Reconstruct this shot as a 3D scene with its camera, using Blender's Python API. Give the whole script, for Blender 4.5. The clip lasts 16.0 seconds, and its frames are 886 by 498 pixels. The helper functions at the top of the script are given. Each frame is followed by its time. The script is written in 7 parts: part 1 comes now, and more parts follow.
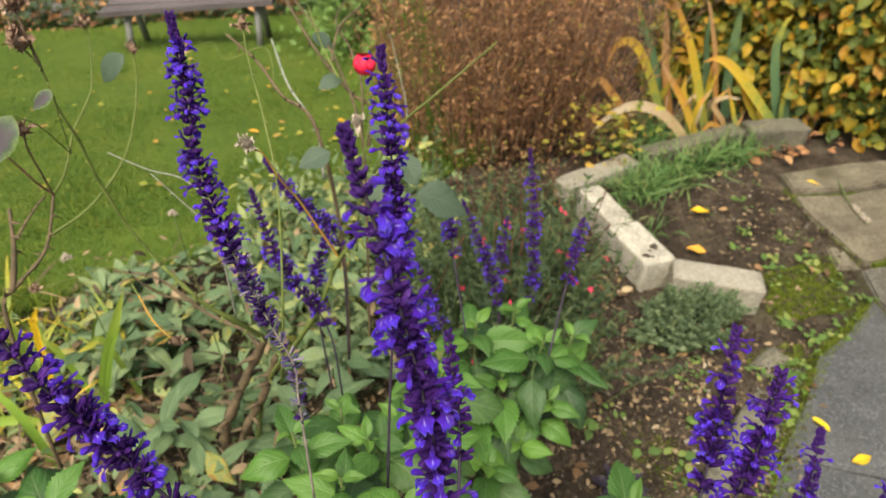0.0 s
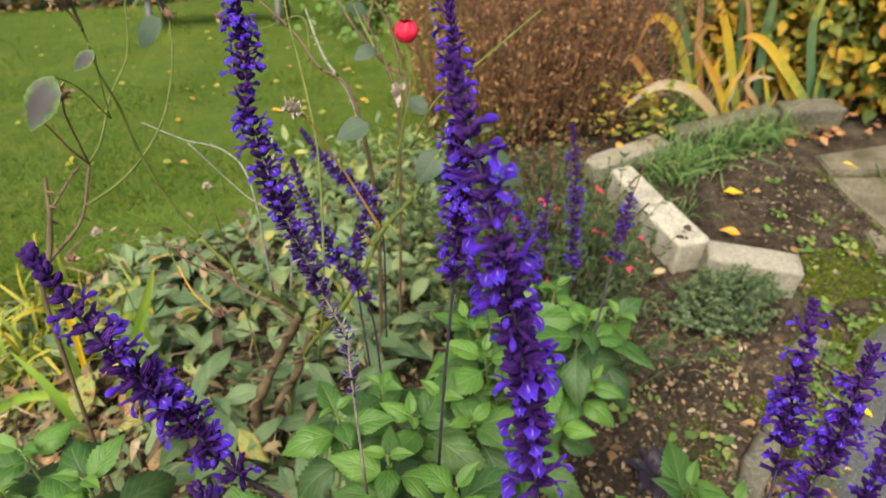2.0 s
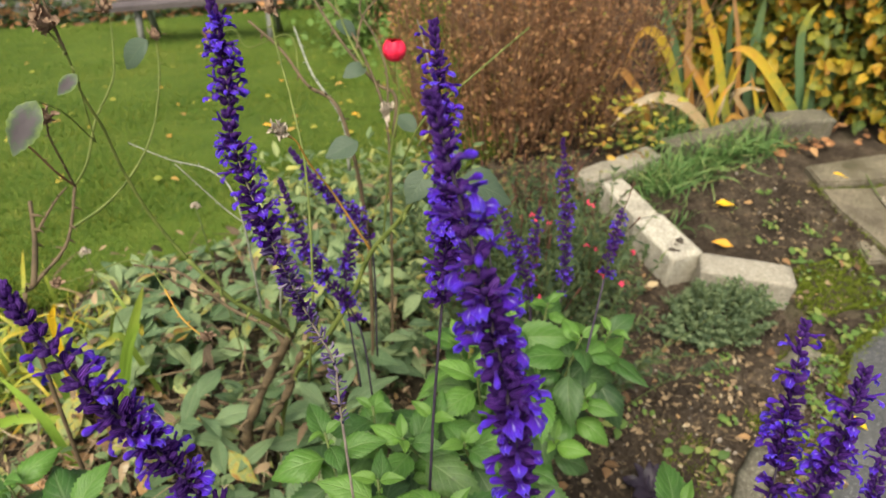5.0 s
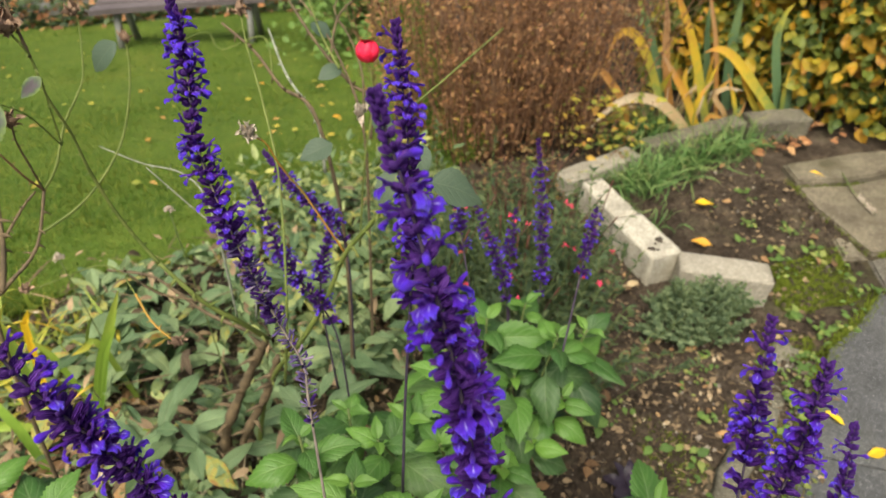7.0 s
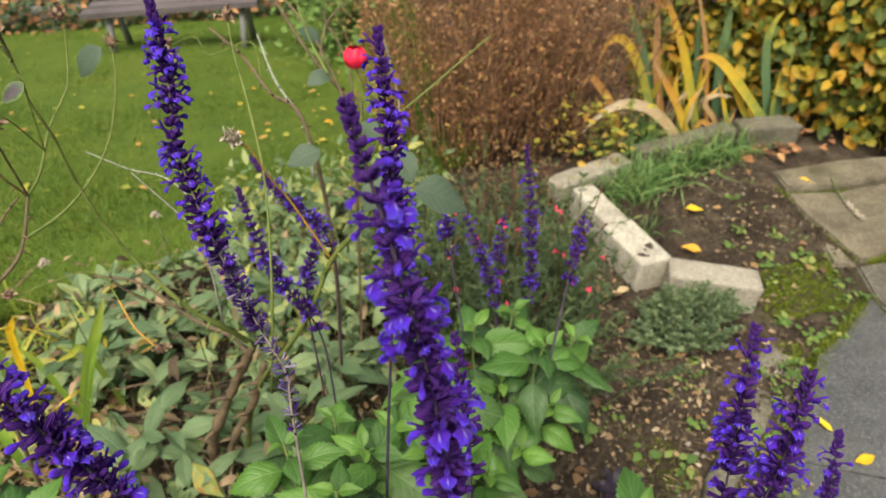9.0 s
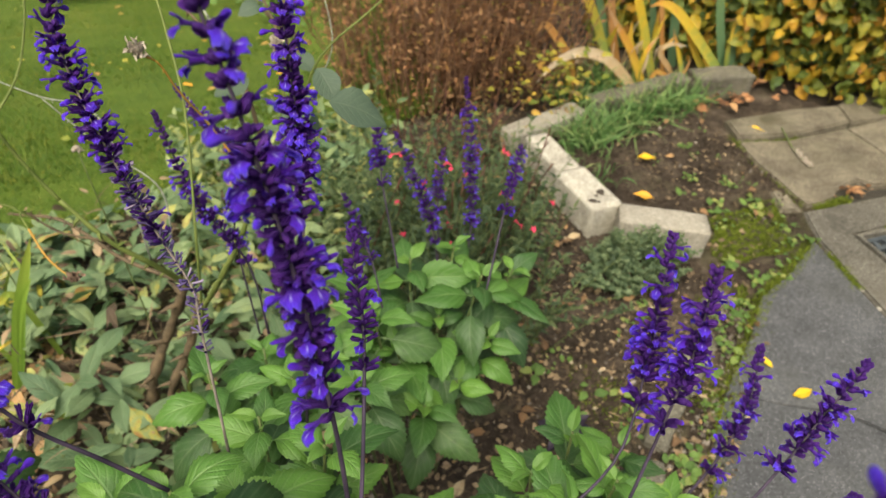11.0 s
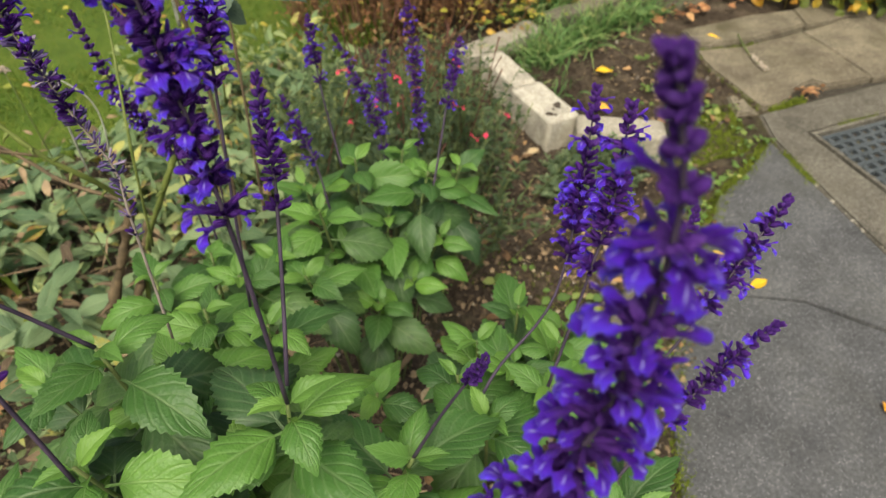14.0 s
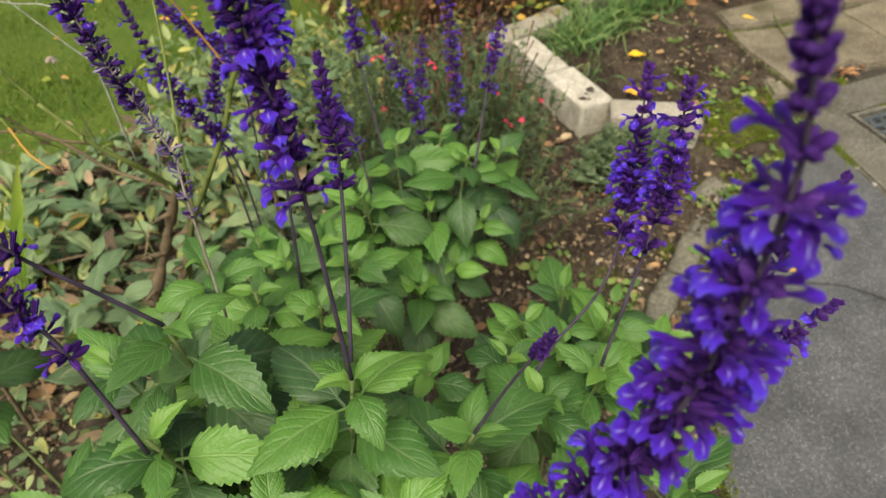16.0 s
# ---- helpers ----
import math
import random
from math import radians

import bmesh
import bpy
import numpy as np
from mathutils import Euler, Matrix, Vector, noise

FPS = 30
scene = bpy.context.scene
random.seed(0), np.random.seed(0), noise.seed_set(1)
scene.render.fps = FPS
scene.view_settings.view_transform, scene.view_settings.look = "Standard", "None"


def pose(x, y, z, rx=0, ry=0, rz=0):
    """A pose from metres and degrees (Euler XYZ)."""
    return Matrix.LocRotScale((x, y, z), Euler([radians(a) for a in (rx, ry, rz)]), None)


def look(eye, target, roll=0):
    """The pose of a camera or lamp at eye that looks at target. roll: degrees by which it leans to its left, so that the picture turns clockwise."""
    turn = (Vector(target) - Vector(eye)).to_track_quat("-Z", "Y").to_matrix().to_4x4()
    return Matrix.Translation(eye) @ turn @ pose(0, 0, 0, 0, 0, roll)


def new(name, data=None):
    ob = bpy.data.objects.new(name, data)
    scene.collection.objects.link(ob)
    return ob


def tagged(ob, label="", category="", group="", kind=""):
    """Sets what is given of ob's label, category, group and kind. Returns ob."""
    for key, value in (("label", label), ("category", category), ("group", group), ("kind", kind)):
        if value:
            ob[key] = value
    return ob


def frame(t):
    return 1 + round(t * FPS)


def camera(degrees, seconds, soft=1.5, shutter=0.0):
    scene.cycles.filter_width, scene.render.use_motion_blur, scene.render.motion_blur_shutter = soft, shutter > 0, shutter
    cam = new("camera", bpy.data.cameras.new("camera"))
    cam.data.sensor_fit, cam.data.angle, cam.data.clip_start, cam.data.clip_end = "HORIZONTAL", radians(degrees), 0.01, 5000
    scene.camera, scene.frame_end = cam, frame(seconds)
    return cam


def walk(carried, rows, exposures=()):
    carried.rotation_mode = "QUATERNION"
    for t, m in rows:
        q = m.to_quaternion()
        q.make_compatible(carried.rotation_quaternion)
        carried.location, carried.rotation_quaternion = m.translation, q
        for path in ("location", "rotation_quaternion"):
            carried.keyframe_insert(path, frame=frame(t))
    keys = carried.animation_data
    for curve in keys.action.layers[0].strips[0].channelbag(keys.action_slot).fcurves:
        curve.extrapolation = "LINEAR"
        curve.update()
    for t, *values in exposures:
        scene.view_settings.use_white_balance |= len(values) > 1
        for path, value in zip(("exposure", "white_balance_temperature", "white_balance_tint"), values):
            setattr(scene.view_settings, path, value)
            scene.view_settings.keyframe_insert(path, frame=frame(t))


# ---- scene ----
cam = camera(67.5, 16.0, 1.4)
cam.data.dof.use_dof, cam.data.dof.focus_distance, cam.data.dof.aperture_fstop = True, 0.48, 10.0
PATH = [
    (0, (0.043, 0.088, 1.281), (0.454, 1.588, 0.025), 1.8),
    (0.5, (0.043, 0.094, 1.271), (0.442, 1.59, 0.004), 1.7),
    (1, (0.027, 0.1, 1.254), (0.41, 1.586, -0.028), 1.8),
    (1.5, (0.011, 0.105, 1.245), (0.382, 1.583, -0.049), 1.7),
    (2, (0.002, 0.111, 1.247), (0.371, 1.594, -0.044), 1.4),
    (2.5, (-0.007, 0.118, 1.241), (0.351, 1.606, -0.046), 1.5),
    (3, (-0.011, 0.119, 1.243), (0.344, 1.611, -0.041), 1.2),
    (3.5, (-0.006, 0.123, 1.246), (0.358, 1.618, -0.031), 0.9),
    (4, (-0.001, 0.125, 1.254), (0.369, 1.628, -0.013), 0.9),
    (6.5, (0.026, 0.117, 1.248), (0.449, 1.608, -0.016), 1.5),
    (7, (0.028, 0.118, 1.25), (0.457, 1.612, -0.01), 1.5),
    (7.5, (0.032, 0.119, 1.252), (0.468, 1.616, -0.001), 1.6),
    (8, (0.035, 0.12, 1.253), (0.475, 1.621, 0.006), 1.7),
    (10.5, (0.059, 0.103, 1.219), (0.546, 1.564, -0.057), 3.3),
    (11, (0.085, 0.085, 1.2), (0.605, 1.493, -0.121), 3.7),
    (11.5, (0.108, 0.064, 1.192), (0.663, 1.437, -0.152), 3.6),
    (12, (0.133, 0.05, 1.179), (0.719, 1.389, -0.187), 2.9),
    (12.5, (0.143, 0.026, 1.177), (0.746, 1.338, -0.207), 2.4),
    (13, (0.148, 0.013, 1.169), (0.757, 1.308, -0.228), 2.0),
    (13.5, (0.13, 0.003, 1.158), (0.726, 1.297, -0.246), 2.5),
    (14, (0.112, 0.016, 1.143), (0.66, 1.306, -0.283), 1.8),
    (14.5, (0.101, 0.011, 1.141), (0.622, 1.297, -0.299), 1.2),
    (15, (0.084, 0.008, 1.139), (0.568, 1.294, -0.314), 0.2),
    (15.5, (0.073, 0.011, 1.139), (0.533, 1.311, -0.309), -0.7),
    (16, (0.084, 0.018, 1.139), (0.559, 1.313, -0.31), -0.6),
]
walk(cam, [(t, look(eye, target, roll)) for t, eye, target, roll in PATH], [(0, 1.14, 7050, 5), (12, 1.12, 7050, 5), (14, 1.06, 7050, 5), (16, 1.05, 7050, 5)])

# ---- world, sun, exposure ----
world = bpy.data.worlds.new("overcast_sky")
scene.world = world
world.use_nodes = True
wn, wl = world.node_tree.nodes, world.node_tree.links
sky = wn.new("ShaderNodeTexSky")
sky.sky_type, sky.sun_disc = "NISHITA", False
sky.sun_elevation, sky.sun_rotation = radians(60), radians(215)
sky.air_density, sky.dust_density, sky.ozone_density = 1.0, 6.0, 0.4
wl.new(sky.outputs[0], wn["Background"].inputs[0])
wn["Background"].inputs[1].default_value = 0.076
sun = new("sun", bpy.data.lights.new("sun", "SUN"))
sun.data.energy, sun.data.angle, sun.data.color = 2.3, radians(45), (1.0, 0.96, 0.9)
sun.matrix_world = look((0, 0, 0), (-math.sin(radians(215)), -math.cos(radians(215)), -math.tan(radians(60))))

rnd = random.Random(7)
npr = np.random.default_rng(7)


# ---- materials ----
class Mat:
    """A small node builder round one Principled material."""

    def __init__(self, name, rough=0.7, spec=0.3):
        self.m = bpy.data.materials.new(name)
        self.m.use_nodes = True
        self.n, self.l = self.m.node_tree.nodes, self.m.node_tree.links
        self.b = self.n["Principled BSDF"]
        self.b.inputs["Roughness"].default_value = rough
        self.b.inputs["Specular IOR Level"].default_value = spec

    def node(self, kind, **inputs):
        nd = self.n.new(kind)
        for k, v in inputs.items():
            self.put(nd.inputs[int(k[1:]) if k[0] == "i" and k[1:].isdigit() else k], v)
        return nd

    def put(self, socket, v):
        if isinstance(v, bpy.types.NodeSocket):
            self.l.new(v, socket)
        else:
            socket.default_value = v

    def math(self, op, a, b=0.0, c=0.0):
        nd = self.n.new("ShaderNodeMath")
        nd.operation = op
        for s, v in zip(nd.inputs, (a, b, c)):
            self.put(s, v)
        return nd.outputs[0]

    def noise(self, scale, detail=3.0, rough=0.55, coord="Object"):
        tc = self.n.new("ShaderNodeTexCoord")
        nd = self.node("ShaderNodeTexNoise", Vector=tc.outputs[coord], Scale=scale, Detail=detail, Roughness=rough)
        return nd.outputs["Fac"]

    def ramp(self, fac, *stops):
        nd = self.n.new("ShaderNodeValToRGB")
        self.l.new(fac, nd.inputs[0])
        el = nd.color_ramp.elements
        while len(el) < len(stops):
            el.new(0.5)
        for e, (p, c) in zip(el, stops):
            e.position, e.color = p, (*c, 1)
        return nd.outputs[0]

    def mix(self, fac, a, b, blend="MIX"):
        nd = self.n.new("ShaderNodeMix")
        nd.data_type, nd.blend_type = "RGBA", blend
        for s, v in ((0, fac), (6, a), (7, b)):
            if isinstance(v, tuple) and len(v) == 3:
                v = (*v, 1)
            self.put(nd.inputs[s], v)
        return nd.outputs[2]

    def bump(self, height, strength=0.3, distance=0.01):
        nd = self.node("ShaderNodeBump", Height=height, Strength=strength, Distance=distance)
        self.l.new(nd.outputs[0], self.b.inputs["Normal"])

    def colour(self, c):
        self.put(self.b.inputs["Base Color"], (*c, 1) if isinstance(c, tuple) else c)
        return self

    def rand(self):
        return self.n.new("ShaderNodeObjectInfo").outputs["Random"]

    def island(self):
        return self.n.new("ShaderNodeNewGeometry").outputs["Random Per Island"]

    def uv(self):
        sep = self.n.new("ShaderNodeSeparateXYZ")
        self.l.new(self.n.new("ShaderNodeUVMap").outputs[0], sep.inputs[0])
        return sep.outputs[0], sep.outputs[1]

    def thin(self, amount, colour):
        """Lets some light through, as a leaf or petal does."""
        out = self.n["Material Output"]
        tr = self.n.new("ShaderNodeBsdfTranslucent")
        self.put(tr.inputs[0], (*colour, 1) if isinstance(colour, tuple) else colour)
        mx = self.node("ShaderNodeMixShader", i0=amount)
        self.l.new(self.b.outputs[0], mx.inputs[1])
        self.l.new(tr.outputs[0], mx.inputs[2])
        self.l.new(mx.outputs[0], out.inputs[0])
        return self


def leaf_material(name, stops, veins=7.0, slant=0.55, vein_light=0.35, per="object", rough=0.5, through_leaf=0.22, relief=0.8, blotch=None):
    """A leaf with a midrib and slanting side veins; its colour differs leaf by leaf along the ramp."""
    m = Mat(name, rough, 0.35)
    u, v = m.uv()
    side = m.math("ABSOLUTE", m.math("MULTIPLY_ADD", u, 2.0, -1.0))
    wave = m.math("COSINE", m.math("MULTIPLY", m.math("SUBTRACT", v, m.math("MULTIPLY", side, slant * 0.6)), veins * 6.283))
    line = m.math("POWER", m.math("MULTIPLY_ADD", wave, 0.5, 0.5), 5.0)
    rib = m.math("SMOOTH_MIN", 1.0, m.math("MULTIPLY", m.math("MAXIMUM", m.math("SUBTRACT", 0.09, side), 0.0), 14.0), 0.1)
    vein = m.math("MAXIMUM", m.math("MULTIPLY", line, 0.5), rib)
    r = m.rand() if per == "object" else m.island()
    wob = m.math("ADD", r, m.math("MULTIPLY_ADD", m.noise(55.0), 0.30, -0.15))
    base = m.ramp(wob, *stops)
    if blotch:
        spots = m.ramp(m.noise(90.0, 5.0, 0.7), (0.52, (0, 0, 0)), (0.68, (1, 1, 1)))
        base = m.mix(m.math("MULTIPLY", spots, 0.6), base, blotch)
    col = m.mix(m.math("MULTIPLY", vein, vein_light), base, m.mix(0.5, base, (0.55, 0.62, 0.35)))
    m.colour(col)
    cells = m.node("ShaderNodeTexVoronoi", Vector=m.n.new("ShaderNodeTexCoord").outputs["Object"], Scale=380.0)
    fine = m.math("ADD", m.math("MULTIPLY", m.noise(260.0, 3.0), 0.8), m.math("MULTIPLY", cells.outputs["Distance"], 0.9))
    m.bump(m.math("ADD", m.math("MULTIPLY", vein, -1.0), m.math("MULTIPLY", fine, 0.5)), relief, 0.0016)
    m.thin(through_leaf, m.mix(0.4, base, (0.25, 0.45, 0.05)))
    return m.m


def spotted_leaf(name):
    """Purple-grey blotched middle, yellow-green rim."""
    m = Mat(name, 0.5, 0.3)
    u, v = m.uv()
    side = m.math("ABSOLUTE", m.math("MULTIPLY_ADD", u, 2.0, -1.0))
    ends = m.math("ABSOLUTE", m.math("MULTIPLY_ADD", v, 2.0, -1.0))
    f = m.math("ADD", m.math("MULTIPLY", m.math("MAXIMUM", side, ends), 0.75), m.math("MULTIPLY_ADD", m.noise(110.0, 4.0, 0.65), 0.9, -0.45))
    col = m.ramp(f, (0.26, (0.085, 0.072, 0.080)), (0.48, (0.070, 0.095, 0.062)), (0.90, (0.17, 0.25, 0.06)))
    m.colour(col)
    m.bump(m.noise(260.0, 3.0), 0.4, 0.001)
    m.thin(0.2, col)
    return m.m


def bark_material(name, a, b, scale=60.0, rough=0.8):
    m = Mat(name, rough, 0.25)
    f = m.noise(scale, 5.0, 0.65)
    m.colour(m.ramp(f, (0.3, a), (0.7, b)))
    m.bump(f, 0.5, 0.002)
    return m.m


M_SALVIA = leaf_material("salvia_leaf", ((0.0, (0.033, 0.090, 0.021)), (0.45, (0.061, 0.150, 0.028)), (1.0, (0.116, 0.248, 0.040))), 6.0, 0.7, 0.20, rough=0.44, relief=0.5)
M_SALVIA_YOUNG = leaf_material("young_salvia_leaf", ((0.0, (0.076, 0.175, 0.034)), (1.0, (0.134, 0.262, 0.044))), 6.0, 0.7, 0.14, through_leaf=0.28, rough=0.44, relief=0.30)
M_SALVIA_OLD = leaf_material("old_salvia_leaf", ((0.0, (0.026, 0.064, 0.024)), (0.5, (0.050, 0.110, 0.034)), (1.0, (0.085, 0.165, 0.044))), 6.0, 0.7, 0.22, blotch=(0.030, 0.055, 0.028), relief=0.4)
M_SAGE = leaf_material("sage_leaf", ((0.0, (0.062, 0.118, 0.056)), (0.45, (0.146, 0.226, 0.110)), (0.88, (0.250, 0.330, 0.158)), (0.945, (0.27, 0.32, 0.11)), (0.985, (0.42, 0.36, 0.07)), (1.0, (0.36, 0.19, 0.06))), 9.0, 0.5, 0.25, blotch=(0.16, 0.22, 0.10))
M_ROSE_LEAF = leaf_material("rose_leaf", ((0.0, (0.038, 0.066, 0.044)), (1.0, (0.070, 0.104, 0.066))), 7.0, 0.5, 0.07, blotch=(0.045, 0.070, 0.055), relief=0.3, rough=0.6, through_leaf=0.12)
M_ROSE_SPOTTED = spotted_leaf("spotted_rose_leaf")
M_HEDGE = leaf_material("hedge_leaf", ((0.0, (0.045, 0.082, 0.018)), (0.42, (0.145, 0.170, 0.022)), (0.66, (0.34, 0.27, 0.024)), (0.86, (0.50, 0.27, 0.018)), (1.0, (0.24, 0.10, 0.020))), 8.0, 0.5, 0.2, per="island", rough=0.45)
M_BROWN = leaf_material("withered_leaf", ((0.0, (0.090, 0.038, 0.018)), (0.5, (0.335, 0.148, 0.064)), (0.90, (0.53, 0.290, 0.136)), (0.985, (0.34, 0.20, 0.09)), (1.0, (0.40, 0.36, 0.06))), 4.0, 0.5, 0.1, per="island", rough=0.8, through_leaf=0.1)
M_YELLOWING = leaf_material("yellowing_leaf", ((0.0, (0.13, 0.19, 0.03)), (0.5, (0.38, 0.34, 0.05)), (0.8, (0.50, 0.34, 0.05)), (1.0, (0.40, 0.19, 0.04))), 5.0, 0.5, 0.15, per="island")
M_FOOT = leaf_material("shrub_foot_leaf", ((0.0, (0.07, 0.09, 0.03)), (0.22, (0.15, 0.16, 0.06)), (0.40, (0.19, 0.10, 0.05)), (0.88, (0.28, 0.17, 0.08)), (1.0, (0.42, 0.34, 0.07))), 5.0, 0.5, 0.15, per="island")
M_FINE_GREEN = leaf_material("fine_green_leaf", ((0.0, (0.028, 0.050, 0.024)), (0.6, (0.060, 0.098, 0.042)), (1.0, (0.125, 0.155, 0.062))), 4.0, 0.4, 0.1, per="island")
M_HERB = leaf_material("grey_herb_leaf", ((0.0, (0.055, 0.088, 0.046)), (0.6, (0.118, 0.168, 0.082)), (1.0, (0.20, 0.25, 0.13))), 4.0, 0.4, 0.1, per="island", rough=0.7)
M_WEED = leaf_material("weed_leaf", ((0.0, (0.07, 0.135, 0.03)), (0.7, (0.14, 0.235, 0.05)), (1.0, (0.30, 0.31, 0.09))), 4.0, 0.5, 0.15)
M_FALLEN_YELLOW = leaf_material("fallen_yellow_leaf", ((0.0, (0.80, 0.48, 0.02)), (1.0, (0.85, 0.58, 0.03))), 8.0, 0.4, 0.15)
M_FALLEN_ORANGE = leaf_material("fallen_orange_leaf", ((0.0, (0.62, 0.27, 0.03)), (1.0, (0.75, 0.38, 0.04))), 8.0, 0.4, 0.15)
M_FALLEN_TAN = leaf_material("fallen_tan_leaf", ((0.0, (0.36, 0.19, 0.06)), (1.0, (0.52, 0.33, 0.09))), 8.0, 0.4, 0.15)
M_COVER = leaf_material("low_weed_leaf", ((0.0, (0.065, 0.115, 0.048)), (0.50, (0.155, 0.225, 0.095)), (0.80, (0.30, 0.35, 0.14)), (0.95, (0.42, 0.40, 0.10)), (1.0, (0.24, 0.14, 0.07))), 5.0, 0.5, 0.2, per="island")
M_CURLED = leaf_material("curled_leaf", ((0.0, (0.13, 0.070, 0.038)), (0.45, (0.30, 0.165, 0.080)), (0.80, (0.46, 0.27, 0.12)), (1.0, (0.52, 0.40, 0.24))), 6.0, 0.5, 0.2, per="island", rough=0.75, through_leaf=0.12)
M_LITTER = leaf_material("leaf_litter", ((0.0, (0.06, 0.04, 0.028)), (0.50, (0.175, 0.118, 0.070)), (0.88, (0.320, 0.225, 0.135)), (0.975, (0.38, 0.27, 0.16)), (1.0, (0.48, 0.40, 0.28))), 5.0, 0.5, 0.2, per="island", rough=0.85, through_leaf=0.05)


def strap_material(name, stops, along_shift=0.55):
    """A long leaf that yellows from its tip down."""
    m = Mat(name, 0.5, 0.35)
    u, v = m.uv()
    f = m.math("ADD", m.math("MULTIPLY", v, along_shift + 0.12), m.math("MULTIPLY", m.rand(), 0.42))
    f = m.math("ADD", f, m.math("MULTIPLY_ADD", m.noise(30.0, 4.0), 0.4, -0.2))
    col = m.ramp(f, *stops)
    stripe = m.math("SINE", m.math("MULTIPLY", u, 70.0))
    m.colour(m.mix(m.math("MULTIPLY_ADD", stripe, 0.06, 0.07), col, (0.02, 0.03, 0.01)))
    m.bump(stripe, 0.25, 0.001)
    m.thin(0.2, col)
    return m.m


M_IRIS = strap_material("iris_leaf", ((0.0, (0.09, 0.19, 0.11)), (0.48, (0.16, 0.27, 0.12)), (0.64, (0.46, 0.44, 0.07)), (0.80, (0.72, 0.50, 0.05)), (0.94, (0.66, 0.33, 0.07)), (1.0, (0.50, 0.29, 0.14))))
M_IRIS_ORANGE = strap_material("orange_iris_leaf", ((0.0, (0.11, 0.22, 0.11)), (0.36, (0.30, 0.36, 0.08)), (0.56, (0.70, 0.50, 0.06)), (0.82, (0.68, 0.33, 0.07)), (1.0, (0.60, 0.40, 0.24))))
M_DRY_ORANGE = strap_material("dry_orange_leaf", ((0.0, (0.50, 0.27, 0.05)), (0.5, (0.56, 0.28, 0.09)), (1.0, (0.52, 0.34, 0.20))))
M_IRIS_GREEN = strap_material("green_iris_leaf", ((0.0, (0.085, 0.17, 0.095)), (0.6, (0.14, 0.24, 0.12)), (0.9, (0.26, 0.32, 0.09)), (1.0, (0.5, 0.42, 0.07))))
M_DRY_STRAP = strap_material("dry_strap_leaf", ((0.0, (0.42, 0.23, 0.08)), (0.50, (0.58, 0.42, 0.24)), (1.0, (0.74, 0.65, 0.51))))
M_CHIVE = strap_material("chive_blade", ((0.0, (0.045, 0.115, 0.034)), (0.6, (0.105, 0.215, 0.058)), (0.88, (0.23, 0.31, 0.10)), (1.0, (0.42, 0.37, 0.16))))
M_LIME = strap_material("lime_blade", ((0.0, (0.13, 0.25, 0.035)), (0.6, (0.24, 0.38, 0.05)), (1.0, (0.36, 0.42, 0.07))))
M_DAYLILY = strap_material("yellow_blade", ((0.0, (0.10, 0.20, 0.035)), (0.46, (0.24, 0.32, 0.05)), (0.70, (0.52, 0.44, 0.06)), (0.88, (0.70, 0.44, 0.05)), (1.0, (0.55, 0.30, 0.06))), 0.40)

m = Mat("calyx", 0.75, 0.12)
cu, cv = m.uv()
m.colour(m.ramp(m.math("ADD", m.math("MULTIPLY", m.island(), 0.34), m.math("MULTIPLY", cv, 0.66)), (0.0, (0.020, 0.005, 0.060)), (0.34, (0.062, 0.013, 0.175)), (0.68, (0.125, 0.030, 0.325)), (1.0, (0.220, 0.090, 0.490))))
m.bump(m.math("ADD", m.math("SINE", m.math("MULTIPLY", cu, 62.0)), m.math("MULTIPLY", m.noise(1700.0, 2.0), 1.4)), 1.0, 0.0012)
m.b.inputs["Sheen Weight"].default_value = 0.10
m.b.inputs["Sheen Tint"].default_value = (0.40, 0.22, 0.95, 1)
m.thin(0.10, (0.10, 0.015, 0.36))
M_CALYX = m.m

m = Mat("spent_calyx", 0.85, 0.1)
m.colour(m.ramp(m.island(), (0.0, (0.05, 0.035, 0.11)), (0.6, (0.12, 0.088, 0.21)), (1.0, (0.27, 0.22, 0.31))))
M_SPENT = m.m

m = Mat("blue_petal", 0.32, 0.45)
pu, pv = m.uv()
centre = m.math("ABSOLUTE", m.math("MULTIPLY_ADD", pu, 2.0, -1.0))
streak = m.math("MAXIMUM", m.math("SUBTRACT", 1.0, m.math("MULTIPLY", centre, 6.0)), 0.0)
length = m.math("MAXIMUM", m.math("SUBTRACT", 1.0, m.math("MULTIPLY", m.math("ABSOLUTE", m.math("SUBTRACT", pv, 0.55)), 5.0)), 0.0)
mark = m.math("MINIMUM", m.math("MULTIPLY", m.math("MULTIPLY", streak, length), 1.5), 1.0)
petal = m.ramp(m.math("ADD", m.math("ADD", m.math("MULTIPLY", m.rand(), 0.22), m.math("MULTIPLY_ADD", m.noise(330.0, 2.0), 0.36, -0.18)), m.math("MULTIPLY", pv, 0.74)), (0.0, (0.050, 0.008, 0.16)), (0.30, (0.068, 0.010, 0.30)), (0.55, (0.092, 0.018, 0.54)), (0.78, (0.115, 0.046, 0.84)), (1.0, (0.190, 0.145, 0.98)))
petal = m.mix(m.math("MULTIPLY", mark, 0.52), petal, (0.58, 0.58, 0.97))
m.colour(petal)
m.bump(m.math("ADD", m.math("SINE", m.math("MULTIPLY", pu, 46.0)), m.math("MULTIPLY", m.noise(700.0, 3.0), 1.6)), 0.8, 0.0006)
m.thin(0.14, petal)
M_PETAL = m.m

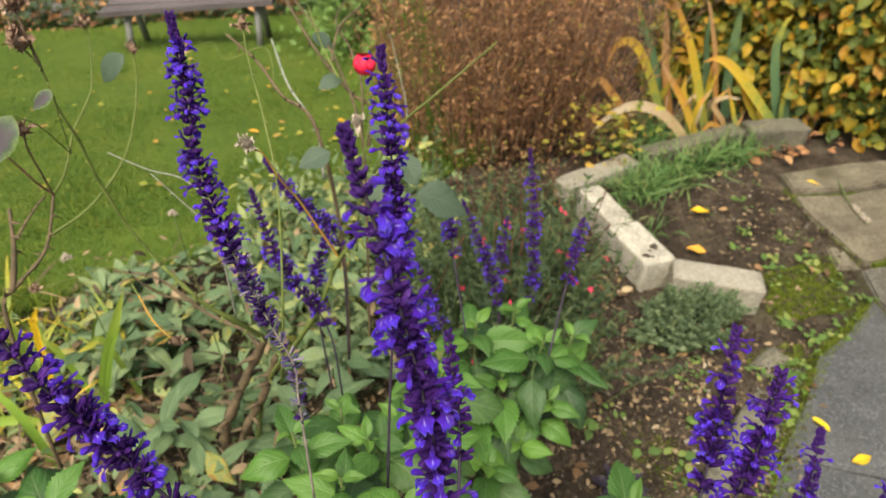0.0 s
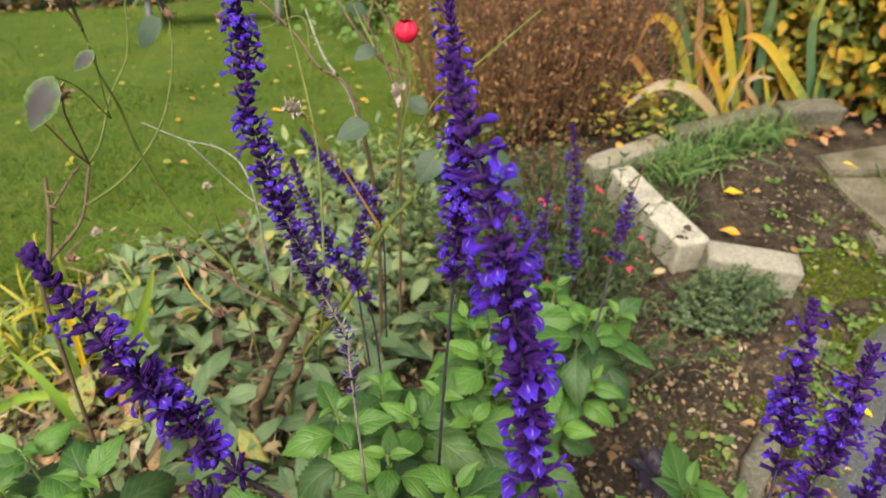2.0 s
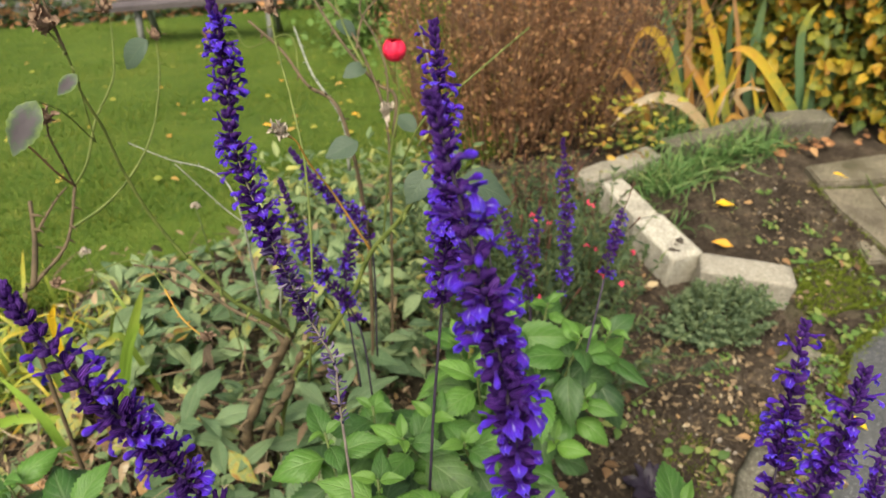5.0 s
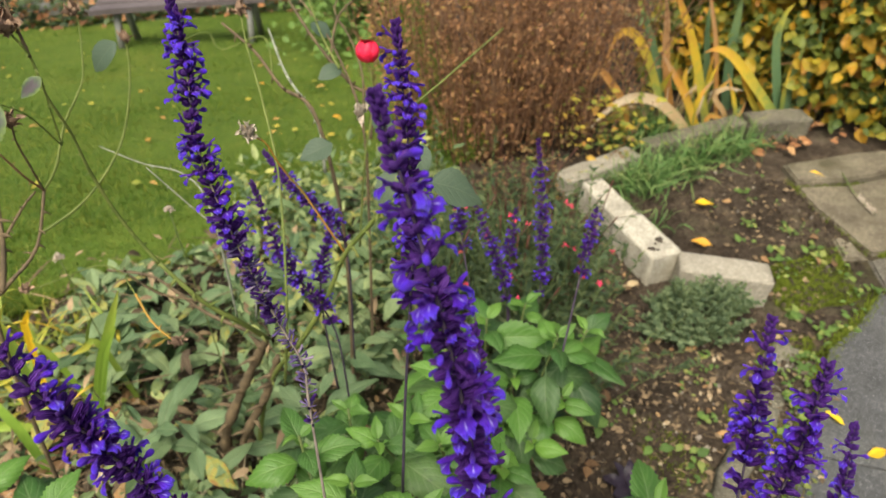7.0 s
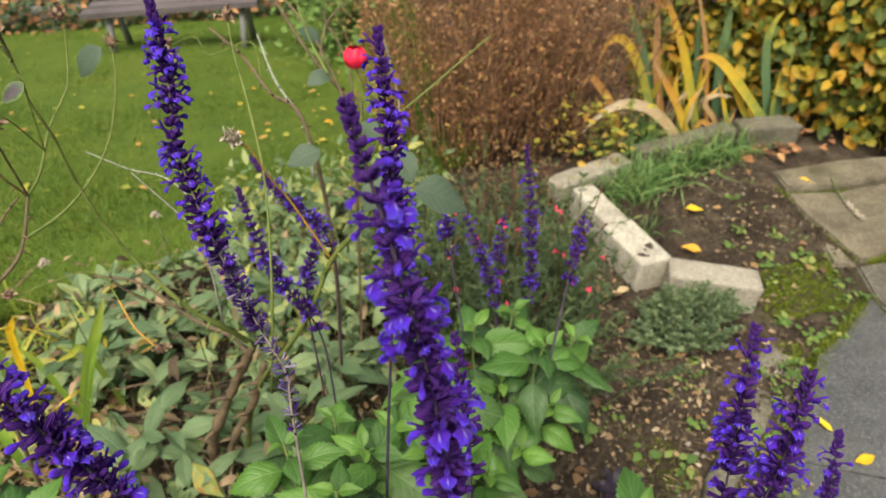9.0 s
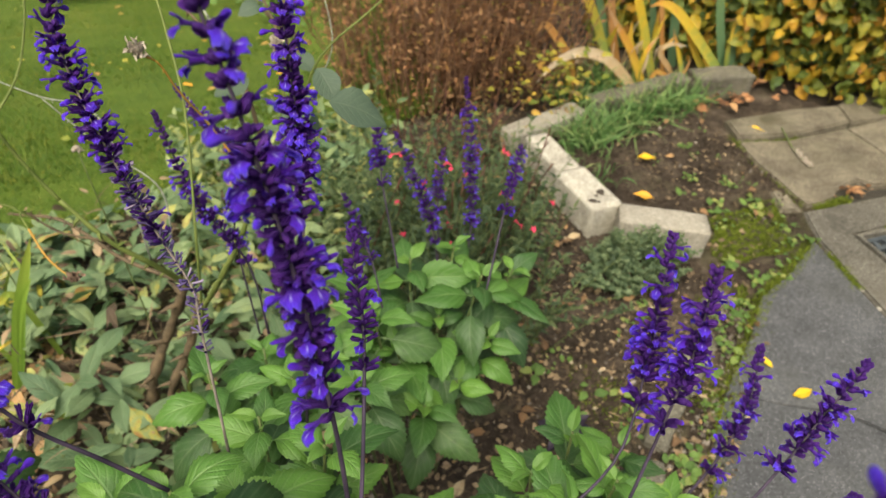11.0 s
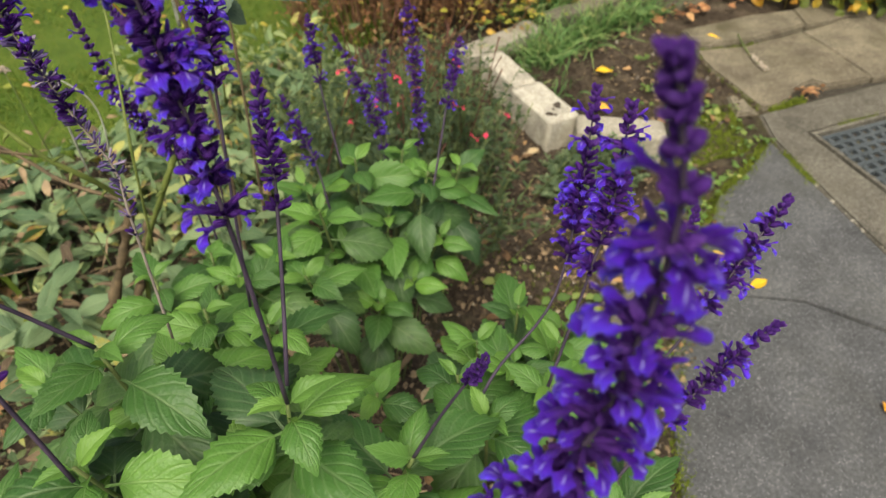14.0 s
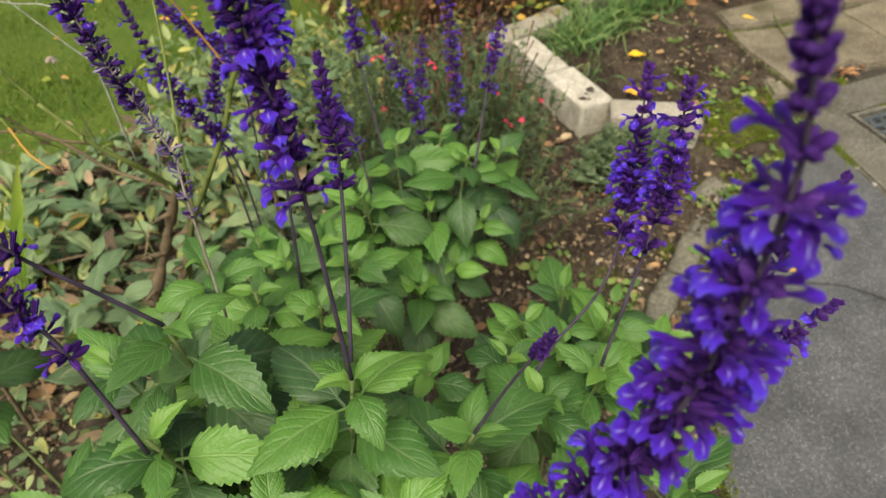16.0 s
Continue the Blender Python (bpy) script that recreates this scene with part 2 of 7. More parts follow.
m = Mat("violet_stem", 0.65, 0.3)
m.colour(m.ramp(m.noise(40.0, 4.0), (0.3, (0.022, 0.016, 0.030)), (0.75, (0.060, 0.042, 0.072))))
M_STEM = m.m
M_GREEN_STEM = bark_material("green_stem", (0.07, 0.11, 0.035), (0.15, 0.18, 0.06), 50.0, 0.6)
M_DRY_STEM = bark_material("dry_stem", (0.12, 0.10, 0.09), (0.26, 0.22, 0.19), 80.0)
M_ROSE_GREEN = bark_material("rose_stem", (0.075, 0.110, 0.024), (0.175, 0.205, 0.055), 35.0, 0.6)
M_ROSE_BROWN = bark_material("rose_wood", (0.065, 0.050, 0.032), (0.165, 0.120, 0.070), 45.0)
M_ORANGE_STALK = bark_material("orange_stalk", (0.20, 0.20, 0.04), (0.52, 0.22, 0.04), 12.0, 0.6)
M_LICHEN = bark_material("lichen_twig", (0.14, 0.15, 0.115), (0.33, 0.35, 0.28), 90.0)
M_RED_STEM = bark_material("red_stem", (0.050, 0.020, 0.014), (0.125, 0.052, 0.034), 60.0, 0.6)
M_TWIG = bark_material("shrub_twig", (0.12, 0.058, 0.034), (0.32, 0.19, 0.11), 40.0)
M_DEADHEAD = bark_material("withered_petals", (0.14, 0.085, 0.06), (0.42, 0.29, 0.20), 120.0, 0.9)
M_RED = bark_material("red_petal", (0.62, 0.010, 0.040), (0.78, 0.030, 0.085), 60.0, 0.5)
M_PINK = bark_material("pink_petal", (0.58, 0.025, 0.085), (0.76, 0.08, 0.15), 200.0, 0.55)
M_SEED = bark_material("seed_head", (0.26, 0.21, 0.16), (0.50, 0.44, 0.36), 150.0, 0.9)
M_PURPLE = bark_material("dark_purple_leaf", (0.012, 0.010, 0.016), (0.040, 0.028, 0.045), 60.0, 0.45)

m = Mat("soil", 0.95, 0.15)
big, mid, fine = m.noise(1.3, 4.0), m.noise(9.0, 6.0, 0.65), m.noise(70.0, 5.0, 0.7)
soil = m.ramp(m.math("ADD", m.math("MULTIPLY", mid, 0.6), m.math("MULTIPLY", fine, 0.4)), (0.34, (0.026, 0.020, 0.015)), (0.50, (0.072, 0.054, 0.039)), (0.67, (0.172, 0.136, 0.100)))
green = m.ramp(m.math("ADD", m.math("MULTIPLY", big, 0.6), m.math("MULTIPLY", mid, 0.4)), (0.53, (0, 0, 0)), (0.64, (1, 1, 1)))
m.colour(m.mix(m.math("MULTIPLY", green, 0.5), soil, (0.055, 0.075, 0.018)))
m.bump(m.math("ADD", mid, m.math("MULTIPLY", fine, 0.7)), 1.0, 0.03)
M_SOIL = m.m

m = Mat("turf", 0.9, 0.2)
big, mid, fine = m.noise(0.9, 4.0), m.noise(6.0, 5.0, 0.6), m.noise(110.0, 4.0, 0.7)
m.colour(m.ramp(m.math("ADD", m.math("MULTIPLY", big, 0.35), m.math("ADD", m.math("MULTIPLY", mid, 0.35), m.math("MULTIPLY", fine, 0.3))), (0.32, (0.048, 0.088, 0.013)), (0.5, (0.090, 0.142, 0.019)), (0.68, (0.160, 0.185, 0.032))))
m.bump(fine, 0.8, 0.015)
M_TURF = m.m
m = Mat("grass_blade", 0.6, 0.3)
m.colour(m.ramp(m.math("ADD", m.math("MULTIPLY", m.island(), 0.42), m.math("ADD", m.math("MULTIPLY", m.noise(2.2, 4.0), 0.44), m.math("MULTIPLY", m.noise(15.0, 4.0, 0.7), 0.80))), (0.55, (0.026, 0.074, 0.008)), (0.80, (0.072, 0.146, 0.014)), (1.08, (0.192, 0.202, 0.032))))
m.thin(0.25, (0.16, 0.255, 0.024))
M_BLADE = m.m
m = Mat("moss", 0.9, 0.1)
m.colour(m.ramp(m.math("ADD", m.math("MULTIPLY", m.island(), 0.5), m.math("MULTIPLY", m.noise(20.0), 0.5)), (0.2, (0.055, 0.075, 0.010)), (0.8, (0.15, 0.19, 0.025))))
M_MOSS = m.m


def concrete_material(name, dark, mid_c, light, speck=110.0, stain=(0.10, 0.10, 0.06), amount=0.35, grains=0.5):
    """Weathered concrete: cloudy tone, coarse grains, pale chips, stains."""
    m = Mat(name, 0.85, 0.25)
    a, b, c = m.noise(3.0, 5.0, 0.6), m.noise(22.0, 5.0, 0.65), m.noise(speck, 4.0, 0.75)
    f = m.math("ADD", m.math("MULTIPLY", a, 0.28), m.math("ADD", m.math("MULTIPLY", b, 0.16), m.math("MULTIPLY", c, 0.56)))
    f = m.math("ADD", f, m.math("MULTIPLY_ADD", m.rand(), 0.06, -0.03))
    col = m.ramp(f, (0.38, dark), (0.5, mid_c), (0.62, light))
    tc = m.n.new("ShaderNodeTexCoord")
    chips = m.node("ShaderNodeTexVoronoi", Vector=tc.outputs["Object"], Scale=290.0)
    pick = m.node("ShaderNodeSeparateColor", i0=chips.outputs["Color"])
    spot = m.math("MULTIPLY", m.math("LESS_THAN", chips.outputs["Distance"], 0.36), m.math("GREATER_THAN", pick.outputs[0], 0.80))
    col = m.mix(m.math("MULTIPLY", spot, grains), col, tuple(min(0.75, q * 1.9) for q in light))
    pit = m.math("MULTIPLY", m.math("LESS_THAN", chips.outputs["Distance"], 0.34), m.math("LESS_THAN", pick.outputs[1], 0.16))
    col = m.mix(m.math("MULTIPLY", pit, grains), col, tuple(q * 0.5 for q in dark))
    st = m.ramp(m.math("ADD", m.math("MULTIPLY", a, 0.7), m.math("MULTIPLY", b, 0.3)), (0.50, (0, 0, 0)), (0.66, (1, 1, 1)))
    blot = m.ramp(m.noise(8.0, 6.0, 0.7), (0.36, (0.55, 0.55, 0.55)), (0.62, (1.15, 1.15, 1.15)))
    col = m.mix(amount, col, m.mix(1.0, col, blot, "MULTIPLY"))
    m.colour(m.mix(m.math("MULTIPLY", st, amount), col, stain))
    m.bump(m.math("ADD", m.math("MULTIPLY", b, 0.6), m.math("SUBTRACT", c, m.math("MULTIPLY", pit, 0.4))), 0.6, 0.003)
    return m.m


M_GREY_SLAB = concrete_material("grey_slab", (0.050, 0.052, 0.055), (0.079, 0.081, 0.084), (0.132, 0.134, 0.135), stain=(0.050, 0.051, 0.047), amount=0.6, grains=0.75)
M_BEIGE_SLAB = concrete_material("beige_slab", (0.088, 0.074, 0.052), (0.160, 0.137, 0.098), (0.255, 0.228, 0.172), stain=(0.070, 0.062, 0.036), amount=0.95, grains=0.25)
M_FRAME_SLAB = concrete_material("brown_slab", (0.054, 0.050, 0.040), (0.104, 0.096, 0.078), (0.185, 0.172, 0.142), stain=(0.062, 0.056, 0.040), amount=0.6, grains=0.6)
M_BLOCK = concrete_material("kerb_block", (0.200, 0.180, 0.142), (0.290, 0.265, 0.215), (0.390, 0.360, 0.300), stain=(0.16, 0.15, 0.11), grains=0.25)
M_PALE_BLOCK = concrete_material("pale_block", (0.28, 0.25, 0.20), (0.43, 0.40, 0.33), (0.57, 0.54, 0.46), stain=(0.15, 0.135, 0.09), amount=0.8, grains=0.2)
M_OLD_STONE = concrete_material("mossy_stone", (0.085, 0.078, 0.058), (0.150, 0.138, 0.105), (0.250, 0.228, 0.178), stain=(0.055, 0.065, 0.016), amount=0.85)
M_BEDDING = concrete_material("joint_grit", (0.026, 0.022, 0.017), (0.052, 0.046, 0.035), (0.115, 0.102, 0.080), stain=(0.06, 0.075, 0.02), amount=0.6)
M_WALL = concrete_material("garden_wall", (0.11, 0.11, 0.11), (0.20, 0.20, 0.20), (0.33, 0.33, 0.33))
M_MAT = concrete_material("grey_grating", (0.040, 0.049, 0.055), (0.072, 0.084, 0.092), (0.125, 0.140, 0.148), stain=(0.04, 0.045, 0.04), grains=0.15)
M_MUD = bark_material("mud", (0.035, 0.028, 0.022), (0.08, 0.065, 0.05), 90.0, 0.95)
# near-black colour that paints the shade below the grating's slots
M_PIT_SHADE = Mat("pit", 0.95, 0.1).colour((0.012, 0.013, 0.013)).m
m = Mat("weathered_wood", 0.8, 0.25)
m.colour(m.ramp(m.math("ADD", m.math("MULTIPLY", m.noise(60.0, 5.0), 0.4), m.math("MULTIPLY", m.noise(6.0), 0.6)), (0.3, (0.075, 0.062, 0.066)), (0.75, (0.150, 0.128, 0.134))))
M_BENCH = m.m
M_METAL = bark_material("painted_metal", (0.16, 0.16, 0.155), (0.25, 0.25, 0.24), 60.0, 0.55)


# ---- building helpers ----
def mesh_of(name, verts, faces, material, uvs=None, smooth=True):
    """A mesh from computed vertices; uvs holds one pair a vertex."""
    me = bpy.data.meshes.new(name)
    me.from_pydata([tuple(v) for v in verts], [], [tuple(int(i) for i in f) for f in faces])
    if uvs is not None:
        layer = me.uv_layers.new(name="UVMap")
        idx = np.empty(len(me.loops), dtype=np.int32)
        me.loops.foreach_get("vertex_index", idx)
        layer.data.foreach_set("uv", np.asarray(uvs, dtype=np.float32)[idx].ravel())
    if smooth:
        me.polygons.foreach_set("use_smooth", [True] * len(me.polygons))
    me.materials.append(material)
    me.update()
    return me


def part(name, data, parent, m=None, label=""):
    """One mesh object under a thing or under a part; m is its pose in the world."""
    ob = new(name, data)
    ob.parent = parent
    if m is not None:
        up = parent.matrix_basis if parent.parent is None else parent.parent.matrix_basis @ parent.matrix_basis
        ob.matrix_basis = up.inverted() @ m
    return tagged(ob, label)


def thing(name, place, label, category, group="", kind=""):
    ob = new(name)
    ob.empty_display_size = 0.05
    ob.matrix_basis = Matrix.Translation(place)
    return tagged(ob, label, category, group, kind)


def solid(name, data, m, label, category, group="", kind=""):
    ob = new(name, data)
    ob.matrix_basis = m
    return tagged(ob, label, category, group, kind)


def frame_of(origin, along, up):
    """A pose whose Y runs along and whose Z is near up."""
    y = Vector(along).normalized()
    x = y.cross(Vector(up))
    if x.length < 1e-5:
        x = y.cross(Vector((1, 0, 0.1)))
    x.normalize()
    z = x.cross(y)
    return Matrix(((x.x, y.x, z.x, origin[0]), (x.y, y.y, z.y, origin[1]), (x.z, y.z, z.z, origin[2]), (0, 0, 0, 1)))


def spline(points, count):
    """Catmull-Rom through the points, evenly in parameter."""
    p = [Vector(q) for q in points]
    p = [p[0] * 2 - p[1]] + p + [p[-1] * 2 - p[-2]]
    out = []
    for i in range(count):
        s = i / (count - 1) * (len(p) - 3)
        k = min(int(s), len(p) - 4)
        u = s - k
        a, b, c, d = p[k:k + 4]
        out.append(0.5 * ((2 * b) + (c - a) * u + (2 * a - 5 * b + 4 * c - d) * u * u + (3 * b - a - 3 * c + d) * u ** 3))
    return out


class Soup:
    """Vertices, faces and uvs gathered into one mesh."""

    def __init__(self):
        self.v, self.f, self.t, self.count = [], [], [], 0

    def add(self, verts, faces, uvs):
        self.v.append(np.asarray(verts, dtype=float))
        self.t.append(np.asarray(uvs, dtype=float))
        self.f += [tuple(i + self.count for i in f) for f in faces]
        self.count += len(verts)

    def add_posed(self, piece, m, scale=(1, 1, 1)):
        v = piece[0] * np.asarray(scale)
        r = np.array(m.to_3x3())
        self.add(v @ r.T + np.array(m.translation), piece[1], piece[2])

    def tube(self, pts, radii, sides=6, knobs=0.0):
        pts = [Vector(p) for p in pts]
        n = len(pts)
        vs, us = [], []
        side = Vector((0.31, 0.77, 0.12))
        for i, p in enumerate(pts):
            d = (pts[min(i + 1, n - 1)] - pts[max(i - 1, 0)]).normalized()
            x = (side - d * side.dot(d)).normalized()
            y = d.cross(x)
            r = radii[i] if hasattr(radii, "__len__") else radii
            if knobs:
                r *= 1 + knobs * (rnd.random() - 0.4)
            for k in range(sides):
                a = 2 * math.pi * k / sides
                vs.append(p + (x * math.cos(a) + y * math.sin(a)) * r)
                us.append((k / sides, i / (n - 1)))
        fs = [(i * sides + k, i * sides + (k + 1) % sides, (i + 1) * sides + (k + 1) % sides, (i + 1) * sides + k) for i in range(n - 1) for k in range(sides)]
        fs.append(tuple(range(sides))[::-1])
        fs.append(tuple((n - 1) * sides + k for k in range(sides)))
        self.add([tuple(v) for v in vs], fs, us)

    def mesh(self, name, material, smooth=True):
        return mesh_of(name, np.concatenate(self.v), self.f, material, np.concatenate(self.t), smooth)


def rods(name, lines, radii, material, parent, sides=4, label="", most=290):
    """Each line a stem of its own; those past the limit are joined."""
    rest = Soup()
    for i, line in enumerate(lines):
        if i < most:
            s = Soup()
            s.tube(line, radii, sides)
            part(name, s.mesh(name, material), parent, Matrix.Identity(4), label)
        else:
            rest.tube(line, radii, sides)
    if rest.count:
        part(name + "_rest", rest.mesh(name + "_rest", material), parent, Matrix.Identity(4), label)["kind"] = "stuff"


def tube_mesh(name, pts, radii, material, sides=7, count=None, knobs=0.0):
    s = Soup()
    if count:
        old = radii
        pts = spline(pts, count)
        if hasattr(old, "__len__"):
            radii = [np.interp(i / (count - 1), np.linspace(0, 1, len(old)), old) for i in range(count)]
    s.tube(pts, radii, sides, knobs)
    return s.mesh(name, material)


def leaf_piece(length, width, along=10, across=6, teeth=0, tooth=0.05, droop=0.15, fold=0.25, peak=0.4, curl=0.0, ripple=0.0, seed=0, quilt=0.0, veins=6.0):
    """A leaf along +Y, upper side +Z, with a petiole end at the origin: outline, toothed margin, fold at the midrib, droop to the tip, pillows between the veins."""
    r = random.Random(seed)
    ph, lean, turn = r.uniform(0, 6), r.uniform(-0.12, 0.12), r.uniform(-0.25, 0.25)
    vs, us, fs = [], [], []
    for i in range(along + 1):
        t = i / along
        shape = max(0.0, math.sin(math.pi * t ** (math.log(0.5) / math.log(peak)))) ** 0.82 * (1 - 0.22 * t ** 5)
        shape = max(shape, 0.03)
        for j in range(across + 1):
            s = 2 * j / across - 1
            rim = abs(s) == 1
            saw = (1 + tooth * (1 if i % 2 else -1)) if teeth and rim and 0 < i < along else 1
            x = s * width / 2 * shape * saw
            y = t * length + (tooth * 0.25 * length if teeth and rim and i % 2 else 0)
            z = abs(x) * fold - droop * length * t * t - curl * (s * s) * width * 0.3
            z += ripple * width * math.sin(t * 9 + ph) * s * abs(s) + turn * x * t
            if quilt:
                z += quilt * length * abs(math.sin(math.pi * veins * (t - 0.42 * abs(s)))) * math.sin(math.pi * min(1.0, abs(s) * 1.05)) * shape
            vs.append((x + lean * length * t * t, y, z))
            us.append((s * 0.5 + 0.5, t))
    for i in range(along):
        for j in range(across):
            a = i * (across + 1) + j
            fs.append((a, a + 1, a + across + 2, a + across + 1))
    return np.array(vs), fs, np.array(us)


def strap_piece(length, width, bend, segs=12, twist=0.0, across=2):
    """A blade that rises along +Z and bends over to +Y."""
    vs, us, fs = [], [], []
    y = z = 0.0
    for i in range(segs + 1):
        t = i / segs
        a = bend * t * t
        if i:
            y += math.sin(a) * length / segs
            z += math.cos(a) * length / segs
        w = width / 2 * min(1.0, (0.75 + t)) * max(0.04, 1 - max(0.0, (t - 0.55) / 0.45) ** 1.8)
        tw = twist * t
        for j in range(across + 1):
            s = 2 * j / across - 1
            cx, cy = math.cos(tw), math.sin(tw)
            k = (1 - s * s) * width * 0.12
            vs.append((s * w * cx, y + s * w * cy - k * math.cos(a), z + k * math.sin(a)))
            us.append((s * 0.5 + 0.5, t))
    for i in range(segs):
        for j in range(across):
            a = i * (across + 1) + j
            fs.append((a, a + 1, a + across + 2, a + across + 1))
    return np.array(vs), fs, np.array(us)


def strap_along(points, width, count=16, face=(0.0, -1.0, 0.3)):
    """A blade that follows a bent line, narrowing to its tip, with a shallow channel."""
    line = spline(points, count)
    vs, us, fs = [], [], []
    for i, p in enumerate(line):
        t = i / (count - 1)
        d = (line[min(i + 1, count - 1)] - line[max(i - 1, 0)]).normalized()
        side = d.cross(Vector(face)).normalized()
        nrm = side.cross(d)
        w = width / 2 * min(1.0, 0.7 + t) * max(0.05, 1 - max(0.0, (t - 0.5) / 0.5) ** 2)
        for s in (-1, 0, 1):
            vs.append(tuple(p + side * w * s - nrm * w * 0.28 * (1 - abs(s))))
            us.append((s * 0.5 + 0.5, t))
    fs = [(i * 3 + j, i * 3 + j + 1, i * 3 + j + 4, i * 3 + j + 3) for i in range(count - 1) for j in range(2)]
    return np.array(vs), fs, np.array(us)


def box_mesh(name, size, material, bevel=0.006, rough=0.0, cuts=8, seed=1):
    """A worn block with rounded edges and, where it is rough, a pitted uneven face; its base lies at z = 0."""
    bm = bmesh.new()
    bmesh.ops.create_cube(bm, size=2.0)
    if rough:
        bmesh.ops.subdivide_edges(bm, edges=bm.edges[:], cuts=cuts, use_grid_fill=True)
    else:
        bmesh.ops.subdivide_edges(bm, edges=bm.edges[:], cuts=2, use_grid_fill=True)
        for v in bm.verts:
            v.co = Vector([math.copysign(1 - 2 * bevel / s, q) if abs(q) < 0.9 else q for q, s in zip(v.co, size)])
    half = [s / 2 for s in size]
    off = Vector((seed * 3.1, seed * 1.7, 0))
    for v in bm.verts:
        p = Vector((v.co.x * half[0], v.co.y * half[1], v.co.z * half[2]))
        q = Vector([max(-(h - bevel), min(h - bevel, w)) for w, h in zip(p, half)])
        d = p - q
        if d.length > 1e-7:
            p = q + d.normalized() * bevel
        if rough:
            n = p.normalized()
            p += n * (rough * noise.noise(p * 14 + off) + rough * 0.6 * noise.noise(p * 45 + off) + rough * 0.35 * noise.noise(p * 110 + off))
        v.co = p + Vector((0, 0, half[2]))
    me = bpy.data.meshes.new(name)
    bm.to_mesh(me)
    bm.free()
    me.materials.append(material)
    me.polygons.foreach_set("use_smooth", [bool(rough)] * len(me.polygons))
    return me


def slab_mesh(name, outline, thick, material, bevel=0.006):
    """A flat piece of paving of any outline, top at z = 0, with broken edges."""
    bm = bmesh.new()
    low = [bm.verts.new((x, y, -thick)) for x, y in outline]
    face = bm.faces.new(low)
    top = bmesh.ops.extrude_face_region(bm, geom=[face])
    for v in [g for g in top["geom"] if isinstance(g, bmesh.types.BMVert)]:
        v.co.z = 0.0
    bmesh.ops.recalc_face_normals(bm, faces=bm.faces[:])
    edges = [e for e in bm.edges if all(v.co.z > -1e-6 for v in e.verts)]
    bmesh.ops.bevel(bm, geom=edges, offset=bevel, segments=2, affect="EDGES")
    me = bpy.data.meshes.new(name)
    bm.to_mesh(me)
    bm.free()
    me.materials.append(material)
    return me


def ragged(outline, step=0.04, amount=0.006, seed=0):
    """The outline cut into short runs that wander a little."""
    r = random.Random(seed)
    out = []
    for (x0, y0), (x1, y1) in zip(outline, outline[1:] + outline[:1]):
        n = max(1, int(math.hypot(x1 - x0, y1 - y0) / step))
        for i in range(n):
            t = i / n
            j = amount if i else amount * 0.4
            out.append((x0 + (x1 - x0) * t + r.uniform(-j, j), y0 + (y1 - y0) * t + r.uniform(-j, j)))
    return out


# ---- ground, lawn, paving ----
def smooth(a, b, x):
    t = min(1.0, max(0.0, (x - a) / (b - a)))
    return t * t * (3 - 2 * t)


def ground_z(x, y):
    """The bed lies level; the lawn behind it falls away."""
    return -0.2 * max(0.0, min(y, 7.5) - 1.95) * (1 - smooth(0.45, 0.85, x))


def soil_z(x, y):
    near = 1 - smooth(3.0, 5.0, math.hypot(x, y))
    bumps = 0.016 * noise.noise(Vector((x * 5, y * 5, 0))) + 0.008 * noise.noise(Vector((x * 19, y * 19, 3)))
    rim = smooth(0.25, 0.0, abs(y - (0.86 * x - 0.27))) * (x > 0.55) if y < 1.2 else smooth(0.15, 0.0, abs(x - 1.69))
    return ground_z(x, y) - 0.014 + 0.018 * rim + near * bumps * (1 - 0.7 * rim)


def lawn_edge(x):
    return 1.86 + 0.36 * x + 0.03 * math.sin(x * 9) + 0.02 * math.sin(x * 23)


xs = np.concatenate([[-80, -40, -20, -10, -6, -4], np.arange(-3, -0.9, 0.25), np.arange(-0.9, 2.5, 0.035), np.arange(2.5, 4, 0.25), [4, 6, 10, 20, 40, 80]])
ys = np.concatenate([[-80, -40, -20, -10, -5, -3, -2], np.arange(-1.5, 0.2, 0.2), np.arange(0.2, 2.6, 0.035), np.arange(2.6, 9, 0.3), [10, 14, 20, 40, 80]])
gv = [(x, y, soil_z(x, y)) for y in ys for x in xs]
nx = len(xs)
gf = [(j * nx + i, j * nx + i + 1, (j + 1) * nx + i + 1, (j + 1) * nx + i) for j in range(len(ys) - 1) for i in range(nx - 1)]
tagged(new("ground", mesh_of("ground", gv, gf, M_SOIL)), "dark crumbly garden soil with moss and leaf litter", "soil", kind="structure")

lx = np.concatenate([[-40, -20, -10, -6, -4, -3], np.arange(-2.5, 0.75, 0.08), [0.8]])
lv, lf = [], []
rows_n = 46
for j in range(rows_n):
    for x in lx:
        t = (j / (rows_n - 1)) ** 1.8
        y0 = lawn_edge(max(x, -2.5))
        y = y0 + t * (7.6 - y0)
        lv.append((x, y, ground_z(x, y) + 0.012 * min(1, j * 0.5) - 0.006 + 0.012 * noise.noise(Vector((x * 2, y * 2, 5)))))
ln = len(lx)
lf = [(j * ln + i, j * ln + i + 1, (j + 1) * ln + i + 1, (j + 1) * ln + i) for j in range(rows_n - 1) for i in range(ln - 1)]
tagged(new("lawn", mesh_of("lawn", lv, lf, M_TURF)), "mown green lawn with a few yellow leaves", "lawn", kind="structure")


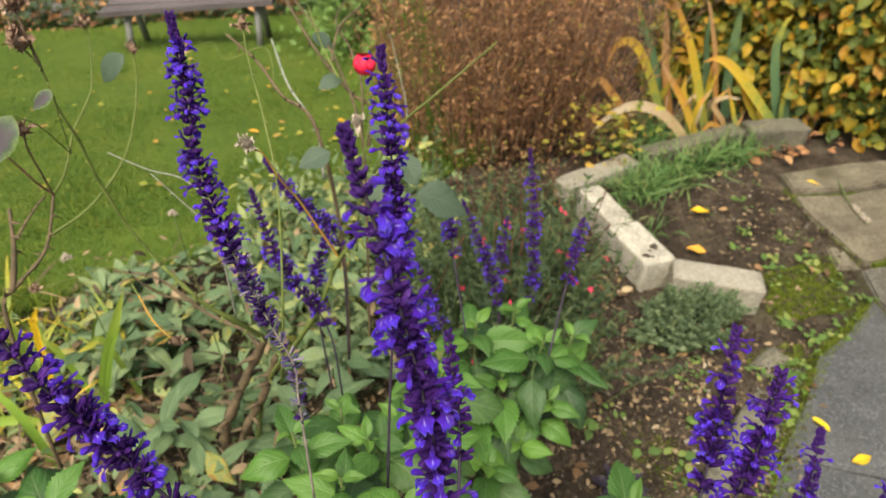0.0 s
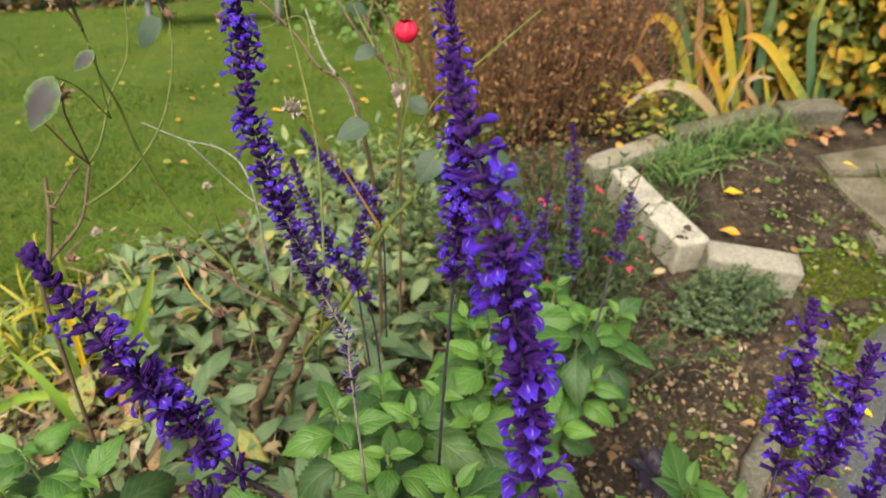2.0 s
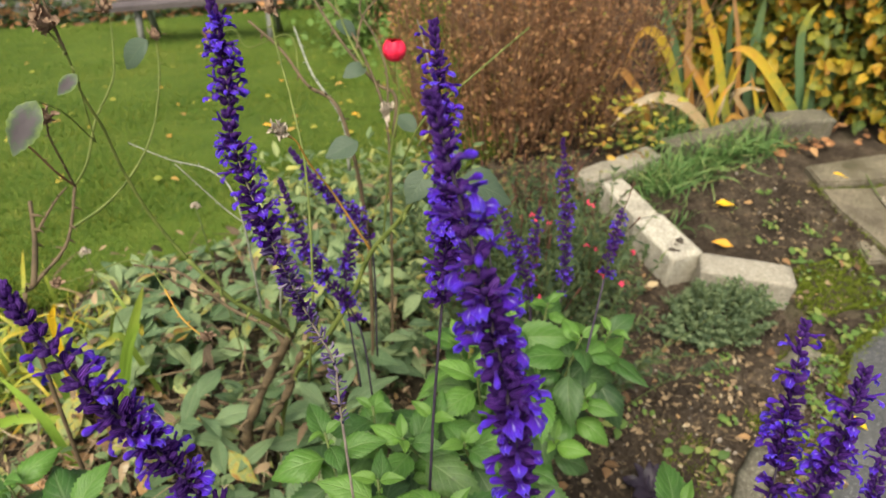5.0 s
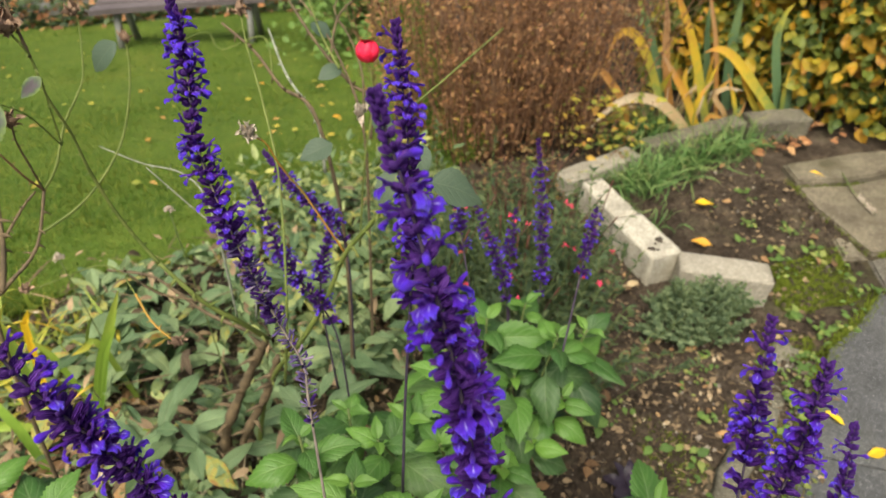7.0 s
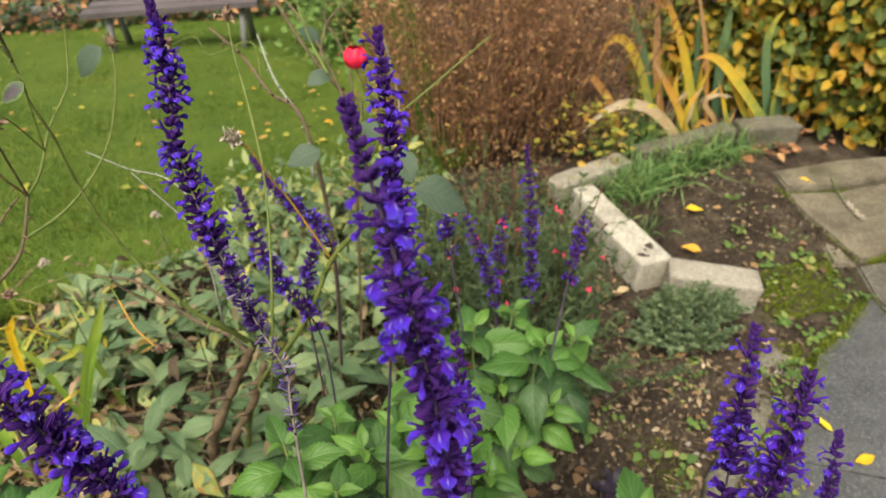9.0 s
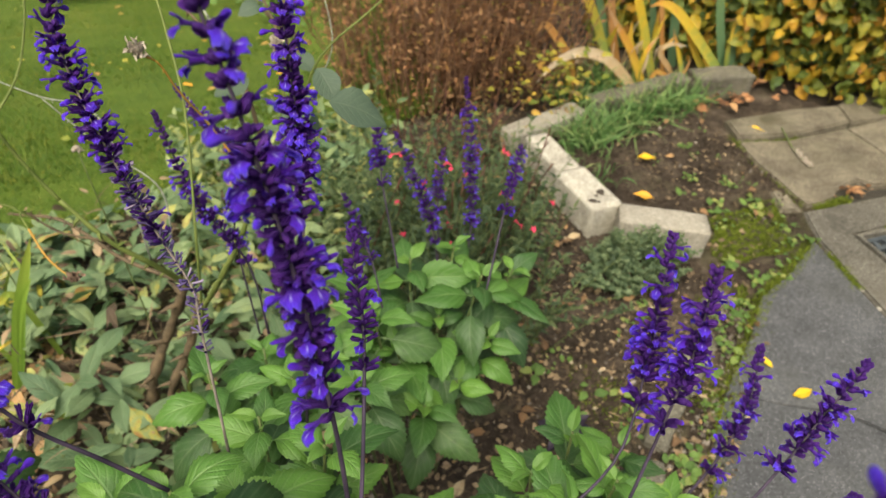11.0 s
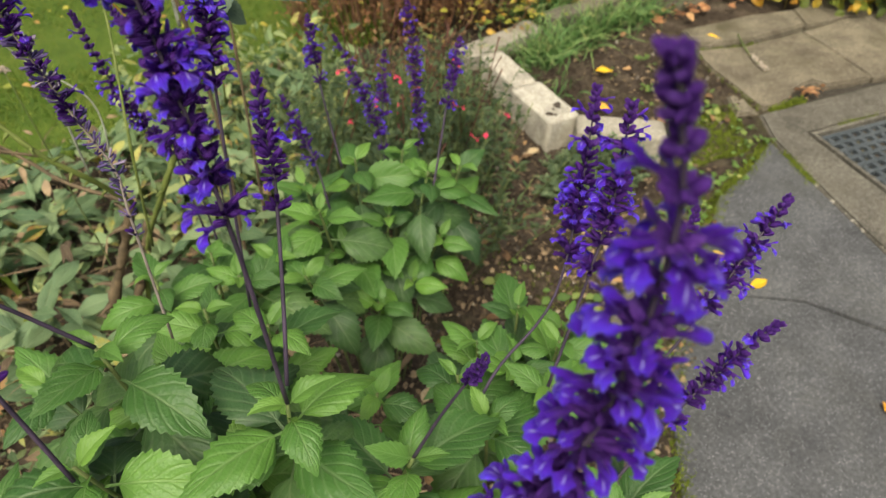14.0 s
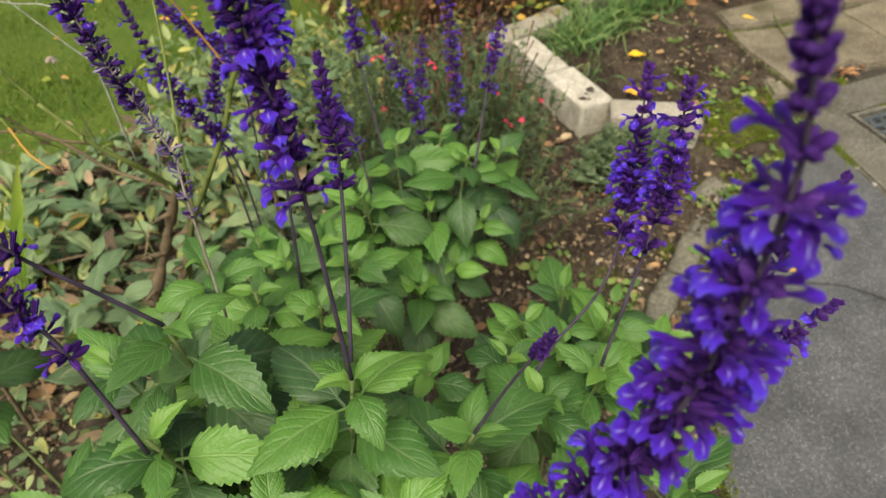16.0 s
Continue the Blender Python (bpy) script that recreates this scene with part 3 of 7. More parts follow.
def blades(name, count, place, height, width, material, label, category, lean=0.5, seed=3):
    """A great many short blades as one object; place(rng) gives x, y, z."""
    r = np.random.default_rng(seed)
    pts = place(r, count)
    n = len(pts)
    h = height * r.uniform(0.55, 1.25, n)
    a = r.uniform(0, 2 * np.pi, n)
    b = r.uniform(0, 2 * np.pi, n)
    k = r.uniform(0.05, lean, n)
    side = np.stack([np.cos(a), np.sin(a), np.zeros(n)], 1) * (width / 2 * r.uniform(0.7, 1.3, n))[:, None]
    out = np.stack([np.cos(b) * k * h, np.sin(b) * k * h, h], 1)
    mid = pts + out * np.array([0.35, 0.35, 0.6])
    v = np.stack([pts - side, pts + side, mid + side * 0.75, mid - side * 0.75, pts + out], 1).reshape(-1, 3)
    i = np.arange(n) * 5
    q = np.stack([i, i + 1, i + 2, i + 3], 1)
    t3 = np.stack([i + 3, i + 2, i + 4], 1)
    me = bpy.data.meshes.new(name)
    me.from_pydata(v.tolist(), [], q.tolist() + t3.tolist())
    me.materials.append(material)
    return tagged(new(name, me), label, category, kind="stuff")


def lawn_places(r, count):
    y = 1.5 + 4.6 * r.random(count) ** 1.7
    x = -0.52 * (y - 0.3) - 0.40 + (r.random(count)) * (1.2 + 0.72 * y)
    x = np.minimum(x, 0.9 - 0.2 * r.random(count))
    keep = [(xx, yy, ground_z(xx, yy)) for xx, yy in zip(x, y) if yy > lawn_edge(xx) - 0.05 * r.random()]
    return np.array(keep)


blades("lawn_grass", 135000, lawn_places, 0.022, 0.0028, M_BLADE, "short mown lawn grass, bright green and yellowish", "grass", 1.5)


def moss_places(cx, cy, rx, ry):
    def f(r, count):
        a, d = r.uniform(0, 6.283, count), np.sqrt(r.random(count))
        wob = 1 + 0.25 * np.sin(a * 3 + cx * 20)
        x, y = cx + rx * d * np.cos(a) * wob, cy + ry * d * np.sin(a) * wob
        return np.stack([x, y, np.array([soil_z(p, q) - 0.003 for p, q in zip(x, y)])], 1)
    return f


for k, (cx, cy, rx, ry, n) in enumerate(((1.42, 1.19, 0.11, 0.10, 5000), (1.53, 1.27, 0.09, 0.06, 1800), (0.98, 0.78, 0.05, 0.10, 1300), (1.22, 1.0, 0.08, 0.04, 900), (0.62, 1.05, 0.10, 0.12, 500), (0.75, 0.80, 0.07, 0.1, 500))):
    blades("moss", n, moss_places(cx, cy, rx, ry), 0.013, 0.0035, M_MOSS, "patch of green moss on the soil", "moss", 1.2, 20 + k)

PAVE_Z = 0.010
pave = tagged(new("pavement"), "worn concrete garden paving with open joints", "pavement", kind="structure")


def slab(outline, material, seed, thick=0.05, z=PAVE_Z, amount=0.0028, bevel=0.006):
    return part("slab", slab_mesh("slab", ragged(outline, 0.05, amount, seed), thick, material, bevel), pave, Matrix.Translation((0, 0, z)))


part("bedding", slab_mesh("bedding", [(1.62, 1.22), (1.66, 1.24), (1.70, 1.50), (1.73, 1.76), (2.26, 1.77), (2.75, 1.88), (2.75, 1.12), (1.73, 1.12), (1.73, -0.9), (0.62, -0.9), (0.66, -0.1), (0.735, 0.31), (0.82, 0.46), (0.94, 0.62), (1.03, 0.72), (1.20, 0.85), (1.31, 0.95), (1.45, 1.01), (1.60, 1.10)], 0.03, M_BEDDING, 0.002), pave, Matrix.Translation((0, 0, -0.006)), "sandy grit in the paving joints")
# grey slab in the corner, split by an old crack
slab([(1.600, 1.115), (1.44, 1.022), (1.30, 0.965), (1.19, 0.862), (1.02, 0.73), (1.13, 0.668), (1.253, 0.604), (1.337, 0.508), (1.418, 0.413), (1.50, 0.345), (1.525, 0.345), (1.545, 0.62), (1.575, 0.90)], M_GREY_SLAB, 1, amount=0.0007, bevel=0.0015)
slab([(1.0195, 0.7290), (0.92, 0.63), (0.80, 0.47), (0.715, 0.318), (0.64, -0.1), (0.60, -0.9), (1.50, -0.9), (1.508, 0.329), (1.4105, 0.4052), (1.3292, 0.5003), (1.2496, 0.5982), (1.1283, 0.6652)], M_GREY_SLAB, 2, z=PAVE_Z - 0.001, amount=0.0007, bevel=0.0015)
# brown frame round the grating
slab([(1.668, 1.240), (2.75, 1.252), (2.75, 1.112), (1.738, 1.110), (1.737, 0.42), (1.736, -0.9), (1.525, -0.9), (1.532, 0.35), (1.555, 0.62), (1.585, 0.90), (1.616, 1.113)], M_FRAME_SLAB, 3, amount=0.002)
slab([(1.742, 0.452), (2.75, 0.452), (2.75, -0.9), (1.742, -0.9)], M_FRAME_SLAB, 5, amount=0.003)
# beige path slabs
slab([(1.690, 1.252), (1.76, 1.256), (1.806, 1.268), (1.845, 1.300), (1.905, 1.318), (1.962, 1.328), (1.988, 1.292), (2.07, 1.282), (2.160, 1.280), (2.166, 1.40), (2.172, 1.51), (2.162, 1.606), (1.90, 1.590), (1.712, 1.622), (1.686, 1.50), (1.690, 1.38)], M_BEIGE_SLAB, 6, z=PAVE_Z + 0.006)
slab([(2.167, 1.274), (2.36, 1.264), (2.75, 1.262), (2.75, 1.62), (2.40, 1.628), (2.170, 1.606), (2.179, 1.51), (2.173, 1.40)], M_BEIGE_SLAB, 4, z=PAVE_Z + 0.004, bevel=0.003)
slab([(1.716, 1.634), (1.80, 1.622), (1.90, 1.604), (2.05, 1.612), (2.19, 1.624), (2.235, 1.735), (2.05, 1.752), (1.742, 1.742)], M_BEIGE_SLAB, 7, z=PAVE_Z + 0.020)
slab([(2.215, 1.634), (2.75, 1.636), (2.75, 1.9), (2.265, 1.76)], M_BEIGE_SLAB, 8, z=PAVE_Z + 0.004)
# crumbled corner piece
slab([(1.60, 1.262), (1.672, 1.245), (1.684, 1.345), (1.64, 1.36)], M_BEIGE_SLAB, 9, z=PAVE_Z)


r = random.Random(61)
for k in range(46):
    t = r.random()
    x, y = 1.612 - 0.075 * t + r.gauss(0, 0.004), 1.10 - 0.74 * t
    s = r.uniform(0.004, 0.008)
    solid("joint_stone", box_mesh("joint_stone", (s * 1.6, s * 1.3, s), M_PALE_BLOCK if r.random() < 0.6 else M_OLD_STONE, s * 0.45), pose(x, y, 0.000, r.uniform(-20, 20), r.uniform(-20, 20), r.uniform(0, 180)), "small pale stone wedged in a paving joint", "stone", "stones in the paving joint")


def seam(x0, y0, x1, y1, wide):
    def f(q, count):
        t = q.random(count)
        return np.stack([x0 + (x1 - x0) * t + q.normal(0, wide, count), y0 + (y1 - y0) * t + q.normal(0, wide, count), np.full(count, 0.002)], 1)
    return f


for k, (ax, ay, bx, by) in enumerate(((1.60, 1.12, 1.44, 1.025), (1.44, 1.025, 1.30, 0.965), (1.30, 0.965, 1.18, 0.855), (1.18, 0.855, 1.01, 0.72), (1.01, 0.72, 0.80, 0.46), (0.80, 0.46, 0.70, 0.28))):
    blades("moss", 420, seam(ax, ay, bx, by, 0.011), 0.014, 0.0035, M_MOSS, "moss along the paving's edge", "moss", 1.3, 80 + k)
blades("moss", 900, seam(1.690, 1.27, 1.712, 1.66, 0.010), 0.013, 0.0035, M_MOSS, "moss along the path slabs", "moss", 1.3, 90)
blades("moss", 700, seam(1.60, 1.06, 1.575, 0.92, 0.008), 0.012, 0.0035, M_MOSS, "green moss in a paving joint", "moss", 1.2, 71)
blades("moss", 500, seam(1.72, 1.252, 1.86, 1.258, 0.008), 0.014, 0.0035, M_MOSS, "green moss in a paving joint", "moss", 1.2, 72)
blades("moss", 500, seam(1.86, 1.110, 2.02, 1.112, 0.006), 0.010, 0.0035, M_MOSS, "green moss beside the grating", "moss", 1.2, 73)
blades("moss", 500, seam(1.76, 1.628, 1.96, 1.604, 0.012), 0.014, 0.0035, M_MOSS, "green moss in a paving joint", "moss", 1.2, 74)


stalk = thing("weed_stalk", (1.866, 1.53, 0.018), "pulled green weed stalk with pale seed fluff on paving", "weed stalk")
part("stem", tube_mesh("stem", [(1.900, 1.640, 0.034), (1.868, 1.551, 0.026), (1.856, 1.496, 0.022), (1.845, 1.420, 0.021)], [0.0024, 0.0022, 0.002, 0.0016], M_GREEN_STEM, 6, 14), stalk, Matrix.Identity(4))
rr, so = random.Random(310), Soup()
for k in range(60):
    t, a = rr.random() ** 0.7, rr.uniform(0, 6.283)
    p = Vector((1.862 - 0.016 * t, 1.52 - 0.10 * t, 0.022))
    so.tube([tuple(p), tuple(p + Vector((math.cos(a) * 0.014, math.sin(a) * 0.014, 0.001 + 0.006 * rr.random())))], [0.0008, 0.0019], 4)
part("seed_head", so.mesh("seed_head", M_SEED), stalk, Matrix.Identity(4), "pale yellowish seed fluff")


def grating(x0, y0, w, d, z):
    """A sunk frame with a grid that is pierced by small staggered slots."""
    g = thing("drain_grating", (x0 + w / 2, y0 - d / 2, z - 0.03), "grey perforated drain grating sunk in paving", "grating")
    rim = 0.012
    for a, b, c, e in ((x0, y0 - rim, w, rim), (x0, y0 - d, w, rim), (x0, y0 - d + rim, rim, d - 2 * rim), (x0 + w - rim, y0 - d + rim, rim, d - 2 * rim)):
        part("frame_bar", box_mesh("frame_bar", (c, e, 0.03), M_FRAME_SLAB, 0.002), g, Matrix.Translation((a + c / 2, b + e / 2, z - 0.026)), "worn metal frame bar")
    # thin sheet close under the grid; its black colour replaces a shaded hollow
    part("pit", box_mesh("pit", (w - 0.03, d - 0.03, 0.006), M_PIT_SHADE, 0.001), g, Matrix.Translation((x0 + w / 2, y0 - d / 2, z - 0.034)), "near-black sheet under the grating, painted as the hollow's shade")
    s = Soup()
    p = 0.039
    cols, rows2 = int((w - 0.03) / p), int((d - 0.03) / (p * 0.86))
    ax, ay = x0 + 0.014, y0 - d + 0.014
    unit = np.array([(x, y, zz) for zz in (0, 1) for x, y in ((0, 0), (1, 0), (1, 1), (0, 1))], dtype=float)
    faces = [(4, 5, 6, 7), (0, 1, 5, 4), (1, 2, 6, 5), (2, 3, 7, 6), (3, 0, 4, 7)]
    uv8 = np.zeros((8, 2))
    for j in range(rows2 + 1):
        yy = ay + j * p * 0.86
        s.add(unit * np.array([w - 0.03, 0.0135, 0.014]) + np.array([ax, yy, z - 0.020]), faces, uv8)
        for i in range(cols + 1):
            xx = ax + (i + 0.5 * (j % 2)) * p
            if xx + 0.024 < x0 + w - 0.012 and j < rows2:
                s.add(unit * np.array([0.0150, p * 0.86 - 0.0140, 0.0125]) + np.array([xx, yy + 0.0137, z - 0.0195]), faces, uv8)
    part("grid", s.mesh("grid", M_MAT, False), g, Matrix.Identity(4), "grey pierced grid")


grating(1.742, 1.106, 0.95, 0.65, PAVE_Z)

# ---- kerb blocks ----
KERBS = "concrete blocks edging the bed"


def block(name, centre, size, turn, material, label, tilt=(0, 0), seed=1, sunk=0.02, rough=0.0022):
    me = box_mesh(name, (size[0], size[1], size[2] + sunk), material, 0.003 + rough, rough, 10, seed)
    return solid(name, me, pose(centre[0], centre[1], centre[2] - sunk, tilt[0], tilt[1], turn), label, "kerb block", KERBS)


block("kerb_block", (1.157, 1.246, 0.0), (0.246, 0.086, 0.085), -26, M_BLOCK, "loose beige concrete block lying at the bed's corner", (1, 1), 2)
block("kerb_block", (1.011, 1.417, 0.0), (0.102, 0.200, 0.091), 7, M_PALE_BLOCK, "pale weathered concrete kerb block with a chipped top", (-1, 0), 3)
block("kerb_block", (0.991, 1.622, 0.0), (0.078, 0.204, 0.090), 7, M_PALE_BLOCK, "whitish concrete kerb block in the bed's edge", (1, 0), 4)
ico = bmesh.new()
bmesh.ops.create_icosphere(ico, subdivisions=2, radius=1.0)
iv = np.array([v.co[:] for v in ico.verts])
ifc = [tuple(v.index for v in f.verts) for f in ico.faces]
ico.free()
for k, (x, y, size) in enumerate(((0.990, 1.352, 0.011), (1.030, 1.385, 0.012), (1.006, 1.345, 0.006), (1.012, 1.372, 0.005))):
    rr = random.Random(90 + k)
    s = Soup()
    for q in range(9):
        e = size * rr.uniform(0.4, 0.7)
        s.add_posed((iv * (1 + 0.3 * npr.random((len(iv), 1))), ifc, np.zeros((len(iv), 2))), pose(rr.gauss(0, size * 0.3), rr.gauss(0, size * 0.3), 0, 0, 0, rr.uniform(0, 180)), (e, e * 0.7, e * 0.25))
    solid("mud_spot", s.mesh("mud_spot", M_MUD), Matrix.Translation((x, y, 0.0925)), "dark crumbly mud spot on a concrete block", "mud spot", "", "stuff")
block("kerb_stone", (1.090, 1.880, 0.0), (0.330, 0.080, 0.042), 16, M_BLOCK, "flat pale grey edging stone with moss", (0, -2), 5, rough=0.005)
block("kerb_stone", (1.530, 1.985, 0.0), (0.440, 0.070, 0.062), 8, M_OLD_STONE, "grey weathered edging stone before iris leaves", (0, -2), 6, rough=0.005)
block("kerb_stone", (1.880, 1.985, 0.0), (0.250, 0.095, 0.082), -3, M_OLD_STONE, "grey rounded concrete edging stone before iris leaves", (0, 1), 7, rough=0.008)
EDGE = [((1.180, 0.985), 0.11, 0.075, 30, 0.010), ((1.075, 0.885), 0.09, 0.060, 50, 0.014), ((0.985, 0.815), 0.15, 0.062, 38, 0.024), ((0.855, 0.715), 0.17, 0.060, 42, 0.022), ((0.735, 0.590), 0.13, 0.055, 50, 0.016), ((0.650, 0.430), 0.17, 0.06, 66, 0.018)]
for k, ((x, y), l, w, a, h) in enumerate(EDGE):
    block("edging_stone", (x, y, -0.012), (l, w, h), a, M_OLD_STONE, "old mossy edging stone sunk between soil and paving", (2, -1), 10 + k, 0.03, 0.011)

# ---- far garden: wall, undergrowth, bench ----
wall = tagged(new("wall_north"), "low grey stone garden wall behind the lawn", "wall", kind="structure")
stone = [box_mesh("stone", (0.46, 0.28, 0.20), M_WALL, 0.025, 0.02, 3, s) for s in range(4)]
for row in range(6):
    for i in range(24):
        part("stone", stone[(i * 7 + row * 3) % 4], wall, pose(-5.6 + i * 0.478 + 0.24 * (row % 2), 6.75, ground_z(0, 6.75) - 0.02 + row * 0.205, 0, 0, rnd.uniform(-2, 2)))


def leaf_cloud(name, count, place, size, material, parent=None, label="", category="", upright=0.4, ratio=0.6, seed=5, detail=(3, 2), droop=0.2):
    """Many leaves joined into one mesh; place(r) gives each one's spot."""
    r = random.Random(seed)
    s = Soup()
    kinds = [leaf_piece(1.0, ratio, detail[0], detail[1], droop=droop, fold=0.3, seed=q) for q in range(3)]
    for _ in range(count):
        p = place(r)
        a = r.uniform(0, 6.283)
        d = Vector((math.cos(a), math.sin(a), r.uniform(-0.6, 0.9) * upright * 2))
        k = size * (0.35 + 1.2 * r.random() ** 1.6)
        s.add_posed(r.choice(kinds), frame_of(p, d, (r.uniform(-0.6, 0.6), r.uniform(-0.9, 0.3), 1)), (k, k, k))
    me = s.mesh(name, material)
    if parent is not None:
        return tagged(part(name, me, parent, Matrix.Identity(4), label), kind="stuff")
    return tagged(new(name, me), label, category, kind="stuff")


leaf_cloud("undergrowth", 2600, lambda r: (r.uniform(-3.2, 1.4), 6.1 + r.random() ** 2 * 0.5, ground_z(0, 6.2) + r.random() ** 2 * 0.35), 0.07, M_FINE_GREEN, label="dark ivy undergrowth at the foot of a wall", category="undergrowth", seed=8)
leaf_cloud("dry_leaves", 900, lambda r: (r.uniform(-3.2, 0.4), 6.0 + r.random() * 0.5, ground_z(0, 6.2) + r.random() ** 2 * 0.34), 0.08, M_BROWN, label="brown withered leaves at the foot of a wall", category="dry leaves", seed=10)
leaf_cloud("bush", 2600, lambda r: (0.66 + r.gauss(0, 0.20), 4.35 + r.gauss(0, 0.3), ground_z(0, 4.3) + r.random() * 0.65), 0.06, M_WEED, label="bright green leafy bush on the lawn", category="bush", seed=9)


def bench():
    a, b = Vector((-0.905, 4.98, -0.616)), Vector((-0.036, 4.80, -0.545))
    d = (b - a).normalized()
    n = Vector((-d.y, d.x, 0)).normalized()
    th = thing("garden_bench", (a + b) / 2, "weathered grey-brown wooden garden bench on the lawn", "bench")
    seat_z = 0.27
    for k, w in enumerate((0.0, 0.115)):
        s = Soup()
        vs, fs, us = [], [], []
        for i in range(13):
            t = i / 12
            q = a + d * (-0.14 + t * 1.16)
            bow = 0.035 * math.sin(t * math.pi)
            for dy, dz in ((0.0, 0.0), (0.105, 0.0), (0.105, 0.035), (0.0, 0.035)):
                vs.append(tuple(q + n * (w - 0.04 + dy - (0.05 * (1 - bow / 0.035) if k == 0 else 0)) + Vector((0, 0, seat_z - bow * 0.4 + dz))))
                us.append((t, 0))
        for i in range(12):
            fs += [(i * 4 + j, i * 4 + (j + 1) % 4, i * 4 + 4 + (j + 1) % 4, i * 4 + 4 + j) for j in range(4)]
        fs += [(3, 2, 1, 0), (48, 49, 50, 51)]
        s.add(vs, fs, us)
        part("seat_slat", s.mesh("seat_slat", M_BENCH, False), th, Matrix.Identity(4))
    for e in (a, b):
        for w, lean in ((0.0, -0.05), (0.15, 0.12)):
            foot = e + n * (w + lean)
            foot.z = ground_z(foot.x, foot.y) - 0.005
            top = e + n * (w + 0.02) + Vector((0, 0, seat_z + 0.004))
            part("leg", tube_mesh("leg", [foot, (foot + top) / 2, top], [0.026, 0.024, 0.024], M_METAL, 8), th, Matrix.Identity(4), "grey bench leg")
    up = a + d * 0.30 + n * 0.18
    part("back_post", tube_mesh("back_post", [up + Vector((0, 0, seat_z - 0.06)), up + n * 0.08 + Vector((0, 0, seat_z + 0.35))], 0.018, M_METAL, 8), th, Matrix.Identity(4), "grey upright behind the seat")


bench()

# ---- withered shrub, iris, hedge, herbs ----
def brown_shrub():
    th = thing("withered_shrub", (0.88, 2.25, 0), "dense withered brown shrub with dry twigs", "shrub")
    r = random.Random(11)
    twigs, side, crown, low = [], [], Soup(), Soup()
    kinds = [leaf_piece(1.0, 0.26 + 0.1 * q, 3, 2, droop=0.5, fold=0.5, seed=q) for q in range(3)]
    for i in range(340):
        bx, by = min(1.25, max(0.50, r.gauss(0.90, 0.23))), 2.04 + r.random() ** 1.3 * 0.55
        by += max(0, bx - 0.95) * 0.25
        lean = Vector(((bx - 0.88) * 0.45 + r.gauss(0, 0.09), (by - 2.35) * 0.4 + r.gauss(0, 0.09), 1)).normalized()
        h = r.uniform(0.55, 0.98)
        p = [Vector((bx, by, -0.03))]
        for k in range(6):
            p.append(p[-1] + (lean + Vector((r.gauss(0, 0.10), r.gauss(0, 0.10), 0))) * (h / 6))
        twigs.append(p)
        for k in range(60):
            t = r.random() ** 0.8
            q = p[min(5, int(t * 6))].lerp(p[min(6, int(t * 6) + 1)], t * 6 % 1)
            q = q + Vector((r.gauss(0, 0.022), r.gauss(0, 0.022), r.gauss(0, 0.02)))
            a = r.uniform(0, 6.283)
            s = r.uniform(0.007, 0.021)
            crown.add_posed(r.choice(kinds), frame_of(q, (math.cos(a), math.sin(a), r.uniform(-2.2, 1.6)), (r.gauss(0, 0.7), -0.5, 0.8)), (s, s, s))
        for k in range(2):
            q = p[1 + r.randrange(5)]
            side.append([q, q + Vector((r.gauss(0, 0.04), r.gauss(-0.01, 0.04), r.uniform(0.02, 0.09))), q + Vector((r.gauss(0, 0.08), r.gauss(-0.02, 0.08), r.uniform(0.06, 0.20)))])
        if i % 3 == 0:
            for k in range(3):
                q = p[1 + r.randrange(5)] + Vector((r.gauss(-0.05, 0.06), -abs(r.gauss(0, 0.10)), r.gauss(0, 0.03)))
                a = r.uniform(0, 6.283)
                low.add_posed(kinds[0], frame_of(q, (math.cos(a), math.sin(a), 0.1), (0, -0.4, 1)), (0.018,) * 3)
    rods("twig", twigs, [0.0026 * (1 - 0.11 * k) for k in range(7)], M_TWIG, th, 4, "thin dry brown twig")
    rods("side_twig", side, [0.0016, 0.0013, 0.0008], M_TWIG, th, 3, "thin bent side twig", 0)
    part("withered_foliage", crown.mesh("withered_foliage", M_BROWN), th, Matrix.Identity(4), "curled dry brown leaves")["kind"] = "stuff"
    part("yellow_foliage", low.mesh("yellow_foliage", M_YELLOWING), th, Matrix.Identity(4), "last yellow-green leaves")["kind"] = "stuff"


brown_shrub()


def small_shrub():
    th = thing("yellow_shrub", (1.17, 2.02, 0), "low shrub with yellow and green autumn leaves", "shrub")
    r = random.Random(12)
    tw = []
    for i in range(26):
        b = Vector((1.17 + r.gauss(0, 0.05), 2.03 + r.gauss(0, 0.03), -0.02))
        tw.append([b, b + Vector((r.gauss(0, 0.05), r.gauss(0, 0.04), 0.12)), b + Vector((r.gauss(0, 0.11), r.gauss(-0.03, 0.07), r.uniform(0.15, 0.3)))])
    rods("twig", tw, [0.002, 0.0016, 0.001], M_TWIG, th)
    leaf_cloud("foliage", 260, lambda q: (1.16 + q.gauss(0, 0.10), 2.0 + q.gauss(0, 0.06), 0.03 + q.random() * 0.20), 0.026, M_YELLOWING, th, "yellow and green leaves", seed=13)


small_shrub()


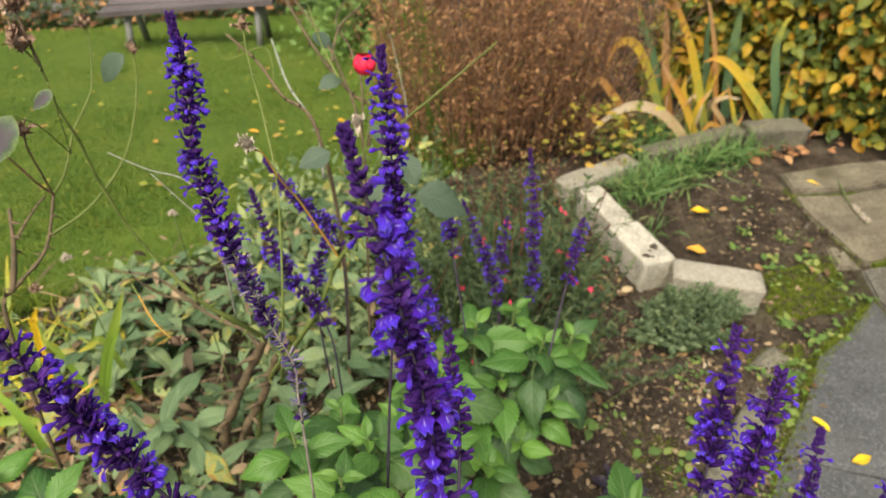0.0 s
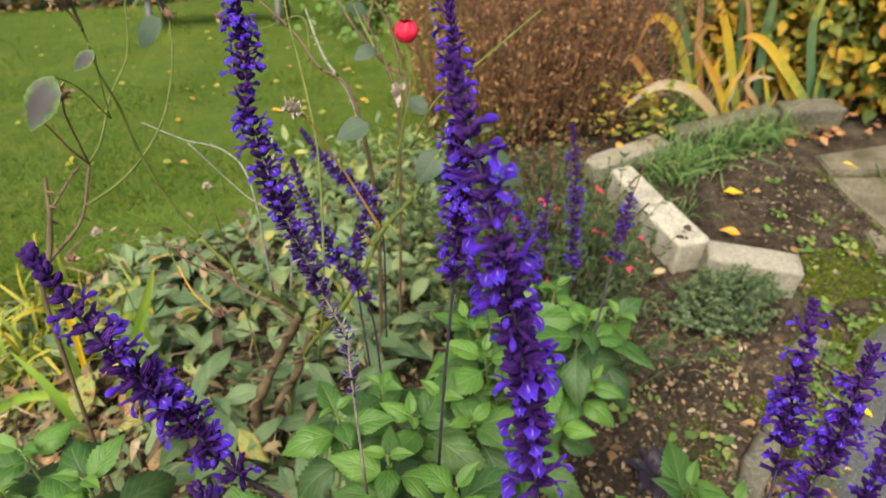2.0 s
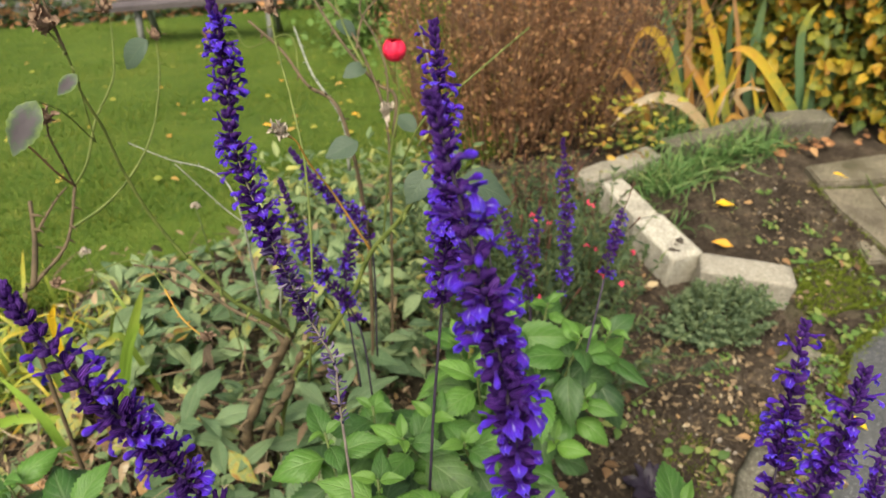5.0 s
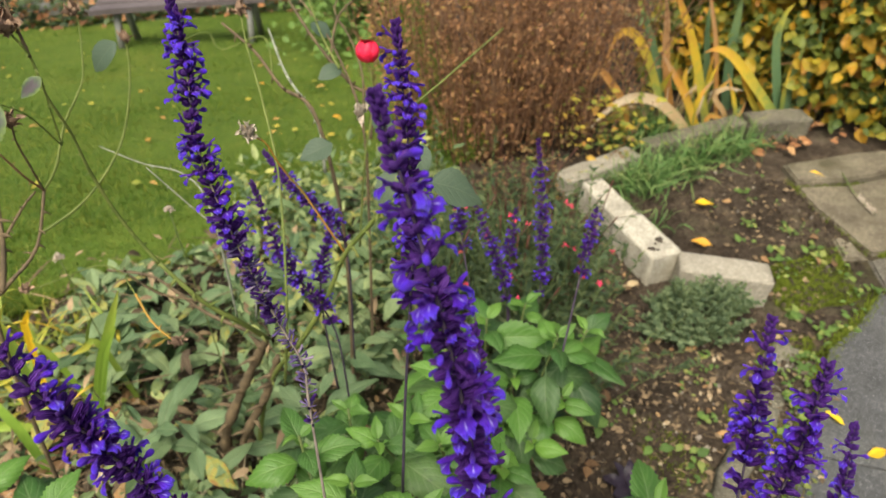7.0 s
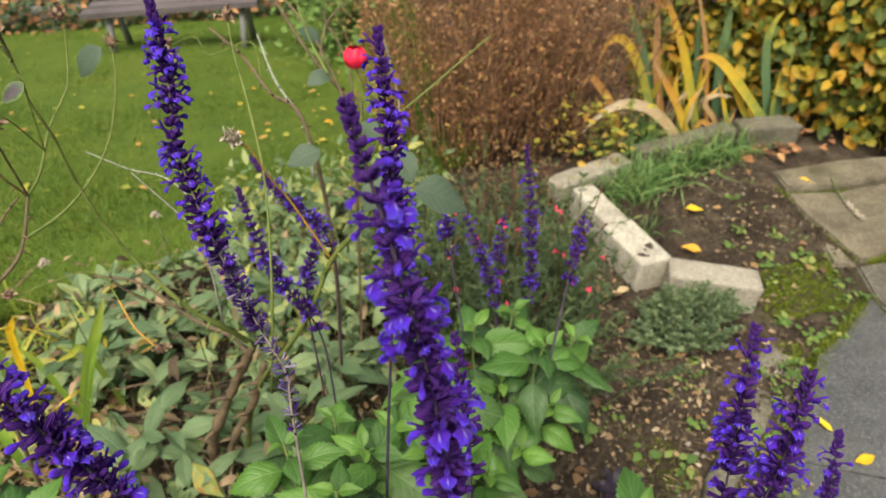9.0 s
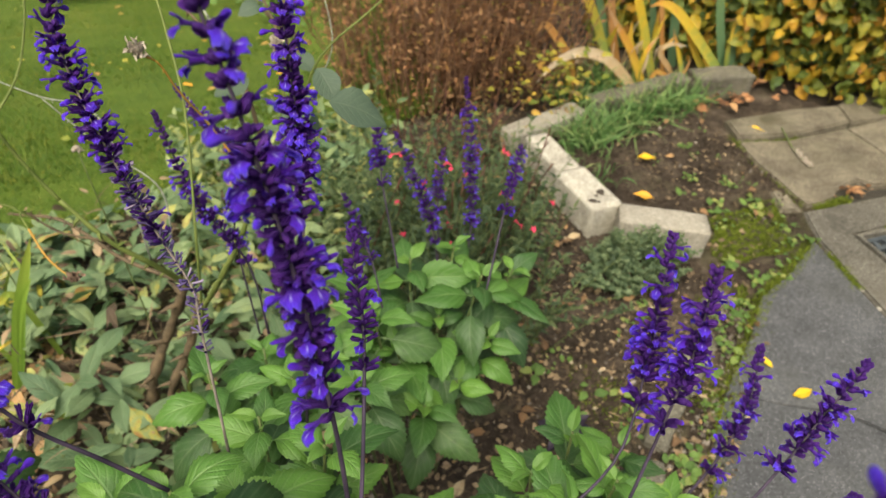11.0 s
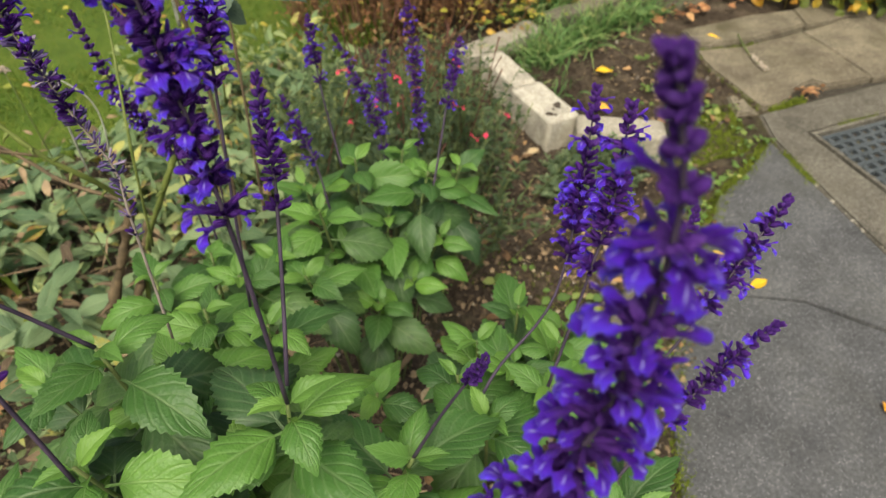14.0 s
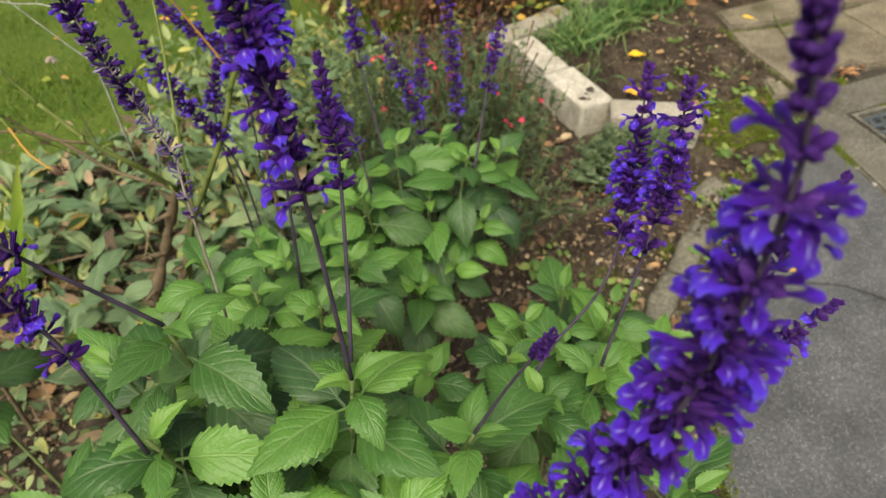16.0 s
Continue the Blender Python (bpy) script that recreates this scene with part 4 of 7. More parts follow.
def iris(cx, cy, spread, count, tall, seed, name_label, mat=None):
    th = thing("iris_clump", (cx, cy, 0), name_label, "iris", "irises behind the kerb")
    r = random.Random(seed)
    for i in range(count):
        x, y = cx + r.uniform(-1, 1) * spread, cy + r.gauss(0, 0.045)
        fan = (x - cx) / max(spread, 0.01)
        a = r.gauss(0, 0.5) - 1.57 * (1 if fan > 0 else -1)
        h = tall * r.uniform(0.55, 1.1)
        bend = abs(r.gauss(0.25, 0.35)) if r.random() < 0.62 else r.uniform(1.1, 2.3)
        v, f, u = strap_piece(h, r.uniform(0.020, 0.032), bend, 14, r.uniform(-0.5, 0.5))
        part("leaf", mesh_of("leaf", v, f, mat or M_IRIS, u), th, Matrix.Translation((x, y, -0.01)) @ pose(0, 0, 0, r.gauss(0, 6), r.gauss(0, 8) + fan * 7, math.degrees(a)))


IRIS = "iris clump with strap leaves turning yellow and orange"
clump = thing("iris_clump", (1.65, 2.10, 0), IRIS, "iris", "irises behind the kerb")


def iris_leaf(width, mat, y, line, turn=0.0):
    """One strap leaf of the clump along a bent line of x and z, in the upright plane at y."""
    (x0, z0), (x1, z1) = line[0], line[1]
    foot = (x0 + 0.5 * (x0 - x1), min(-0.02, z0 - 0.05))
    v, f, u = strap_along([(x, y, z) for x, z in [foot] + line], width, 22, (turn, -1.0, 0.3))
    part("leaf", mesh_of("leaf", v, f, mat, u), clump, Matrix.Identity(4), "pale dry strap leaf" if mat is M_DRY_STRAP else "")


iris_leaf(0.040, M_IRIS, 2.10, [(1.671, -0.01), (1.621, 0.100), (1.561, 0.232), (1.491, 0.374), (1.409, 0.505), (1.381, 0.554)], 0.15)
iris_leaf(0.029, M_IRIS_ORANGE, 2.08, [(1.605, 0.009), (1.520, 0.150), (1.440, 0.252), (1.381, 0.325)], -0.2)
iris_leaf(0.034, M_IRIS_ORANGE, 2.10, [(1.452, 0.078), (1.393, 0.201), (1.336, 0.307), (1.284, 0.381), (1.230, 0.415), (1.188, 0.385), (1.168, 0.291)], 0.1)
iris_leaf(0.033, M_IRIS, 2.14, [(1.500, 0.062), (1.434, 0.207), (1.360, 0.360), (1.296, 0.475), (1.263, 0.533)], 0.25)
iris_leaf(0.029, M_DRY_ORANGE, 2.13, [(1.511, 0.056), (1.457, 0.200), (1.416, 0.342), (1.394, 0.446), (1.362, 0.530)], -0.25)
iris_leaf(0.040, M_IRIS_ORANGE, 2.06, [(1.931, 0.041), (1.867, 0.104), (1.757, 0.213), (1.659, 0.301), (1.587, 0.338), (1.533, 0.329)], 0.1)
iris_leaf(0.026, M_IRIS_ORANGE, 2.08, [(1.869, 0.042), (1.825, 0.099), (1.761, 0.184), (1.718, 0.246)], -0.2)
iris_leaf(0.040, M_IRIS, 2.08, [(1.976, 0.020), (1.925, 0.129), (1.866, 0.270), (1.837, 0.363), (1.840, 0.437), (1.866, 0.471)])
iris_leaf(0.040, M_IRIS_GREEN, 2.08, [(2.022, 0.015), (2.039, 0.076), (2.049, 0.186), (2.038, 0.302), (2.015, 0.425)], 0.2)
iris_leaf(0.029, M_IRIS_GREEN, 2.07, [(1.994, 0.023), (1.980, 0.108), (1.963, 0.218), (1.964, 0.326)], -0.2)
iris_leaf(0.022, M_IRIS_ORANGE, 2.06, [(1.967, 0.032), (1.943, 0.127), (1.926, 0.250)])
iris_leaf(0.038, M_DRY_STRAP, 2.02, [(1.540, 0.004), (1.480, 0.080), (1.400, 0.152), (1.330, 0.190), (1.262, 0.203), (1.205, 0.190), (1.155, 0.154), (1.113, 0.103)])
iris_leaf(0.031, M_DRY_ORANGE, 2.05, [(1.265, 0.124), (1.225, 0.195), (1.173, 0.259), (1.123, 0.304), (1.095, 0.262)], 0.2)
iris_leaf(0.021, M_DRY_ORANGE, 2.16, [(1.740, 0.026), (1.693, 0.174), (1.649, 0.311), (1.577, 0.474), (1.553, 0.517)])
iris_leaf(0.038, M_IRIS_GREEN, 2.20, [(1.712, 0.008), (1.677, 0.177), (1.627, 0.343), (1.604, 0.484)], 0.3)
iris_leaf(0.038, M_IRIS_GREEN, 2.22, [(1.832, -0.015), (1.778, 0.228), (1.759, 0.380), (1.751, 0.468)], -0.3)
iris_leaf(0.024, M_IRIS, 2.07, [(1.763, 0.049), (1.722, 0.134), (1.666, 0.236)], 0.3)
iris_leaf(0.022, M_DRY_STRAP, 2.07, [(1.705, 0.065), (1.637, 0.143), (1.677, 0.173), (1.755, 0.156)])
iris_leaf(0.021, M_DRY_ORANGE, 2.06, [(1.635, 0.068), (1.707, 0.039), (1.765, 0.054), (1.780, 0.113)])
iris_leaf(0.026, M_IRIS_ORANGE, 2.09, [(1.554, 0.092), (1.507, 0.195), (1.498, 0.270)], -0.3)
iris_leaf(0.031, M_DRY_ORANGE, 2.04, [(2.060, 0.020), (2.075, 0.075), (2.105, 0.060), (2.125, 0.010)], 0.2)
iris(1.56, 2.19, 0.18, 14, 0.30, 32, "iris clump with tall leaves yellowing at their tips")
iris(1.92, 2.21, 0.12, 6, 0.28, 33, "iris clump with bluish-green and yellow strap leaves")
iris(1.50, 2.12, 0.18, 14, 0.22, 35, "iris clump with pale dry leaves bent over", M_DRY_STRAP)
iris(1.80, 2.50, 0.22, 12, 0.62, 34, "iris clump with upright green leaves before a hedge", M_IRIS_GREEN)


def grass_clump(name, spots, count, tall, material, label, category, seed, width=0.0045, spread=0.04, lean=30):
    th = thing(name, spots[0] + (0.0,), label, category)
    r = random.Random(seed)
    kinds = [strap_piece(1.0, width / tall, b, 7, 0.2, 1) for b in (1.0, 1.7, 2.3, 2.9)]
    shared = [mesh_of("blade", v, f, material, u) for v, f, u in kinds]
    s = Soup()
    for i in range(count):
        x, y = r.choice(spots)
        x, y = x + r.gauss(0, spread), y + r.gauss(0, spread * 0.6)
        h = tall * r.uniform(0.5, 1.15)
        k = r.randrange(4)
        m4 = Matrix.Translation((x, y, soil_z(x, y) - 0.004)) @ pose(0, 0, 0, r.gauss(0, lean), r.gauss(0, lean), r.uniform(0, 360))
        if i < 290:
            part("blade", shared[k], th, m4 @ Matrix.Diagonal((h, h, h, 1)))
        else:
            s.add_posed(kinds[k], m4, (h, h, h))
    if s.count:
        part("grass_rest", s.mesh("grass_rest", material), th, Matrix.Identity(4))["kind"] = "stuff"
    return th


grass_clump("chive_clump", [(1.16, 1.77), (1.22, 1.78), (1.30, 1.80), (1.38, 1.84), (1.48, 1.86), (1.58, 1.89), (1.66, 1.89)], 600, 0.185, M_CHIVE, "clump of green chive-like grass by the kerb", "grass clump", 41, 0.0042, 0.045)
grass_clump("grass_clump", [(1.30, 2.06), (1.36, 2.05), (1.42, 2.08)], 260, 0.20, M_CHIVE, "green grass clump between shrub and iris", "grass clump", 42)
yellow_grass = grass_clump("yellow_grass", [(-0.74, 1.38), (-0.66, 1.40), (-0.78, 1.48), (-0.62, 1.30), (-0.70, 1.28), (-0.60, 1.46), (-0.50, 1.36)], 190, 0.25, M_DAYLILY, "yellowing long grass blades at the lawn's edge", "grass clump", 43, 0.009, 0.06)
for pts, wide, mat in (([(-0.46, 1.15, 0.0), (-0.392, 1.15, 0.199), (-0.357, 1.15, 0.279), (-0.328, 1.15, 0.345), (-0.303, 1.15, 0.40)], 0.019, M_LIME), ([(-0.45, 1.15, 0.0), (-0.391, 1.15, 0.179), (-0.365, 1.15, 0.252), (-0.331, 1.15, 0.31)], 0.015, M_LIME),
                       ([(-0.55, 1.20, -0.01), (-0.543, 1.20, 0.218), (-0.54, 1.20, 0.27), (-0.541, 1.20, 0.344)], 0.018, M_DAYLILY), ([(-0.54, 1.20, 0.0), (-0.506, 1.20, 0.286), (-0.498, 1.20, 0.316), (-0.484, 1.20, 0.345)], 0.014, M_FALLEN_YELLOW),
                       ([(-0.36, 1.20, 0.02), (-0.391, 1.20, 0.225), (-0.422, 1.20, 0.218), (-0.451, 1.20, 0.205)], 0.014, M_DAYLILY), ([(-0.45, 1.20, 0.0), (-0.478, 1.20, 0.186), (-0.49, 1.20, 0.229), (-0.505, 1.20, 0.267)], 0.013, M_LIME),
                       ([(-0.36, 1.042, 0.0), (-0.331, 1.042, 0.082), (-0.305, 1.042, 0.139)], 0.026, M_LIME), ([(-0.52, 1.05, 0.0), (-0.545, 1.08, 0.16), (-0.60, 1.12, 0.26)], 0.018, M_LIME), ([(-0.74, 1.16, 0.03), (-0.66, 1.16, 0.075), (-0.58, 1.155, 0.07), (-0.50, 1.15, 0.02)], 0.024, M_LIME)):
    v, f, u = strap_along(pts, wide, 14, (0.2, -1.0, 0.4))
    part("blade", mesh_of("blade", v, f, mat, u), yellow_grass, Matrix.Identity(4), "broad lime-green blade" if mat is M_LIME else "broad yellow blade")
grass_clump("weed_grass", [(1.10, 1.62), (1.16, 1.56)], 30, 0.10, M_CHIVE, "sparse grass blades on bare soil", "grass clump", 44)


def hedge():
    th = thing("hedge", (2.35, 1.95, 0), "beech hedge with yellow, orange and green autumn leaves", "hedge")
    o, d, n = Vector((2.045, 2.065, 0)), Vector((0.72, -0.69, 0)), Vector((0.69, 0.72, 0))
    r = random.Random(15)
    tw = []
    for i in range(70):
        b = o + d * r.uniform(-0.6, 1.5) + n * r.uniform(0.08, 0.4)
        b.z = -0.03
        tw.append([b, b + Vector((r.gauss(0, 0.05), r.gauss(0, 0.05), 0.4)), b + Vector((r.gauss(0, 0.12), r.gauss(0, 0.12), r.uniform(0.8, 1.3)))])
    rods("branch", tw, [0.006, 0.004, 0.002], M_TWIG, th, 5, "brown hedge branch")
    s = Soup()
    kinds = [leaf_piece(1.0, 0.5 + 0.05 * q, 7, 4, droop=0.05 + 0.12 * q, fold=0.3, peak=0.45, ripple=0.14, seed=q) for q in range(5)]
    for i in range(18000):
        z = 0.03 + r.random() ** 0.95 * 1.15
        depth = r.random() ** 1.5 * 0.42 + 0.06 * math.sin(z * 9 + i)
        p = o + d * r.uniform(-0.65, 1.6) + n * (depth - 0.02 + 0.10 * max(0, 0.25 - z)) + Vector((0, 0, z))
        a = r.gauss(-2.3, 0.9)
        k = 0.028 + 0.042 * r.random() ** 1.3
        s.add_posed(r.choice(kinds), frame_of(p, (math.cos(a), math.sin(a), r.uniform(-1.3, 0.25)), (r.gauss(-0.6, 0.7), r.gauss(-0.7, 0.7), 0.7)), (k, k, k))
    part("foliage", s.mesh("foliage", M_HEDGE), th, Matrix.Identity(4), "yellow, orange and green beech leaves")["kind"] = "stuff"


hedge()


def herb():
    th = thing("grey_herb", (1.03, 1.20, 0), "low grey-green herb cushion against a concrete block", "herb")
    r = random.Random(17)
    st, lv = [], Soup()
    kinds = [leaf_piece(1.0, 0.50 + 0.08 * q, 4, 2, droop=0.25, fold=0.3, seed=q) for q in range(3)]
    for i in range(160):
        a, d = r.uniform(0, 6.283), math.sqrt(r.random())
        x, y = 1.02 + 0.185 * d * math.cos(a), 1.14 + 0.115 * d * math.sin(a)
        tall = (0.035 + 0.085 * (1 - d * d)) * r.uniform(0.6, 1.25)
        b = Vector((1.03 + (x - 1.03) * 0.7, 1.15 + (y - 1.15) * 0.7, -0.015))
        tip = Vector((x + r.gauss(0, 0.012), y + r.gauss(0, 0.010), tall))
        line = spline([b, b.lerp(tip, 0.5) + Vector((0, 0, 0.012)), tip], 6)
        st.append(line)
        turn = r.uniform(0, 3)
        for k in range(16):
            t = 0.30 + 0.70 * k / 15
            q = line[min(4, int(t * 5))].lerp(line[min(5, int(t * 5) + 1)], t * 5 % 1 if t < 1 else 1.0)
            turn += 2.4
            size = r.uniform(0.012, 0.022) * (1.15 - 0.5 * t)
            lv.add_posed(r.choice(kinds), frame_of(q, (math.cos(turn), math.sin(turn), 0.15 + 0.9 * t + r.gauss(0, 0.2)), (0, -0.2, 1)), (size, size, size))
    rods("stalk", st, [0.0014, 0.0013, 0.0012, 0.0011, 0.0010, 0.0008], M_GREEN_STEM, th, 4)
    part("foliage", lv.mesh("foliage", M_HERB), th, Matrix.Identity(4), "small grey-green leaves")["kind"] = "stuff"


herb()


def floret(seed=0):
    """A two-lipped corolla along +Z: short tube, narrow hood towards +X, spreading two-lobed lower lip."""
    r = random.Random(seed)
    s = Soup()
    vs, us = [], []
    sides = 7
    for i, (z, rad, dx) in enumerate(((0.0, 0.09, 0.0), (0.22, 0.11, 0.01), (0.46, 0.15, 0.0))):
        for k in range(sides):
            a = 2 * math.pi * k / sides
            vs.append((rad * math.cos(a) + dx, rad * 0.9 * math.sin(a), z))
            us.append((0.0, 0.02 + i * 0.12))
    fs = [(i * sides + k, i * sides + (k + 1) % sides, (i + 1) * sides + (k + 1) % sides, (i + 1) * sides + k) for i in range(2) for k in range(sides)]
    s.add(vs, fs, us)
    vs, us = [], []
    for i in range(6):
        t = i / 5
        for j in range(7):
            q = (j / 6 - 0.5) * 2
            w = 0.15 * (1 - 0.55 * t * t)
            vs.append((0.05 + 0.13 * math.sin(t * 1.7) + 0.11 * (1 - q * q), q * w, 0.40 + 0.46 * t - 0.06 * q * q))
            us.append((0.0, 0.15 + 0.45 * t))
    fs = [(i * 7 + j, i * 7 + j + 1, i * 7 + j + 8, i * 7 + j + 7) for i in range(5) for j in range(6)]
    s.add(vs, fs, us)
    vs, us = [], []
    wide, drop, ph, roll = r.uniform(0.27, 0.42), r.uniform(0.32, 0.66), r.uniform(0, 6), r.uniform(0.02, 0.18)
    cols, rws = 14, 8
    for i in range(rws + 1):
        t0 = i / rws
        for j in range(cols + 1):
            q = (j / cols - 0.5) * 2
            reach = 1 - 0.20 * max(0.0, 1 - abs(q) / 0.25) ** 1.5 * t0 - 0.62 * (max(0.0, abs(q) - 0.38) / 0.62) ** 1.7 * t0
            t = t0 * reach
            w = (0.12 + (wide - 0.12) * smooth(0.05, 0.60, t0)) * (1 - 0.16 * smooth(0.7, 1.0, t0))
            x = -0.09 - drop * t ** 1.25 - roll * q * q * t + 0.055 * math.sin(q * 9 + ph) * t0 * t0
            z = 0.42 + 0.42 * math.sin(t * 2.15) - 0.20 * q * q * t0 + 0.03 * math.cos(q * 8 + ph) * t0
            vs.append((x, q * w, z))
            us.append((q * 0.5 + 0.5, 0.26 + 0.74 * t0))
    n = cols + 1
    fs = [(i * n + j, i * n + j + 1, i * n + j + n + 1, i * n + j + n) for i in range(rws) for j in range(cols)]
    s.add(vs, fs, us)
    return s.mesh("flower", M_PETAL)


FLORETS = [floret(q) for q in range(11)]


def closed_flower(seed):
    """An unopened corolla along +Z: a slender tube that swells into a round, slightly nodding club."""
    r = random.Random(seed)
    vs, us = [], []
    prof = ((0.0, 0.07), (0.25, 0.085), (0.42, 0.12), (0.56, 0.185), (0.70, 0.205), (0.82, 0.165), (0.89, 0.08), (0.905, 0.01))
    sides, nod = 9, r.uniform(0.05, 0.22)
    for i, (z, rad) in enumerate(prof):
        for k in range(sides):
            a = 2 * math.pi * k / sides
            w = rad * (1 + 0.14 * math.cos(2 * a) * (z > 0.4))
            vs.append((w * math.cos(a) - nod * z * z, w * 0.92 * math.sin(a), z))
            us.append((0.0, 0.10 + 0.80 * z))
    n = len(prof)
    fs = [(i * sides + k, i * sides + (k + 1) % sides, (i + 1) * sides + (k + 1) % sides, (i + 1) * sides + k) for i in range(n - 1) for k in range(sides)]
    s = Soup()
    s.add(vs, fs + [tuple((n - 1) * sides + k for k in range(sides))], us)
    return s.mesh("flower", M_PETAL)


CLOSED = [closed_flower(q) for q in range(4)]


def bud_piece(prof, age, sides=8, lobes=0.0):
    """A ribbed calyx along +Z; age runs from 0 (old, open) to 1 (young, plump)."""
    vs, us, fs = [], [], []
    n = len(prof)
    for i, (z, rad) in enumerate(prof):
        for k in range(sides):
            a = 2 * math.pi * k / sides
            rr = rad * (1 + (0.15 if k % 2 else -0.12) * math.sin(math.pi * z))
            zz = z + lobes * (i == n - 1) * (1 if k % 2 else -1)
            vs.append((rr * math.cos(a) + 0.05 * z * z, rr * math.sin(a), zz))
            us.append((k / sides, 0.55 * z + 0.45 * age))
    fs = [(i * sides + k, i * sides + (k + 1) % sides, (i + 1) * sides + (k + 1) % sides, (i + 1) * sides + k) for i in range(n - 1) for k in range(sides)]
    if not lobes:
        fs.append(tuple((n - 1) * sides + k for k in range(sides)))
    return np.array(vs), fs, np.array(us)


PLUMP = [bud_piece(((0.0, 0.07), (0.10, 0.17), (0.34, 0.275), (0.66, 0.265), (0.88, 0.20), (1.0, 0.09)), g) for g in (0.3, 0.5, 0.75, 1.0)]
OPEN = [bud_piece(((0.0, 0.06), (0.15, 0.14), (0.5, 0.20), (0.8, 0.19), (1.0, 0.235)), g, 8, 0.10) for g in (0.0, 0.25, 0.5)]
OLD_CUP = bud_piece(((0.0, 0.05), (0.15, 0.10), (0.5, 0.15), (0.8, 0.15), (1.0, 0.22)), 0.2, 6, 0.12)


def axis_frame(origin, z, x):
    """A pose whose Z runs along z and whose X is near x."""
    z = Vector(z).normalized()
    y = z.cross(Vector(x)).normalized()
    x = y.cross(z)
    return Matrix(((x.x, y.x, z.x, origin[0]), (x.y, y.y, z.y, origin[1]), (x.z, y.z, z.z, origin[2]), (0, 0, 0, 1)))


def spike(plant, pts, start, seed, size=0.0115, bloom=0.36, gap=0.012, ring=8, spent=0.0, stem=0.0017, label="", tip_bare=0.3, knob=0.18, late=0.0, airy=0.0, lip=1.0, young=0.0):
    """A flower spike: stem, whorls of dark calyces, and open blue corollas. start: how far up the line the whorls begin."""
    r = random.Random(seed)
    n = 60
    gap *= 1.14
    line = spline(pts, n)
    dist = [0.0]
    for a, b in zip(line, line[1:]):
        dist.append(dist[-1] + (b - a).length)
    total = dist[-1]
    part("stem", tube_mesh("stem", line[::3] + [line[-1]], [stem * (1 - 0.5 * i / 20) for i in range(len(line[::3]) + 1)], M_DRY_STEM if spent > 0.9 else M_STEM, 7), plant, Matrix.Identity(4), "dark violet flower stem" if spent < 0.9 else "dry grey stem")

    def at(s):
        k = min(int(np.searchsorted(dist, s)), n - 1)
        k = max(k, 1)
        u = (s - dist[k - 1]) / max(dist[k] - dist[k - 1], 1e-6)
        return line[k - 1].lerp(line[k], u), (line[k] - line[k - 1]).normalized()

    s = total * start
    turn = 0.0
    begin = s
    while s < total - 0.001:
        f = (s - begin) / max(total - begin, 1e-4)
        f = young + (1 - young) * f
        p, d = at(s)
        side = d.orthogonal().normalized()
        other = d.cross(side)
        upper, tip = smooth(0.48, 0.72, f), smooth(0.74, 1.0, f)
        count = max(6, int(ring * (1.60 - 0.30 * upper + 0.05 * tip) + r.uniform(-1.5, 1.5)))
        k_size = size * (0.88 - 0.10 * upper - (0.16 + knob) * tip) * r.uniform(0.88, 1.12)
        turn += 0.5 + r.uniform(-0.3, 0.3)
        lean = r.uniform(0, 6.283)
        flush = r.choice((0.35, 0.7, 1.0, 1.5))
        cal, old, flowers = Soup(), Soup(), []
        if spent and f < 0.27:
            count = int(count * 0.55)
            k_size *= 0.85
        for k in range(count):
            a = turn + 2 * math.pi * (k + r.uniform(-0.3, 0.3)) / count
            out = side * math.cos(a) + other * math.sin(a)
            rise = 0.34 + 0.22 * upper + 0.55 * tip + r.gauss(0, 0.30 - 0.14 * upper)
            ax = (out + d * rise).normalized()
            tier = r.uniform(-0.38, 0.38) * gap * (1 - (0.45 + 0.2 * airy) * upper)
            q = p + out * stem * 0.7 + d * tier
            m = axis_frame(q, ax, d)
            dead = r.random() < (spent if f < 0.27 else spent * 0.62 if f < 0.48 else 0.06 * (spent > 0))
            ks = k_size * r.uniform(0.72, 1.18)
            fat = 0.76 + 0.02 * upper + 0.04 * tip
            piece = OLD_CUP if dead else r.choice(PLUMP[1:]) if r.random() < upper else r.choice(OPEN + PLUMP[:2])
            (old if dead else cal).add_posed(piece, m, (ks * fat, ks * fat, ks * (1.0 - 0.14 * upper)))
            chance = 0.74 * bloom * flush * (1 + 0.5 * math.cos(a - lean)) * (1 - 0.25 * upper) * (1 - smooth(1 - tip_bare, 1 - tip_bare * 0.2, f))
            chance *= 1 - late + late * 1.35 * smooth(0.40, 0.72, f)
            if not dead and r.random() < chance:
                fs = size * lip * r.uniform(0.78, 1.22)
                way = out + side * r.gauss(0, 0.27) + other * r.gauss(0, 0.27) + d * (rise * 0.35 + r.gauss(-0.05, 0.25))
                flowers.append((axis_frame(q + ax * ks * 0.70, way, d + out * r.uniform(-0.4, 0.2) + side * r.gauss(0, 0.55)), fs))
        body = part("spent_whorl", old.mesh("spent_whorl", M_SPENT), plant, Matrix.Identity(4), "whorl of dried grey-purple calyces") if old.count else None
        if cal.count:
            body = part("whorl", cal.mesh("whorl", M_CALYX), plant, Matrix.Identity(4), label or "whorl of dark violet calyces")
        for m4, fs in flowers:
            if r.random() < 0.24:
                part("flower", r.choice(CLOSED), body, m4 @ Matrix.Diagonal((fs * 0.8, fs * 0.8, fs * 0.95, 1)), "closed blue flower")
            else:
                part("flower", r.choice(FLORETS), body, m4 @ Matrix.Diagonal((fs * 0.94, fs * 0.94, fs * 1.04, 1)), "blue two-lipped flower")
